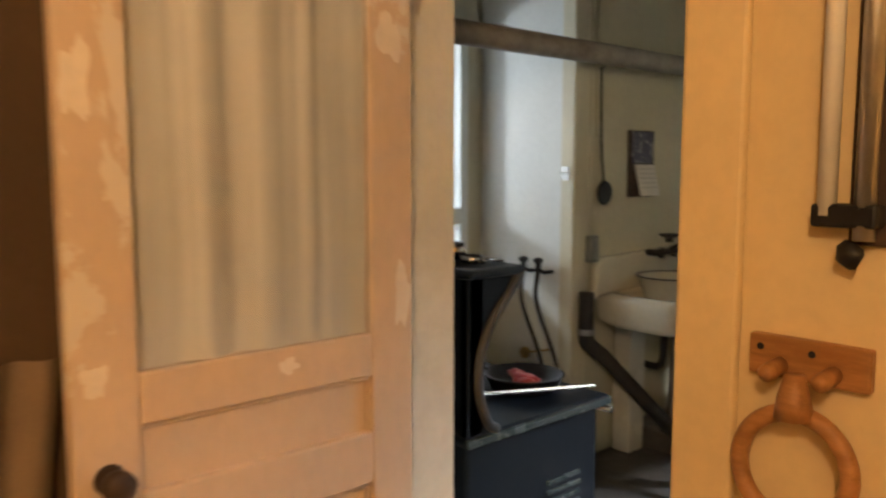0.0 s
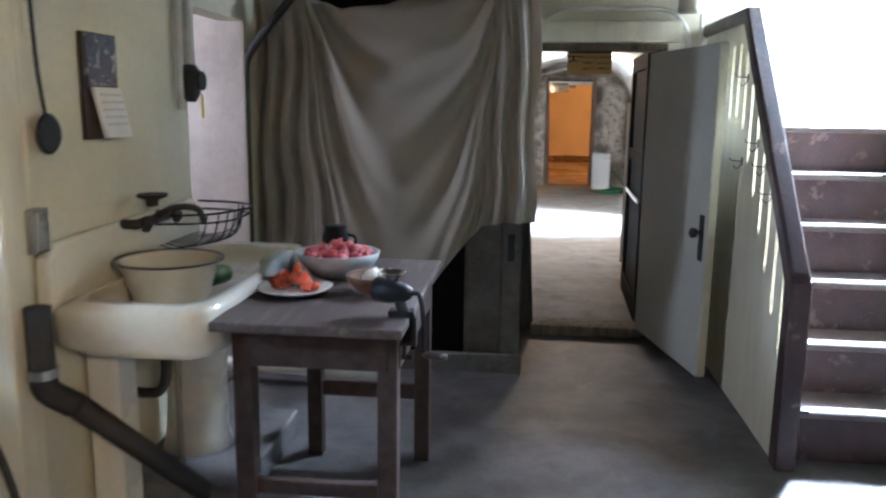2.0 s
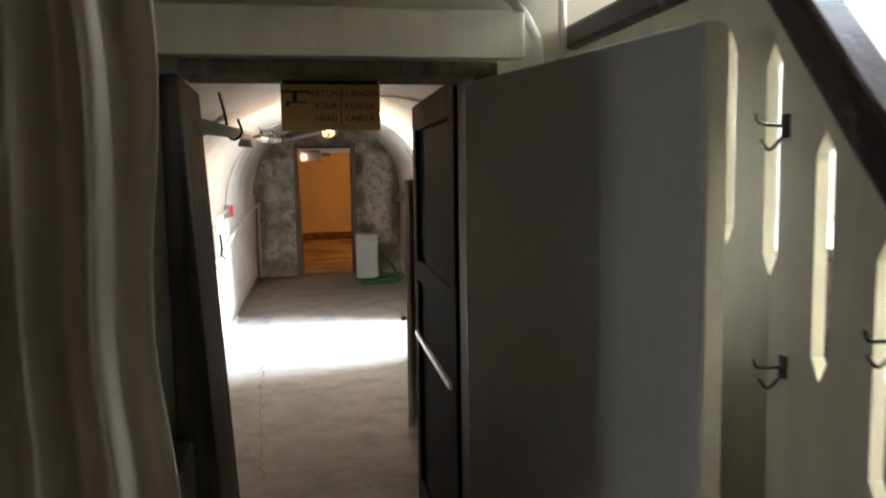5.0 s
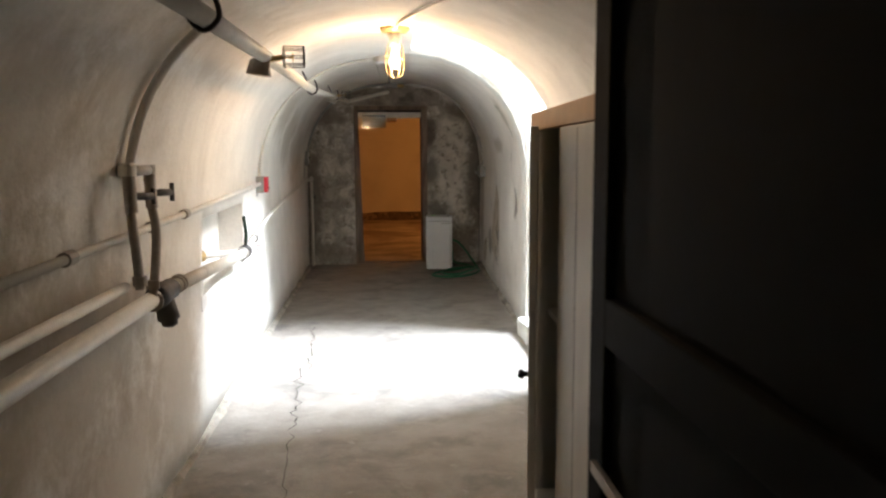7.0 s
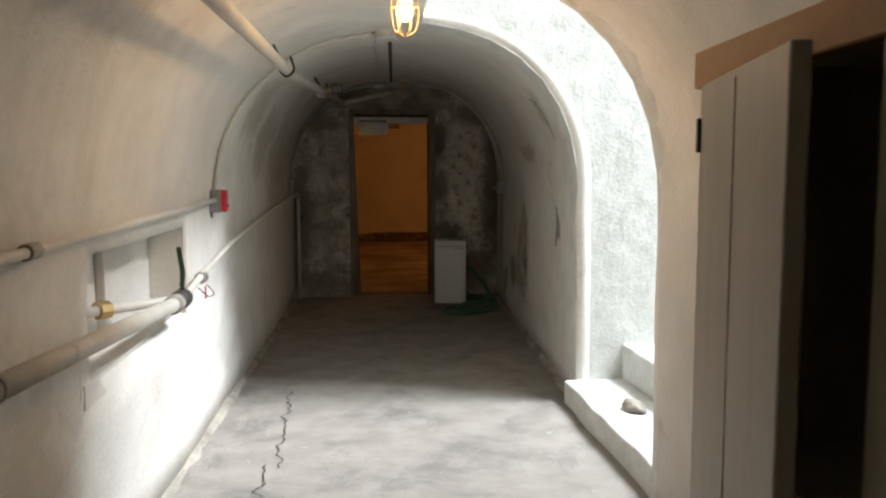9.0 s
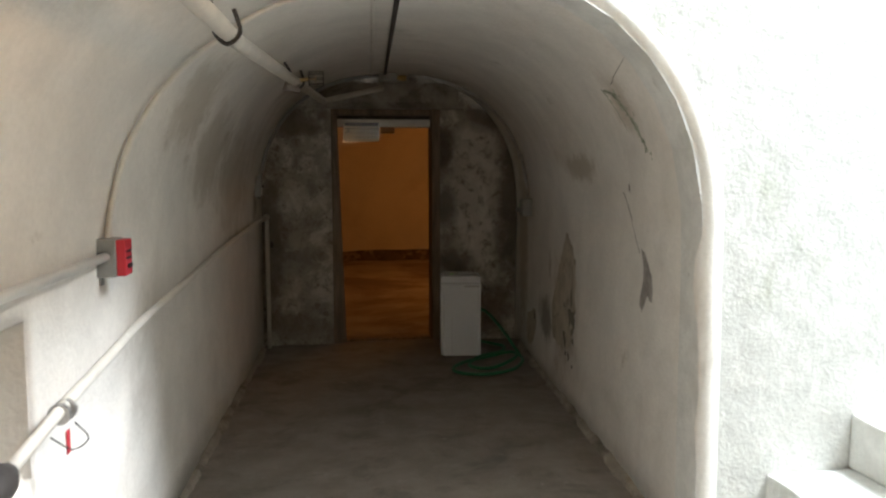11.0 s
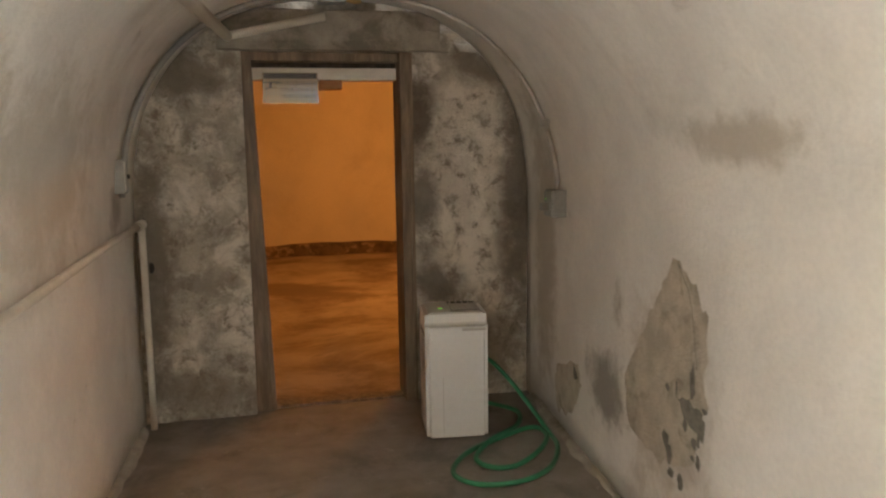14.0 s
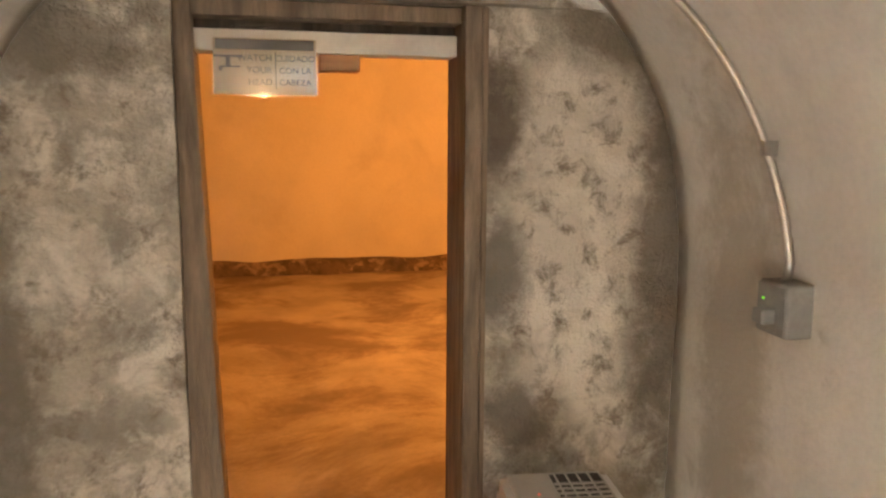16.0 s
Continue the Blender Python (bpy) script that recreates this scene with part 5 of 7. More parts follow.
def plate(at, r, mt, name, label):
    th = thing(name, at, label, "dish")
    part("dish", turned(at, [(0.01, 0.0), (r * 0.6, 0.0), (r * 0.95, 0.016), (r, 0.019), (r, 0.022), (r * 0.92, 0.021), (r * 0.58, 0.006), (0.01, 0.005)], 36), mt, th, smooth=True)
    return th


def bowl(at, r, h, mt, name, label):
    th = thing(name, at, label, "bowl")
    part("shell", turned(at, [(0.01, 0.0), (r * 0.5, 0.0), (r * 0.62, h * 0.12), (r * 0.93, h * 0.7), (r, h), (r * 0.97, h + 0.003), (r * 0.9, h * 0.75), (r * 0.55, h * 0.22), (0.01, h * 0.15)], 36), mt, th, smooth=True)
    return th


def heap(centre, r, n, size, mt, name, label, seed, lift=0.0):
    rnd = random.Random(seed)
    for k in range(n):
        a, q = rnd.uniform(0, 6.28), r * math.sqrt(rnd.random())
        layer = (1 - q / r) * lift * (0.5 + 0.5 * rnd.random())
        p = Vector(centre) + Vector((q * math.cos(a), q * math.sin(a), layer))
        s = size * rnd.uniform(0.75, 1.2)
        bm = lump((0, 0, 0), (s, s * rnd.uniform(0.6, 0.95), s * rnd.uniform(0.5, 0.85)), seed + k, 0.55, 2)
        bmesh.ops.transform(bm, matrix=Matrix.Translation(p) @ pose(0, 0, 0, rnd.uniform(0, 90), rnd.uniform(0, 90), rnd.uniform(0, 360)), verts=bm.verts)
        tagged(part(name, bm, mt, None, "", True), label, "food", name + "s heaped together")


plate((-0.30, -2.03, TZ), 0.115, plate_white, "plate", "white plate holding chopped orange-red tomato")
heap((-0.305, -2.025, TZ + 0.022), 0.065, 26, 0.021, tomato, "tomato_piece", "chopped orange-red tomato piece on a plate", 11, 0.062)
bowl((-0.225, -1.78, TZ), 0.142, 0.085, bowl_grey, "mixing_bowl", "large grey enamel bowl filled with pink-red pieces")
heap((-0.225, -1.78, TZ + 0.075), 0.108, 52, 0.020, pinkish, "radish_piece", "pink-red vegetable piece heaped in a bowl", 23, 0.045)
bowl((-0.06, -1.985, TZ), 0.09, 0.055, bowl_brown, "wooden_bowl", "brown wooden bowl holding pale bulbs")
heap((-0.06, -1.985, TZ + 0.05), 0.06, 13, 0.021, pale_bulb, "garlic_bulb", "pale garlic bulb in a brown bowl", 37, 0.012)
jar = thing("dark_jar", (-0.30, -1.51, TZ), "small dark pot with a spout behind the bowl", "pot")
part("body", turned((-0.30, -1.51, TZ), [(0.035, 0), (0.048, 0.01), (0.05, 0.09), (0.04, 0.12), (0.043, 0.13)], 20), iron, jar, smooth=True)
part("handle", pipe(smooth_path([(-0.255, -1.51, TZ + 0.10), (-0.225, -1.51, TZ + 0.085), (-0.235, -1.51, TZ + 0.04), (-0.253, -1.51, TZ + 0.03)]), 0.006, 6), iron, jar)
cl = tagged(part("dish_cloth", lump((-0.41, -1.86, TZ + 0.045), (0.05, 0.09, 0.045), 5, 0.5, 3), mat("blue_grey_cloth", (0.42, 0.48, 0.50), 0.9, 0.1, 9, 200, 0.3), None, "", True), "crumpled pale blue cloth at the table edge", "cloth")
gr = thing("meat_grinder", (0.06, -2.30, TZ), "black iron hand-cranked meat grinder clamped to the table", "meat grinder")
part("barrel", pipe([(-0.03, -2.27, TZ + 0.085), (0.02, -2.29, TZ + 0.085), (0.075, -2.31, TZ + 0.085), (0.095, -2.317, TZ + 0.085)], 0.03, 16, [0.045, 0.043, 0.032, 0.018]), iron, gr, smooth=True)
part("hopper", turned((0.03, -2.293, TZ + 0.10), [(0.02, 0.0), (0.022, 0.03), (0.042, 0.05), (0.044, 0.055), (0.038, 0.053), (0.016, 0.03)], 20), chrome, gr, "dull metal hopper", smooth=True)
part("stand", pipe([(0.045, -2.298, TZ + 0.075), (0.062, -2.303, TZ + 0.03), (0.075, -2.305, TZ + 0.003)], 0.02, 10), iron, gr)
part("clamp", prism([(0.02, TZ + 0.001), (0.115, TZ + 0.001), (0.115, TZ - 0.10), (0.055, TZ - 0.10), (0.055, TZ - 0.085), (0.098, TZ - 0.085), (0.098, TZ + 0.02), (0.02, TZ + 0.02)], "y", -2.325, -2.285), iron, gr, bevel=0.003)
part("clamp_screw", pipe([(0.072, -2.305, TZ - 0.145), (0.072, -2.305, TZ - 0.03)], 0.008, 8), iron, gr)
part("wing_nut", cube(0.045, 0.099, -2.309, -2.301, TZ - 0.155, TZ - 0.135), iron, gr, bevel=0.003)
cr = part("crank", pipe(smooth_path([(0.09, -2.315, TZ + 0.085), (0.125, -2.325, TZ + 0.08), (0.14, -2.335, TZ + 0.0), (0.145, -2.345, TZ - 0.12)]), 0.009, 8), iron, gr, smooth=True)
part("grip", pipe([(0.14, -2.345, TZ - 0.12), (0.16, -2.35, TZ - 0.12), (0.20, -2.36, TZ - 0.12), (0.225, -2.366, TZ - 0.12)], 0.013, 10, [0.008, 0.014, 0.015, 0.010]), dark_wood, cr, "dark wooden crank grip", smooth=True)

gr.scale = (0.8, 0.8, 0.8)
gr.location = (0.066, -2.25, TZ)

# ---- kitchen: stove ----
st = thing("gas_stove", (-0.45, -3.70, 0), "dark blue-black enamel stove with a raised back shelf", "stove")
VX0, VX1 = -0.95, -0.05
part("body", cube(VX0, VX1, -3.96, -3.44, 0.10, 0.675), stove_mat, st, bevel=0.01)
part("cooktop", cube(VX0 - 0.02, VX1 + 0.025, -3.985, -3.405, 0.675, 0.705), stove_mat, st, bevel=0.012)
part("top_trim", cube(VX1 + 0.012, VX1 + 0.03, -3.98, -3.41, 0.678, 0.700), stove_edge, st, "worn steel edge strip", bevel=0.004)
for x in (VX0 + 0.04, VX1 - 0.04):
    for y in (-3.92, -3.48):
        part("leg", pipe([(x, y, 0.0), (x, y, 0.10)], 0.02, 10, [0.016, 0.024]), stove_mat, st)
part("back_panel", cube(VX0, -0.02, -3.985, -3.93, 0.705, 1.10), stove_mat, st, bevel=0.006)
part("shelf", cube(VX0, -0.005, -3.99, -3.80, 1.095, 1.118), stove_mat, st, "speckled dark shelf", bevel=0.008)
br = prism([(-3.985, 1.095), (-3.82, 1.095), (-3.825, 1.07), (-3.895, 1.01), (-3.942, 0.93), (-3.955, 0.85), (-3.945, 0.78), (-3.915, 0.725), (-3.89, 0.705), (-3.985, 0.705)], "x", -0.05, -0.02)
part("bracket", br, stove_mat, st, bevel=0.004)
part("bracket_trim", pipe(smooth_path([(-0.018, -3.81, 1.10), (-0.018, -3.845, 1.055), (-0.018, -3.91, 0.985), (-0.018, -3.948, 0.90), (-0.018, -3.95, 0.81), (-0.018, -3.92, 0.735), (-0.018, -3.89, 0.714)], 5), 0.013, 8), mat("worn_black_trim", (0.06, 0.065, 0.075), 0.4, 0.3, 8, 60, 0.1), st, "worn scroll edge", smooth=True)
for k in range(5):
    part("louvre", cube(VX1 - 0.002, VX1 + 0.006, -3.66, -3.52, 0.38 + 0.028 * k, 0.392 + 0.028 * k, None), stove_edge, st)
part("rail", pipe([(VX1 + 0.0, -3.92, 0.80), (VX1 - 0.0, -3.46, 0.735)], 0.006, 8), chrome, st, "thin steel rod")
part("tap_bar", pipe([(VX0 + 0.1, -3.40, 0.655), (VX1 + 0.02, -3.40, 0.655)], 0.011, 8), chrome, st, smooth=True)
for x in (-0.80, -0.55, -0.30, -0.08):
    part("tap", turned((x, -3.39, 0.655), [(0.008, 0), (0.017, 0.01), (0.017, 0.03), (0.006, 0.036)], 12, pose(0, 0, 0, -90, 0, 0)), plate_white if x > -0.1 else iron, st, "white porcelain tap")
sp = thing("frying_pan", (-0.24, -3.55, 0.706), "black cast-iron frying pan holding red meat", "frying pan")
part("pan", turned((-0.24, -3.55, 0.708), [(0.01, 0.0), (0.098, 0.0), (0.118, 0.04), (0.123, 0.042), (0.114, 0.044), (0.094, 0.008), (0.01, 0.007)], 36), iron, sp, smooth=True)
part("handle", pipe(smooth_path([(-0.34, -3.60, 0.742), (-0.42, -3.64, 0.756), (-0.48, -3.67, 0.756)]), 0.012, 8), iron, sp, smooth=True)
for k, (dx, dy, s) in enumerate(((0.0, 0.0, 0.045), (-0.045, 0.02, 0.03), (0.04, -0.03, 0.028))):
    tagged(part("meat_piece", lump((-0.24 + dx, -3.55 + dy, 0.733), (s, s * 0.7, 0.017), 60 + k, 0.5, 3), meat_red, None, "", True), "piece of red meat in a black pan", "food", "meat in the pan")
for k, (x, y, r, h, mt) in enumerate(((-0.20, -3.87, 0.03, 0.045, chrome), (-0.11, -3.89, 0.03, 0.02, chrome), (-0.30, -3.90, 0.035, 0.05, iron))):
    c = thing("small_cup", (x, y, 1.118), ("shiny metal cup on the stove shelf", "shallow tin dish on the stove shelf", "dark iron cup on the stove shelf")[k], "cup")
    part("cup", turned((x, y, 1.119), [(r * 0.7, 0.0), (r, h * 0.3), (r, h), (r * 0.92, h), (r * 0.85, 0.01), (0.004, 0.008)], 18), mt, c, smooth=True)
    part("handle", pipe(smooth_path([(x + r, y, 1.119 + h * 0.8), (x + r * 1.5, y, 1.119 + h * 0.6), (x + r * 1.4, y, 1.119 + h * 0.25), (x + r * 0.95, y, 1.119 + h * 0.2)], 4), 0.003, 6), mt, c)
sps = thing("spoon", (-0.16, -3.83, 1.118), "shiny spoon lying on the stove shelf", "spoon")
part("stem", pipe([(-0.24, -3.84, 1.123), (-0.11, -3.82, 1.123)], 0.003, 6), chrome, sps)
part("bowl", lump((-0.09, -3.817, 1.123), (0.022, 0.014, 0.004), 3, 0.05, 2), chrome, sps)

# ---- hall ----
hd = thing("curtained_door", (0.02, -4.19, 0), "peeling pink-cream panelled door, open, with a curtained glass pane", "door")
HM = pose(0.028, -4.195, 0, 0, 0, -90.5)
W = 0.69
for b in ((0.0, 0.105, 0.01, 2.02), (W - 0.11, W, 0.01, 2.02), (0.105, W - 0.11, 0.93, 1.02), (0.105, W - 0.11, 1.90, 2.02), (0.105, W - 0.11, 0.01, 0.22), (0.105, W - 0.11, 0.70, 0.812)):
    part("stile", cube(b[0], b[1], -0.04, 0.0, b[2], b[3], HM), peel_paint, hd, bevel=0.005)
for z0, z1 in ((0.812, 0.93), (0.22, 0.70)):
    part("panel", cube(0.105, W - 0.11, -0.034, -0.019, z0, z1, HM), peel_paint, hd)
    part("moulding", cube(0.105, W - 0.11, -0.019, -0.010, z1 - 0.010, z1, HM), peel_paint, hd, bevel=0.003)
    part("moulding", cube(0.105, 0.116, -0.019, -0.010, z0, z1 - 0.010, HM), peel_paint, hd, bevel=0.003)
g = part("pane", cube(0.105, W - 0.11, -0.012, -0.009, 1.02, 1.90, HM), window_glass, hd)
g.visible_shadow = False
bm = bmesh.new()
nx = 90
g2 = []
for i in range(nx + 1):
    u = 0.108 + (W - 0.22) * i / nx
    col = []
    for j in range(13):
        z = 1.02 + 0.88 * j / 12
        w = u + 0.02 * noise.noise(Vector((u * 5, z * 0.9, 0)))
        d = -0.026 + 0.016 * noise.noise(Vector((w * 19, z * 0.35, 2))) + 0.004 * noise.noise(Vector((w * 42, z * 0.5, 7))) - 0.004 * math.exp(-((z - 1.10) / 0.03) ** 2)
        col.append(bm.verts.new(HM @ Vector((u, d, z))))
    g2.append(col)
for i in range(nx):
    for j in range(12):
        bm.faces.new((g2[i][j], g2[i + 1][j], g2[i + 1][j + 1], g2[i][j + 1]))
part("curtain", bm, lace, hd, "gathered off-white door curtain", smooth=True)
for k, (u, z, ru, rz) in enumerate(((0.030, 1.089, 0.022, 0.055), (0.055, 1.62, 0.03, 0.05), (W - 0.03, 1.50, 0.022, 0.07), (W - 0.04, 1.02, 0.02, 0.03), (0.30, 0.985, 0.018, 0.012))):
    rim = []
    for i in range(36):
        a = 2 * math.pi * i / 36
        q = 1 + 0.7 * noise.noise(Vector((math.cos(a) * 1.5, math.sin(a) * 1.5, k * 3.7))) + 0.25 * noise.noise(Vector((math.cos(a) * 5, math.sin(a) * 5, k * 2.1)))
        rim.append((u + ru * q * math.cos(a), z + rz * q * math.sin(a)))
    part("bare_patch", prism(rim, "y", 0.0002, 0.0009, HM), bare_primer, hd, "patch of pale primer where paint has flaked")
kb = HM @ Vector((W - 0.055, 0.0, 0.852))
part("knob", pipe([kb, kb + Vector((0.012, 0, 0)), kb + Vector((0.03, 0, 0)), kb + Vector((0.05, 0, 0)), kb + Vector((0.058, 0, 0))], 0.02, 14, [0.026, 0.012, 0.026, 0.027, 0.012]), dark_wood, hd, "dark round knob", smooth=True)
for z in (0.3, 1.75):
    part("hinge", cube(-0.012, 0.012, 0.0, 0.006, z - 0.045, z + 0.045, HM), brass, hd)
tr = thing("towel_ring", (0.87, -4.19, 0.95), "carved oak towel ring on a wooden wall plate", "towel ring")
part("plate", cube(0.785, 0.945, -4.205, -4.186, 1.075, 1.132), oak, tr, bevel=0.004)
for xx in (0.83, 0.90):
    part("peg", pipe([(xx, -4.200, 1.093), (xx, -4.245, 1.088), (xx, -4.250, 1.086)], 0.015, 12, [0.012, 0.012, 0.007]), oak, tr, smooth=True)
    part("screw", pipe([(xx - 0.028, -4.206, 1.115), (xx - 0.028, -4.2035, 1.115)], 0.005, 8), iron, tr)
rc = Vector((0.865, -4.232, 0.965))
ringpts = [rc + Vector((0.073 * math.sin(a), 0.006 * math.cos(a), 0.073 * math.cos(a))) for a in (2 * math.pi * k / 40 for k in range(41))]
part("ring", pipe(ringpts, 0.0125, 10), oak, tr, smooth=True)
part("neck", pipe([(0.865, -4.236, 1.092), (0.865, -4.236, 1.06), (0.865, -4.234, 1.035)], 0.014, 10, [0.014, 0.022, 0.026]), oak, tr, smooth=True)
bt = thing("barometer_tube", (0.93, -4.19, 1.25), "long pale wall tube in a dark metal holder", "tube")
part("backing", cube(0.905, 0.955, -4.197, -4.186, 1.262, 1.95), dark_wood, bt, bevel=0.004)
part("tube", pipe([(0.885, -4.215, 1.30), (0.885, -4.215, 1.95)], 0.012, 12), paper, bt, "pale glass tube", smooth=True)
part("rod", pipe([(0.93, -4.212, 1.27), (0.93, -4.212, 1.95)], 0.013, 12), steel, bt, smooth=True)
part("clasp", cube(0.868, 0.948, -4.225, -4.187, 1.285, 1.315), iron, bt, bevel=0.005)
part("foot", lump((0.915, -4.212, 1.252), (0.018, 0.013, 0.017), 8, 0.4, 2), iron, bt, smooth=True)
# made-up cloth in place of a slightly lighter strip by the hall wall
hc = thing("added_hall_cloth", (-0.5, -5.0, 0), "added brown cloth standing in for a lighter strip by the hall wall", "drape")
bm = bmesh.new()
gg = []
for i in range(40):
    y = -5.35 + 0.62 * i / 39
    gg.append([bm.verts.new((-0.60 + 0.02 * math.sin(i * 0.9) + 0.02, y - 0.10 * (1 - z / 0.95), z)) for z in (0.02, 0.35, 0.65, 0.93)])
for a, b in zip(gg, gg[1:]):
    for k in range(3):
        bm.faces.new((a[k], b[k], b[k + 1], a[k + 1]))
part("cloth", bm, mat("brown_cloth", (0.30, 0.22, 0.15), 0.9, 0.1, 6, 120, 0.2), hc, smooth=True)

# ---- passage: pipes and fittings ----


def on_vault(y, s, off=0.02):
    p = vault_point(y, s)
    c = Vector(((x_left(y) + x_right(y)) / 2, y, min(p.z, SPRING)))
    return p + (c - p).normalized() * off


def s_of_x(y, x):
    """The vault parameter on the left half at which the face reaches x."""
    best = min((abs(vault_point(y, 1 + k / 400).x - x), 1 + k / 400) for k in range(201))
    return best[1]


main = thing("main_water_pipe", (0.09, 2.7, 0.74), "thick white painted water pipe along the passage wall", "pipe")
part("run", pipe([(x_left(0.5) + 0.07, 0.52, 0.823), (0.045, 2.82, 0.822)], 0.027, 14), white_pipe, main, smooth=True)
part("run", pipe([(0.048, 3.02, 0.818), (0.085, 4.58, 0.742)], 0.027, 14), white_pipe, main, smooth=True)
part("coupling", pipe([(0.08, 4.50, 0.742), (0.08, 4.52, 0.742), (0.08, 4.58, 0.742), (0.08, 4.60, 0.742)], 0.04, 14, [0.030, 0.036, 0.036, 0.030]), grey_pipe, main)
part("check_valve", pipe([(0.046, 2.80, 0.821), (0.046, 2.83, 0.821), (0.046, 2.90, 0.82), (0.046, 2.92, 0.819), (0.047, 3.0, 0.818), (0.047, 3.04, 0.817)], 0.05, 16, [0.032, 0.042, 0.042, 0.034, 0.038, 0.030]), dark_pipe, main, "dark rusted check valve", smooth=True)
part("check_valve_bowl", pipe([(0.048, 2.91, 0.81), (0.062, 2.885, 0.76), (0.070, 2.872, 0.735), (0.071, 2.870, 0.728), (0.074, 2.865, 0.715), (0.075, 2.863, 0.708)], 0.04, 14, [0.030, 0.036, 0.038, 0.028, 0.026, 0.010]), dark_pipe, main, smooth=True)
for y in (2.76, 3.10, 3.14):
    part("ring", pipe([(0.047, y, 0.816), (0.047, y + 0.012, 0.816)], 0.034, 16), grey_pipe, main)
va = thing("ball_valve", (0.08, 4.66, 0.745), "brass ball valve with a dark green lever handle", "valve")
part("body", pipe([(0.08, 4.60, 0.742), (0.08, 4.63, 0.742), (0.08, 4.70, 0.743), (0.08, 4.74, 0.745)], 0.03, 12, [0.026, 0.038, 0.038, 0.024]), dark_pipe, va, smooth=True)
part("branch", pipe([(0.08, 4.665, 0.742), (-0.02, 4.50, 0.752), (-0.10, 4.36, 0.76), (-0.16, 4.26, 0.765)], 0.018, 10), white_pipe, va, smooth=True)
part("union", pipe([(-0.10, 4.36, 0.76), (-0.125, 4.32, 0.7625)], 0.032, 8), brass, va)
part("stem", pipe([(0.085, 4.665, 0.77), (0.085, 4.665, 0.80)], 0.008, 8), dark_pipe, va)
part("lever", pipe(smooth_path([(0.085, 4.665, 0.795), (0.09, 4.66, 0.85), (0.085, 4.64, 0.92), (0.085, 4.63, 0.945)]), 0.010, 8), mat("dark_green_lever", (0.03, 0.06, 0.04), 0.5), va, "dark green lever", smooth=True)
thin = thing("thin_water_pipe", (0.08, 6.5, 0.85), "thin white painted pipe along the passage wall", "pipe")
part("run", pipe([(0.08, 4.74, 0.745), (0.085, 5.05, 0.785), (x_left(5.7) + 0.045, 5.7, 0.852), (x_left(6.5) + 0.045, 6.5, 0.900), (x_left(7.3) + 0.045, 7.3, 0.945), (x_left(8.6) + 0.045, 8.6, 0.995), (x_left(9.1) + 0.05, 9.12, 1.005)], 0.015, 10), white_pipe, thin, smooth=True)
part("drop", pipe([(x_left(9.2) + 0.05, 9.20, 1.02), (x_left(9.2) + 0.05, 9.20, 0.0)], 0.016, 10), white_pipe, thin, smooth=True)
part("tee", pipe([(x_left(9.1) + 0.05, 9.10, 1.005), (x_left(9.2) + 0.05, 9.215, 1.008)], 0.024, 10), white_pipe, thin)
part("valve", turned((x_left(9.2) + 0.085, 9.19, 0.80), [(0.008, -0.012), (0.026, -0.006), (0.026, 0.006), (0.008, 0.012)], 12, pose(0, 0, 0, 0, 90, 0)), dark_pipe, thin, "small dark valve wheel")
for y in (5.02, 5.06):
    part("ring", pipe([(0.085, y, 0.775), (0.086, y + 0.012, 0.776)], 0.026, 14), steel, thin)
part("tag_wire", pipe(smooth_path([(0.09, 4.95, 0.745), (0.12, 5.0, 0.70), (0.13, 5.08, 0.70), (0.10, 5.08, 0.74)]), 0.002, 5), dark_pipe, thin)
part("red_tag", cube(0.108, 0.111, 4.99, 5.012, 0.69, 0.745), red_paint, thin, "small red tag")
up = conduit("wall_conduit", "white painted conduit leading to the alarm box", [(x_left(0.6) + 0.03, 0.56, 1.005), (x_left(3.6) + 0.03, 3.6, 1.055), (x_left(5.45) + 0.03, 5.47, 1.095)], 0.013, white_pipe, "conduit")
for y in (2.2, 2.95, 3.42):
    z = 1.005 + 0.0165 * (y - 0.56)
    part("coupling", pipe([(x_left(y) + 0.03, y, z), (x_left(y) + 0.03, y + 0.06, z + 0.001)], 0.020, 10), grey_pipe, up)
lowp = conduit("wall_pipe", "thinner white pipe low on the passage wall", [(x_left(0.6) + 0.04, 0.56, 0.90), (x_left(2.6) + 0.05, 2.60, 0.893)], 0.016, white_pipe)

# fork of two hoses with a tap
fk = thing("hose_manifold", (0.03, 2.8, 1.25), "grey pipe manifold with two hoses and a tap", "manifold")
X = 0.035
part("header", pipe([(X, 2.585, 1.247), (X, 2.86, 1.246)], 0.017, 12), grey_pipe, fk, smooth=True)
part("bracket", cube(X - 0.055, X - 0.014, 2.68, 2.78, 1.225, 1.27), white_pipe, fk, bevel=0.006)
for y in (2.60, 2.84):
    part("elbow", pipe(smooth_path([(X, y, 1.247), (X + 0.002, y, 1.21), (X + 0.005, y, 1.12)]), 0.019, 12), grey_pipe, fk, smooth=True)
    part("collar", pipe([(X, y, 1.262), (X, y, 1.232)], 0.025, 12), white_pipe, fk)
part("hose", pipe(smooth_path([(X, 2.60, 1.15), (X + 0.01, 2.592, 1.05), (X + 0.015, 2.60, 0.96), (X + 0.015, 2.61, 0.885)], 6), 0.0145, 12), grey_pipe, fk, smooth=True)
part("hose", pipe(smooth_path([(X, 2.84, 1.15), (X + 0.015, 2.835, 1.05), (X + 0.02, 2.795, 0.95), (X + 0.02, 2.76, 0.88), (X + 0.015, 2.745, 0.822)], 6), 0.0145, 12), grey_pipe, fk, smooth=True)
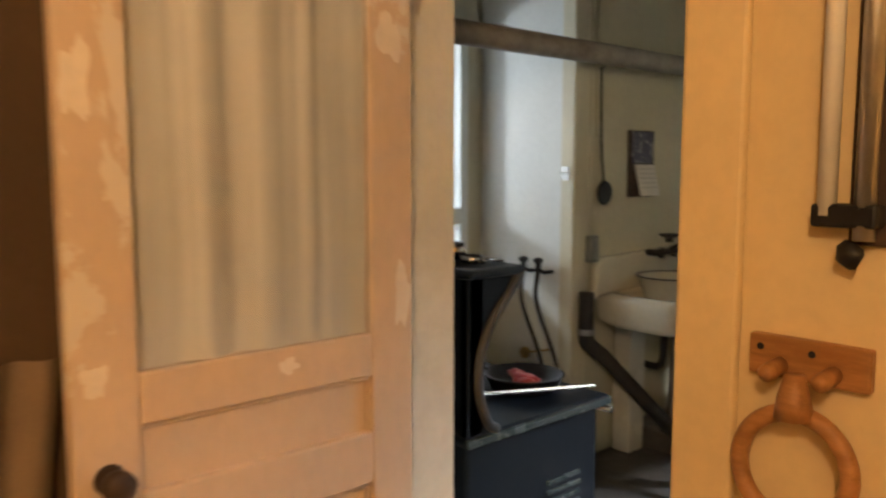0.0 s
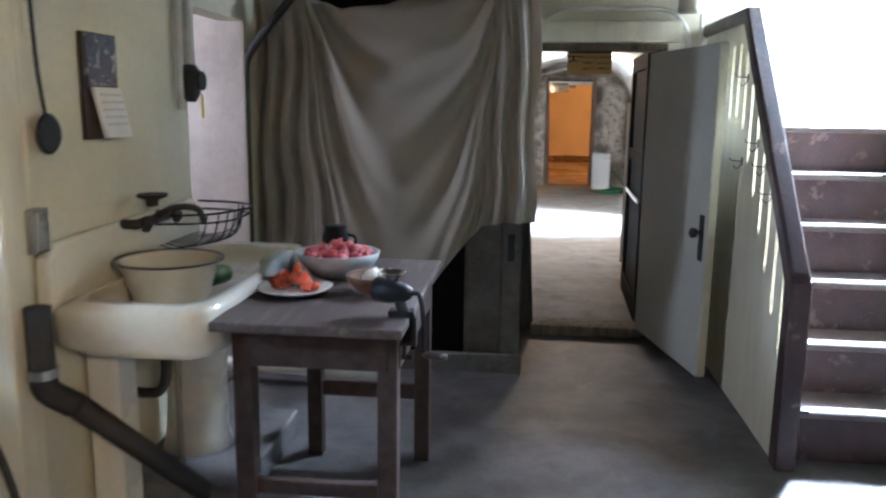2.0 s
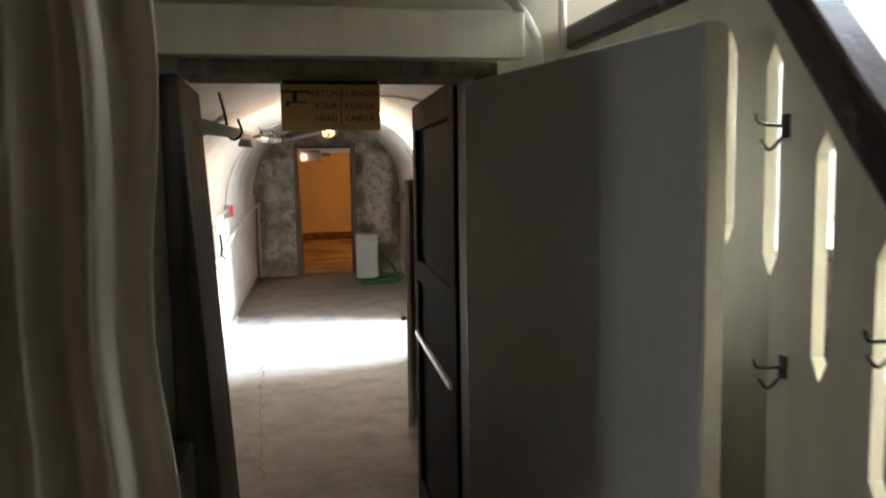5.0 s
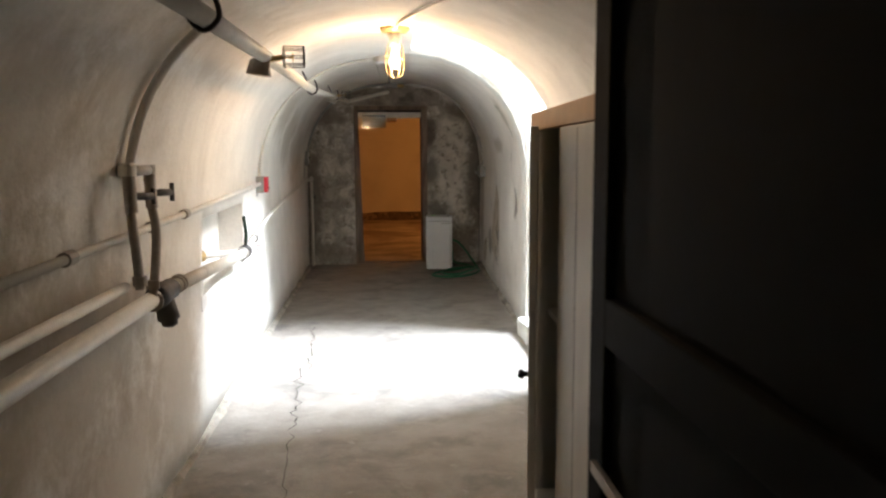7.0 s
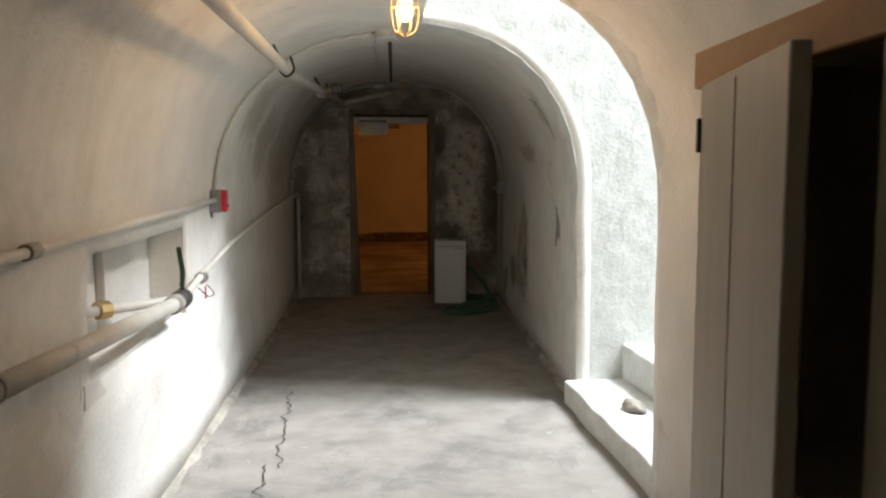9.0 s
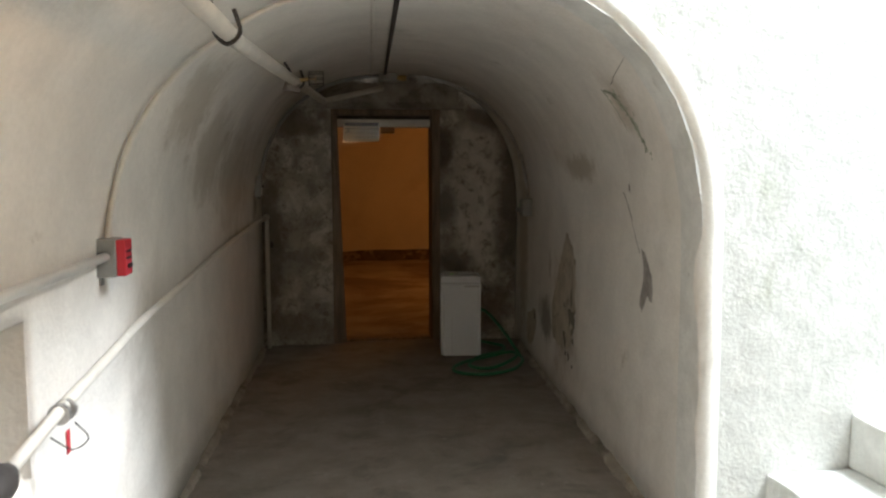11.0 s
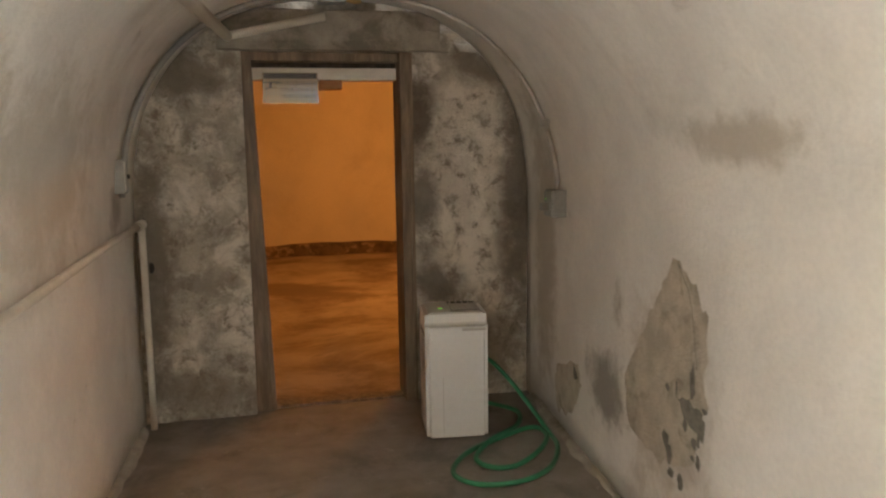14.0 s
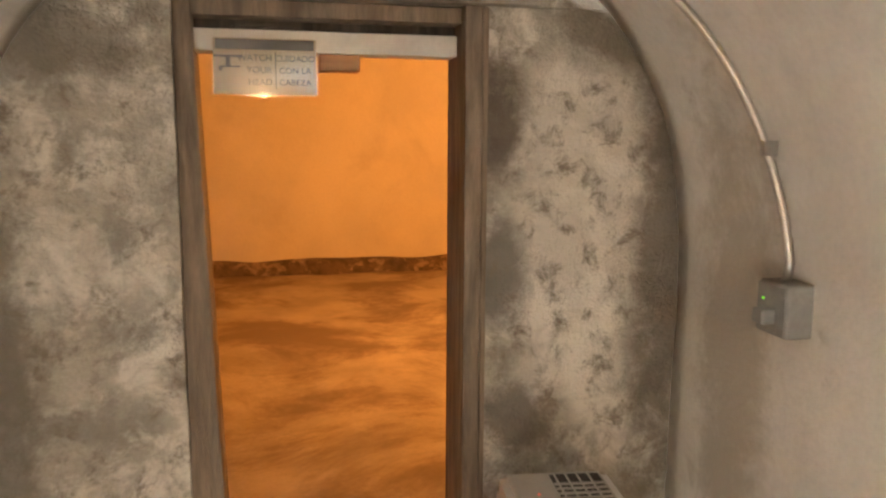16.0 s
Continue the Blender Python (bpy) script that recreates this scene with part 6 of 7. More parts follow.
for y, z in ((2.607, 0.91), (2.752, 0.875)):
    part("collar", pipe([(X + 0.017, y, z + 0.015), (X + 0.017, y, z - 0.015)], 0.022, 12), grey_pipe, fk)
tp = part("tap", pipe([(X, 2.84, 1.168), (X + 0.03, 2.89, 1.168), (X + 0.04, 2.95, 1.166)], 0.013, 10), dark_pipe, fk, "dark brass tap", smooth=True)
part("tap_handle", pipe([(X + 0.045, 2.96, 1.135), (X + 0.045, 2.96, 1.198)], 0.008, 8), dark_pipe, tp)
part("tap_stub", pipe([(X, 2.61, 1.170), (X + 0.03, 2.66, 1.168), (X + 0.04, 2.71, 1.166)], 0.012, 8), dark_pipe, tp)
part("tap_handle", pipe([(X + 0.042, 2.715, 1.14), (X + 0.042, 2.715, 1.19)], 0.007, 8), dark_pipe, tp)
part("riser", pipe([on_vault(2.745, 1.06 + (1.30 - 1.06) * k / 16, 0.024) for k in range(17)], 0.016, 12), white_pipe, fk, "grey riser curving up the vault", smooth=True)

# sprinkler line
LINE = [Vector((0.37, 0.60, 1.55)), Vector((0.41, 3.0, 1.635)), Vector((0.446, 5.5, 1.71)), Vector((0.65, 9.08, 1.87))]
sl = conduit("sprinkler_line", "white painted sprinkler pipe high along the vault", LINE, 0.024, white_pipe)
part("branch", pipe([LINE[3], Vector((1.10, 9.17, 1.98))], 0.020, 10), white_pipe, sl, smooth=True)


def hanger(y):
    i = 0 if y < 3 else (1 if y < 5.5 else 2)
    t = (y - LINE[i].y) / (LINE[i + 1].y - LINE[i].y)
    p = LINE[i].lerp(LINE[i + 1], t)
    top = on_vault(y, s_of_x(y, p.x - 0.06), 0.0)
    part("hanger", pipe(smooth_path([top, p + Vector((-0.03, 0, 0.05)), p + Vector((-0.033, 0, 0)), p + Vector((0, 0, -0.032)), p + Vector((0.035, 0, 0.0)), p + Vector((0.02, 0, 0.06))], 4), 0.006, 6), dark_pipe, sl)
    return p


for y in (1.95, 5.35, 7.2):
    hanger(y)


def sprinkler(p, name_label):
    s = thing("fire_sprinkler", p, name_label, "sprinkler", "caged sprinkler heads")
    x, y, z = p
    part("shield", pipe([(x - 0.04, y - 0.02, z - 0.055), (x - 0.035, y - 0.02, z - 0.02), (x - 0.01, y - 0.01, z + 0.01)], 0.03, 12, [0.045, 0.038, 0.014]), grey_pipe, s, smooth=True)
    part("stem", pipe([(x - 0.01, y, z), (x + 0.04, y, z + 0.008)], 0.010, 8), brass, s)
    part("deflector", pipe([(x + 0.075, y, z + 0.01), (x + 0.079, y, z + 0.01)], 0.016, 12), brass, s)
    part("frame_arm", pipe([(x + 0.04, y + 0.008, z + 0.008), (x + 0.06, y + 0.018, z + 0.01), (x + 0.078, y, z + 0.01)], 0.003, 5), brass, s)
    for q in (0.045, 0.115):
        ring = [Vector((x + q, y + 0.036 * math.cos(a), z + 0.01 + 0.036 * math.sin(a))) for a in (2 * math.pi * k / 20 for k in range(21))]
        part("cage_ring", pipe(ring, 0.0022, 5), red_paint if q > 1 else dark_pipe, s)
    for k in range(8):
        a = 2 * math.pi * k / 8
        o = Vector((0, 0.036 * math.cos(a), 0.01 + 0.036 * math.sin(a)))
        part("cage_wire", pipe([Vector((x + 0.045, y, z)) + o, Vector((x + 0.115, y, z)) + o], 0.0018, 5), dark_pipe, s)


sprinkler((0.43, 2.98, 1.622), "wire-caged sprinkler head on the white pipe")
sprinkler((0.56, 7.15, 1.79), "wire-caged sprinkler head on the white pipe")

# alarm box and its conduit over the crown
ab = thing("alarm_box", (0.07, 5.52, 1.08), "grey metal box with a red lettered front", "alarm box")
ax = x_left(5.55)
part("case", cube(ax - 0.01, ax + 0.055, 5.47, 5.555, 1.035, 1.145), box_grey, ab, bevel=0.004)
part("ear", cube(ax + 0.0, ax + 0.008, 5.488, 5.52, 1.01, 1.036), box_grey, ab)
part("front", cube(ax + 0.0551, ax + 0.080, 5.475, 5.552, 1.038, 1.142), red_paint, ab, "red front plate", bevel=0.003)
part("handle_bar", cube(ax + 0.0801, ax + 0.086, 5.495, 5.532, 1.06, 1.072), sign_black, ab)
part("print_bar", cube(ax + 0.0801, ax + 0.0815, 5.487, 5.54, 1.085, 1.092), sign_black, ab)
part("print_bar", cube(ax + 0.0801, ax + 0.0815, 5.487, 5.54, 1.105, 1.112), sign_black, ab)
conduit("arch_conduit", "thin conduit bent over the vault from the alarm box", [on_vault(5.515 + 0.34 * min(1, max(0, (s - 1) / 0.27)) ** 1.3, s, 0.020) for s in [0.98 + 0.48 * k / 30 for k in range(31)]], 0.009, white_pipe, "conduit")
cbx = thing("ceiling_box", (0.93, 5.83, 2.0), "white round junction box on the vault crown", "junction box")
part("box", turned((0.93, 5.83, crown(5.83) - 0.045), [(0.05, 0.0), (0.055, 0.006), (0.055, 0.035), (0.045, 0.05)], 20), white_pipe, cbx)
part("cover", turned((0.93, 5.83, crown(5.83) - 0.056), [(0.05, 0.0), (0.062, 0.004), (0.062, 0.012), (0.05, 0.012)], 20), white_plastic, cbx)
conduit("crown_conduit", "dark conduit running along the vault crown", [on_vault(5.88 + 0.31 * k, 1.491, 0.012) for k in range(11)], 0.011, dark_pipe, "conduit")
conduit("crown_conduit", "pale conduit running along the vault crown", [on_vault(5.88 + 0.31 * k, 1.467, 0.012) for k in range(11)], 0.009, white_pipe, "conduit")

# caged bulb
bl = thing("caged_bulb", (0.925, 4.20, 1.90), "lit bulb in a wire cage hanging from the vault crown", "lamp")
LX, LY, LZ = 0.925, 4.20, crown(4.2) - 0.012
part("plate", turned((LX, LY, LZ - 0.02), [(0.06, 0.0), (0.075, 0.012), (0.078, 0.03)], 24), brass, bl, "brown metal ceiling plate")
part("socket", turned((LX, LY, LZ - 0.10), [(0.02, 0.0), (0.026, 0.01), (0.032, 0.06), (0.036, 0.082)], 20), white_plastic, bl, smooth=True)
bulb = part("bulb", turned((LX, LY, LZ - 0.20), [(0.004, 0.0), (0.018, 0.004), (0.029, 0.022), (0.030, 0.042), (0.020, 0.075), (0.014, 0.10)], 20), bulb_glow, bl, "glowing warm glass bulb", smooth=True)
bulb.visible_shadow = False
for k in range(6):
    a = 2 * math.pi * k / 6
    d = Vector((math.cos(a), math.sin(a), 0))
    base = Vector((LX, LY, LZ))
    part("cage_wire", pipe(smooth_path([base + d * 0.03 + Vector((0, 0, -0.07)), base + d * 0.042 + Vector((0, 0, -0.11)), base + d * 0.046 + Vector((0, 0, -0.17)), base + d * 0.036 + Vector((0, 0, -0.225)), base + d * 0.006 + Vector((0, 0, -0.245))], 4), 0.0024, 5), brass, bl)
part("cage_ring", pipe([Vector((LX + 0.045 * math.cos(a), LY + 0.045 * math.sin(a), LZ - 0.15)) for a in (2 * math.pi * k / 20 for k in range(21))], 0.0022, 5), brass, bl)
conduit("lamp_cable", "white cable led over the vault to the caged bulb", smooth_path([(LX, LY - 0.02, LZ - 0.005), on_vault(3.9, 1.51, 0.014), on_vault(3.3, 1.55, 0.014), on_vault(2.6, 1.62, 0.014), on_vault(2.0, 1.70, 0.014), on_vault(1.2, 1.78, 0.014)], 5), 0.008, white_pipe, "cable")

# arch conduits near the end wall
CFY = 9.02
cf = thing("crown_fitting", (1.12, CFY, 2.02), "dull metal conduit fitting at the vault crown", "junction box")
part("body", cube(1.06, 1.19, CFY - 0.04, CFY + 0.04, 2.015, 2.075), box_grey, cf, bevel=0.006)
part("socket", pipe([(1.19, CFY, 2.04), (1.23, CFY - 0.01, 2.035), (1.26, CFY - 0.015, 2.035)], 0.02, 12, [0.016, 0.022, 0.018]), brass, cf)
conduit("arch_conduit", "galvanised conduit bent round the vault to the outlet", [on_vault(CFY - 0.33 * k / 34, 1.53 + 0.44 * k / 34, 0.016) for k in range(35)] + [Vector((x_right(8.69) - 0.025, 8.69, 1.15))], 0.011, steel, "conduit",
        clips=[on_vault(8.73, 1.89, 0.02)])
conduit("arch_conduit", "dull conduit bent round the vault to the switch", [on_vault(CFY - 0.08 * k / 34, 1.48 - 0.46 * k / 34, 0.024) for k in range(35)] + [Vector((x_left(8.94) + 0.024, 8.94, 1.32))], 0.014, box_grey, "conduit")
jr = thing("outlet_box", (2.08, 8.68, 1.13), "grey metal outlet box with a plug on the passage wall", "outlet")
rx = x_right(8.69)
part("case", cube(rx - 0.065, rx + 0.01, 8.625, 8.735, 1.025, 1.150), box_grey, jr, bevel=0.006)
part("cover", cube(rx - 0.070, rx - 0.065, 8.63, 8.73, 1.032, 1.143), box_grey, jr)
part("plug", cube(rx - 0.105, rx - 0.070, 8.66, 8.70, 1.055, 1.09), box_grey, jr, "grey plug", bevel=0.005)
part("pilot_lamp", cube(rx - 0.0715, rx - 0.0695, 8.705, 8.711, 1.105, 1.111), led_glow, jr, "tiny green pilot light")
jl = thing("switch_box", (0.16, 8.94, 1.25), "small grey metal switch box on the passage wall", "switch")
lx = x_left(8.94)
part("case", cube(lx - 0.01, lx + 0.045, 8.90, 8.985, 1.17, 1.32), box_grey, jl, bevel=0.005)
part("cover", cube(lx + 0.045, lx + 0.050, 8.905, 8.98, 1.18, 1.31), steel, jl)
part("toggle", cube(lx + 0.050, lx + 0.062, 8.935, 8.95, 1.235, 1.255), dark_plastic, jl)

# sign and brown block in the end doorway
caution_sign(0.936, 9.372, 1.585, 0.275, 0.15, sign_pale, False, True)
pc = thing("sign_sleeve", (0.936, 9.366, 1.58), "clear plastic sleeve over the caution sign", "sleeve")
sv = part("sleeve", prism([(0.792, 1.578), (1.080, 1.578), (1.080, 1.735), (1.05, 1.758), (0.98, 1.772), (0.89, 1.772), (0.82, 1.758), (0.792, 1.735)], "y", 9.364, 9.366), clear_plastic, pc)
sv.visible_shadow = False
tagged(part("hanging_block", cube(1.085, 1.20, 9.41, 9.49, 1.655, 1.702), oak, None, "", False, 0.003), "small brown wooden block under the door head", "block")

# ---- passage: cupboard ----
CM = pose(1.262, 1.80, 0, 0, 0, -4.0)
cb = thing("passage_cupboard", (1.45, 2.35, 0), "grey-white wooden cupboard with one door ajar", "cupboard")
D = 0.40
part("side", cube(0.02, D, 0.0, 0.03, 0.0, 1.42, CM), cupboard_paint, cb)
part("side", cube(0.02, D, 1.06, 1.09, 0.0, 1.42, CM), cupboard_paint, cb)
# post blackened and widened to block the pale passage wall beside it
part("post", cube(-0.004, 0.045, -0.09, 0.055, 0.0, 1.44, CM), black_paint_and_shade, cb, "black corner post widened to hide the pale wall strip", bevel=0.004)
part("top", cube(0.0, D, 0.055, 1.09, 1.405, 1.43, CM), cream_wood, cb)
part("top_rail", cube(-0.003, 0.022, 0.056, 1.09, 1.37, 1.432, CM), mat("bare_pine", (0.55, 0.33, 0.18), 0.6, 0.1, 5, 50, 0.1), cb, "bare pinkish wood top rail", bevel=0.004)
part("back", cube(D - 0.02, D, 0.03, 1.06, 0.0, 1.405, CM), cupboard_paint, cb)
part("bottom", cube(0.02, D - 0.02, 0.03, 1.06, 0.03, 0.06, CM), cupboard_paint, cb)
part("shelf", cube(0.06, D - 0.02, 0.03, 1.06, 0.72, 0.74, CM), cupboard_paint, cb)
nd = part("door", cube(-0.004, 0.018, 0.06, 0.545, 0.03, 1.368, CM), cupboard_paint, cb, "closed plank door", bevel=0.003)
for k in range(2, 3):
    part("plank_joint", cube(-0.0052, -0.0035, 0.06 + 0.121 * k - 0.0006, 0.06 + 0.121 * k + 0.0006, 0.035, 1.36, CM), crack_mat, nd)
for z in (0.22, 1.285):
    part("hinge", cube(-0.008, -0.003, 0.058, 0.074, z - 0.026, z + 0.026, CM), iron, nd, "dark butterfly hinge")
AM = CM @ pose(0.0, 1.045, 0, 0, 0, 0) @ pose(0, 0, 0, 0, 0, -9.5)
ajar = part("door", cube(-0.006, 0.018, -0.47, 0.0, 0.03, 1.372, AM), cupboard_paint, cb, "plank door standing ajar", bevel=0.003)
for k in range(2, 3):
    part("plank_joint", cube(-0.0072, -0.0055, -0.118 * k - 0.0006, -0.118 * k + 0.0006, 0.035, 1.36, AM), crack_mat, ajar)
for z in (0.35, 1.29):
    part("hinge", cube(-0.011, -0.005, -0.010, 0.008, z - 0.028, z + 0.028, AM), iron, ajar, "dark butterfly hinge")
kp = AM @ Vector((-0.006, -0.445, 0.63))
kd = AM.to_3x3() @ Vector((-1, 0, 0))
part("knob", pipe([kp, kp + kd * 0.012, kp + kd * 0.016, kp + kd * 0.03], 0.01, 12, [0.008, 0.008, 0.016, 0.010]), iron, ajar, "small dark knob", smooth=True)

# ---- passage: dehumidifier and hose ----
HMX = pose(1.472, 8.70, 0, 0, 0, -6.5)
dh = thing("dehumidifier", (1.62, 8.85, 0), "white plastic dehumidifier with a grey control top", "dehumidifier")
HW, HD, HH = 0.29, 0.34, 0.585
bm = cube(0, HW, 0, HD, 0.012, HH)
bmesh.ops.bevel(bm, geom=[e for e in bm.edges if all(v.co.z > 0.3 for v in e.verts) and abs(e.verts[0].co.x - e.verts[1].co.x) > 0.1], offset=0.05, segments=7, affect="EDGES")
bmesh.ops.bevel(bm, geom=[e for e in bm.edges if abs(e.verts[0].co.z - e.verts[1].co.z) > 0.3], offset=0.022, segments=3, affect="EDGES")
bmesh.ops.transform(bm, matrix=HMX, verts=bm.verts)
part("housing", bm, white_plastic, dh)
part("control_top", cube(0.02, HW - 0.02, 0.05, HD - 0.04, HH - 0.004, HH + 0.010, HMX), grey_plastic, dh, "glossy grey control top", bevel=0.006)
gl = part("grille", cube(0.13, HW - 0.03, 0.08, HD - 0.06, HH + 0.010, HH + 0.012, HMX), dark_plastic, dh, "dark air grille")
for i in range(6):
    part("slat", cube(0.13, HW - 0.03, 0.085 + 0.026 * i, 0.093 + 0.026 * i, HH + 0.012, HH + 0.016, HMX), grey_plastic, gl)
for i in range(4):
    part("slat", cube(0.14 + 0.03 * i, 0.144 + 0.03 * i, 0.08, HD - 0.06, HH + 0.012, HH + 0.0165, HMX), grey_plastic, gl)
part("display", cube(0.072, 0.094, 0.13, 0.142, HH + 0.010, HH + 0.0118, HMX), led_glow, dh, "small green lit display")
part("pilot_lamp", cube(0.076, 0.082, 0.17, 0.176, HH + 0.010, HH + 0.0118, HMX), led_red, dh)
part("tank_seam", cube(0.078, 0.080, -0.001, 0.004, 0.03, 0.30, HMX), grey_plastic, dh)
part("grip_slot", cube(0.17, HW - 0.012, -0.0015, 0.004, 0.515, 0.527, HMX), grey_plastic, dh)
part("side_grille", cube(-0.0015, 0.004, 0.05, 0.24, 0.30, 0.50, HMX), dark_plastic, dh, "dark side air intake")
for i in range(7):
    part("side_slat", cube(-0.004, 0.0, 0.05, 0.24, 0.315 + 0.026 * i, 0.323 + 0.026 * i, HMX), white_plastic, dh)
for x in (0.03, HW - 0.03):
    for y in (0.04, HD - 0.04):
        part("castor", turned(HMX @ Vector((x, y, 0)), [(0.012, 0.0), (0.015, 0.006), (0.012, 0.013)], 10), dark_plastic, dh)
hs = [(1.80, 9.00, 0.30), (1.87, 8.98, 0.27), (1.96, 8.86, 0.16), (2.04, 8.66, 0.02), (2.02, 8.46, 0.012), (1.90, 8.24, 0.012), (1.72, 8.14, 0.012), (1.56, 8.17, 0.012), (1.50, 8.30, 0.012), (1.60, 8.48, 0.012), (1.80, 8.62, 0.014), (1.97, 8.66, 0.034),
      (2.0, 8.55, 0.036), (1.92, 8.40, 0.034), (1.78, 8.30, 0.014), (1.67, 8.31, 0.012), (1.63, 8.42, 0.014), (1.74, 8.56, 0.034), (1.92, 8.74, 0.02), (1.99, 8.95, 0.012), (1.90, 9.10, 0.012), (1.82, 9.06, 0.05), (1.80, 9.0, 0.18)]
tagged(part("garden_hose", pipe(smooth_path(hs, 7), 0.0115, 8), hose_green, None, "", True), "green garden hose coiled on the floor beside the dehumidifier", "hose")
tagged(part("loose_stone", lump((2.02, 4.98, 0.15), (0.05, 0.075, 0.028), 4, 0.5, 3), rock_mat, None, "", True), "loose grey stone lying on the lowest step", "stone")
tagged(part("floor_drain_cap", pipe([(1.885, 5.56, 0.03), (1.86, 5.565, 0.03)], 0.022, 12), dark_pipe), "small dark pipe end at the wall foot", "pipe")

# ---- wear: cracks and bare patches ----


def wander(a, b, n, amp, seed):
    a, b = Vector(a), Vector(b)
    d = (b - a).normalized()
    out = []
    for k in range(n + 1):
        p = a.lerp(b, k / n)
        out.append(p + Vector((amp * noise.noise(Vector((k * 0.45, seed, 0))), 0, 0)) if abs(d.y) > 0.5 else p + Vector((0, amp * noise.noise(Vector((k * 0.45, seed, 0))), 0)))
    return out


def floor_crack(a, b, n, amp, seed, w):
    pts = wander(a, b, n, amp, seed)
    ws = [w * (0.35 + 0.9 * abs(noise.noise(Vector((k * 0.6, seed + 5, 0))))) for k in range(n + 1)]
    for p in pts:
        p.z = 0.0045
    setting("trim_floor_crack", ribbon(pts, ws, (0, 0, 1), 0.002), crack_mat, "dark jagged crack in the concrete floor", "trim")


floor_crack((0.38, 5.95, 0), (0.415, 4.78, 0), 30, 0.06, 3, 0.013)
floor_crack((0.365, 4.83, 0), (0.40, 3.75, 0), 30, 0.05, 8, 0.012)
floor_crack((0.39, 3.70, 0), (0.46, 1.90, 0), 40, 0.05, 12, 0.006)


def wall_blob(y, z, ry, rz, seed, mt, label, lean=0.0, lift=0.004, n=40, jag=0.45, left=False):
    """An uneven patch lying on the passage wall."""
    bm = bmesh.new()
    ring = []

    def face(py, pz):
        if pz <= SPRING:
            p = vault_point(py, pz / SPRING if left else 3 - pz / SPRING)
        else:
            k = min(range(200), key=lambda q: abs(vault_point(py, (1 + q / 400) if left else (2 - q / 400)).z - pz))
            p = vault_point(py, (1 + k / 400) if left else (2 - k / 400))
        nn = noise.noise(p * 1.3) * 0.012 + noise.noise(p * 5.0) * 0.004
        out = Vector((p.x - 0.95, 0, max(0, p.z - SPRING))).normalized()
        return p + out * (nn - lift)

    for k in range(n):
        a = 2 * math.pi * k / n
        q = 1 + jag * noise.noise(Vector((math.cos(a) * 1.6, math.sin(a) * 1.6, seed))) + 0.5 * jag * noise.noise(Vector((math.cos(a) * 5, math.sin(a) * 5, seed + 3)))
        ring.append((y + ry * q * math.cos(a) + lean * rz * q * math.sin(a), z + rz * q * math.sin(a)))
    mid = [(y + 0.5 * (a - y), z + 0.5 * (b - z)) for a, b in ring]
    A = [bm.verts.new(face(*p)) for p in ring]
    B = [bm.verts.new(face(*p)) for p in mid]
    C = bm.verts.new(face(y, z))
    for k in range(n):
        bm.faces.new((A[k], A[(k + 1) % n], B[(k + 1) % n], B[k]))
        bm.faces.new((B[k], B[(k + 1) % n], C))
    setting("trim_wall_patch", bm, mt, label, "trim")


PATCH = "crumbling patch of bare plaster on the passage wall"


def wall_flake(outline, mt, label, seed, jag=0.012, lift=0.004):
    """A ragged flake with the given corners (y, z) on the right-hand wall."""
    edge = []
    for (ya, za), (yb, zb) in zip(outline, outline[1:] + outline[:1]):
        for k in range(6):
            t = k / 6
            p = Vector((ya + (yb - ya) * t, za + (zb - za) * t, seed))
            edge.append((p.x + jag * noise.noise(p * 23), p.y + jag * noise.noise(p * 29 + Vector((5, 0, 0)))))
    yc, zc = sum(p[0] for p in edge) / len(edge), sum(p[1] for p in edge) / len(edge)

    def face(py, pz):
        p = vault_point(py, 3 - min(pz, SPRING) / SPRING)
        nn = noise.noise(p * 1.3) * 0.012 + noise.noise(p * 5.0) * 0.004
        return p + Vector((p.x - 0.95, 0, 0)).normalized() * (nn - lift)

    bm = bmesh.new()
    rings = [[bm.verts.new(face(yc + (y - yc) * q, zc + (z - zc) * q)) for y, z in edge] for q in (1, 0.75, 0.5, 0.25)]
    n = len(edge)
    for a, b in zip(rings, rings[1:]):
        for k in range(n):
            bm.faces.new((a[k], a[(k + 1) % n], b[(k + 1) % n], b[k]))
    bm.faces.new(rings[-1])
    setting("trim_wall_patch", bm, mt, label, "trim")


wall_flake([(6.15, 1.03), (6.09, 0.99), (6.03, 0.92), (6.035, 0.82), (6.09, 0.845), (6.15, 0.77), (6.18, 0.80), (6.15, 0.89), (6.12, 0.95)], grey_patch, "grey flake of bare render on the passage wall", 7)
wall_flake([(7.50, 1.0), (7.36, 0.92), (7.29, 0.85), (7.28, 0.58), (7.36, 0.36), (7.60, 0.28), (7.86, 0.33), (7.90, 0.50), (7.76, 0.68), (7.62, 0.86)], patch_mat, PATCH, 3, 0.03)
wall_flake([(7.47, 0.56), (7.38, 0.57), (7.28, 0.53), (7.29, 0.47), (7.40, 0.50)], mould_mat, PATCH, 5, 0.02, 0.007)
wall_flake([(7.36, 0.70), (7.34, 0.60), (7.375, 0.58), (7.385, 0.66)], mould_mat, PATCH, 6, 0.015, 0.007)
wall_flake([(7.55, 0.42), (7.49, 0.33), (7.51, 0.31), (7.57, 0.39)], mould_mat, PATCH, 8, 0.01, 0.007)
wall_flake([(8.76, 0.30), (8.45, 0.40), (8.38, 0.30), (8.52, 0.12), (8.75, 0.08)], patch_mat, PATCH, 9, 0.035)
wall_flake([(8.50, 0.38), (8.43, 0.33), (8.48, 0.30)], mould_mat, PATCH, 10, 0.012, 0.007)
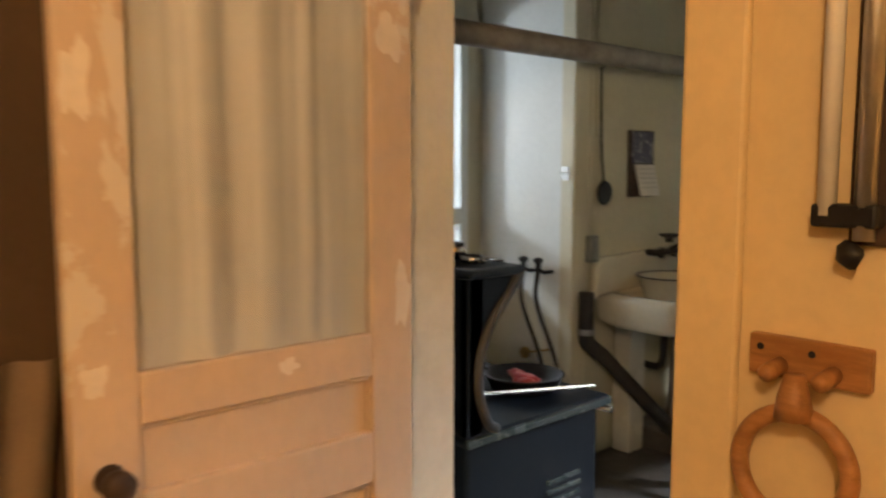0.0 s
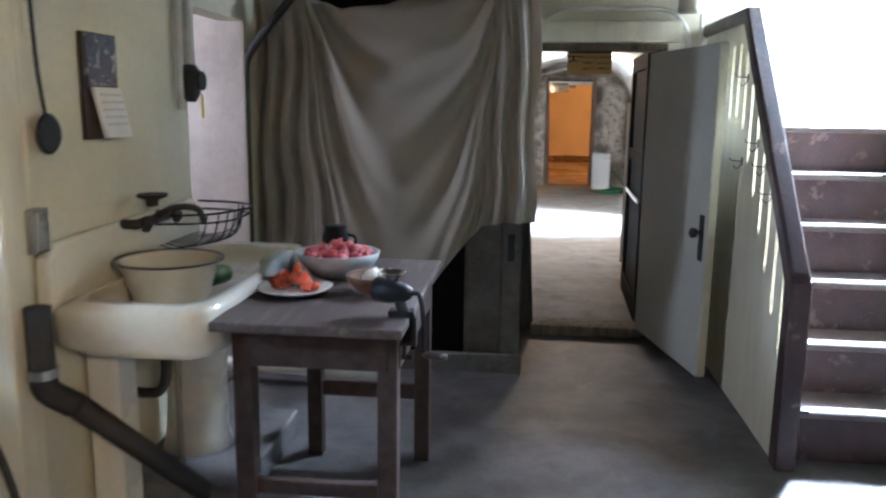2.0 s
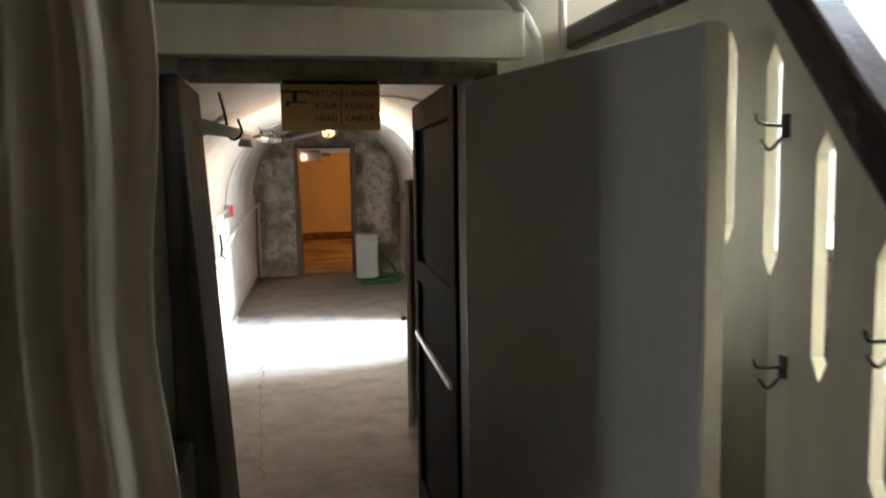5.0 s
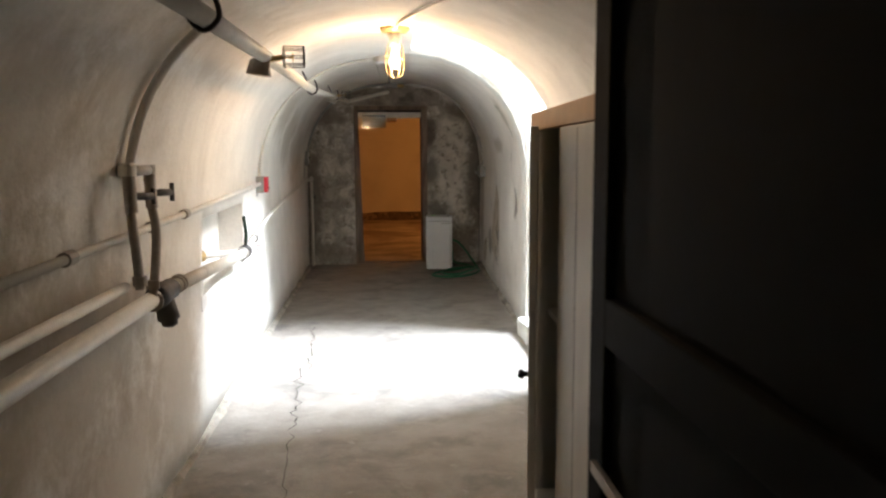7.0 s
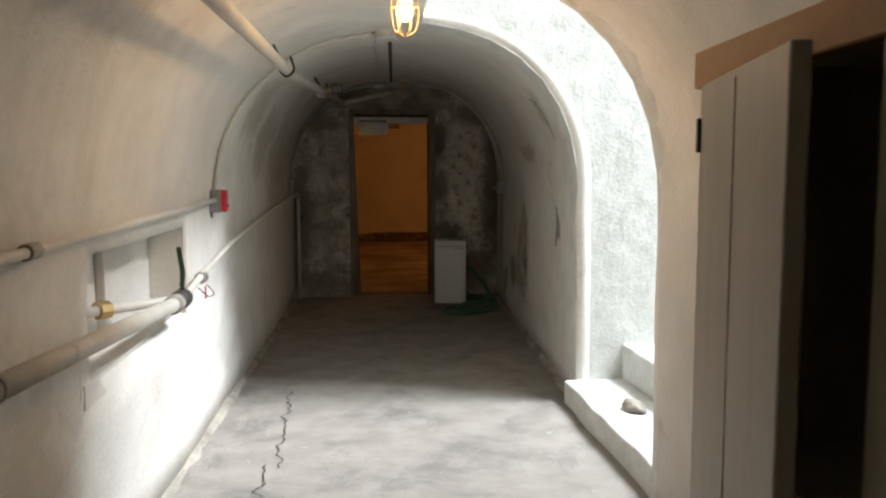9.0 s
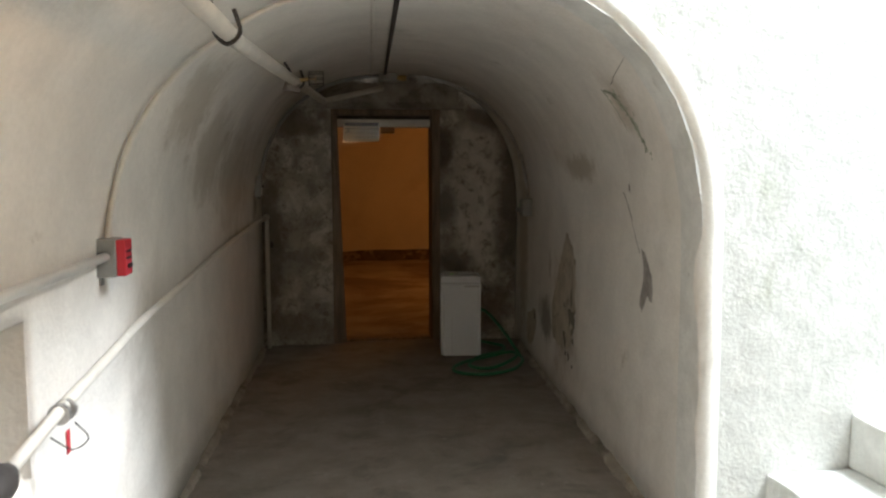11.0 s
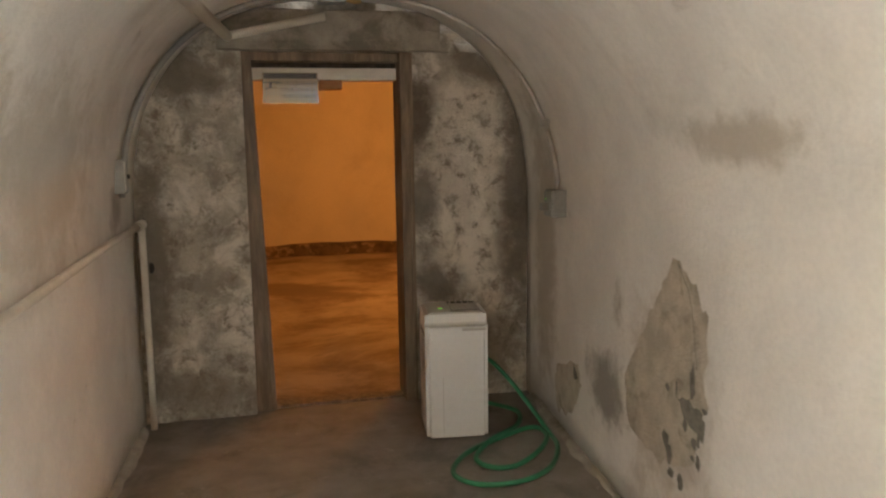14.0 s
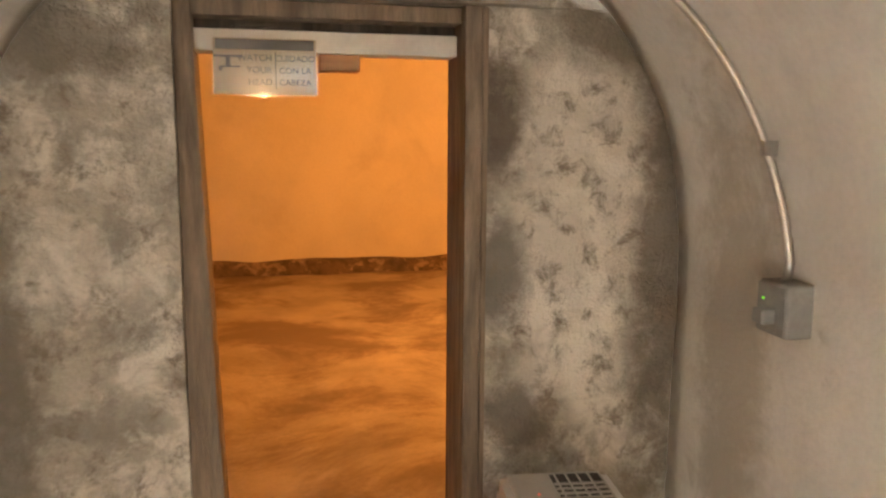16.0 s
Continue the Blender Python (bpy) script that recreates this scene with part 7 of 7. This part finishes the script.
for k in range(44):
    random.seed(300 + k)
    t = random.random()
    wall_blob(6.10 - 0.11 * t + random.gauss(0, 0.018), 1.64 - 0.24 * t + random.gauss(0, 0.018), random.uniform(0.003, 0.010), random.uniform(0.004, 0.013), 70 + k, green_mat, "greenish moss spot on the passage plaster", random.uniform(-0.6, 0.6), 0.005, 14, 1.0)
wall_blob(6.30, 1.27, 0.010, 0.02, 21, mould_mat, PATCH)
for k in range(16):
    random.seed(100 + k)
    wall_blob(7.40 + random.uniform(-0.12, 0.14), random.uniform(0.2, 0.62), random.uniform(0.006, 0.02), random.uniform(0.008, 0.03), 40 + k, mould_mat, PATCH, lift=0.006, n=14)


def wall_crack(points, w, mt, label, seed):
    P = []
    for (y0, z0), (y1, z1) in zip(points, points[1:]):
        for k in range(8):
            t = k / 8
            y = y0 + (y1 - y0) * t + 0.012 * noise.noise(Vector((seed, k * 0.9 + z0 * 7, 0)))
            z = z0 + (z1 - z0) * t
            if z <= SPRING:
                p = vault_point(y, 3 - z / SPRING)
            else:
                q = min(range(300), key=lambda j: abs(vault_point(y, 2 - j / 600).z - z))
                p = vault_point(y, 2 - q / 600)
            nn = noise.noise(p * 1.3) * 0.012 + noise.noise(p * 5.0) * 0.004
            out = Vector((p.x - 0.95, 0, max(0, p.z - SPRING))).normalized()
            P.append(p + out * (nn - 0.004))
    ws = [w * (0.3 + 1.1 * abs(noise.noise(Vector((k * 0.5, seed, 2))))) for k in range(len(P))]
    setting("trim_wall_crack", ribbon(P, ws, (-1, 0, -0.15), 0.001), mt, label, "trim")


CR = "thin crack in the passage plaster"
wall_crack([(6.39, 1.25), (6.33, 1.19), (6.27, 1.12)], 0.026, grey_patch, CR, 2)
wall_crack([(6.27, 1.12), (6.22, 1.06), (6.17, 1.00)], 0.014, grey_patch, CR, 3)
wall_crack([(6.20, 1.66), (6.12, 1.64), (6.06, 1.55), (6.03, 1.46), (5.98, 1.40)], 0.022, green_mat, "greenish mossy crack in the passage plaster", 5)
wall_crack([(6.22, 1.67), (6.17, 1.58), (6.15, 1.48)], 0.009, green_mat, "greenish mossy crack in the passage plaster", 6)
wall_crack([(7.48, 0.98), (7.40, 0.90), (7.36, 0.78), (7.34, 0.66)], 0.010, mould_mat, CR, 9)
wall_crack([(5.75, 1.72), (5.9, 1.70), (6.1, 1.66)], 0.006, mould_mat, CR, 11)
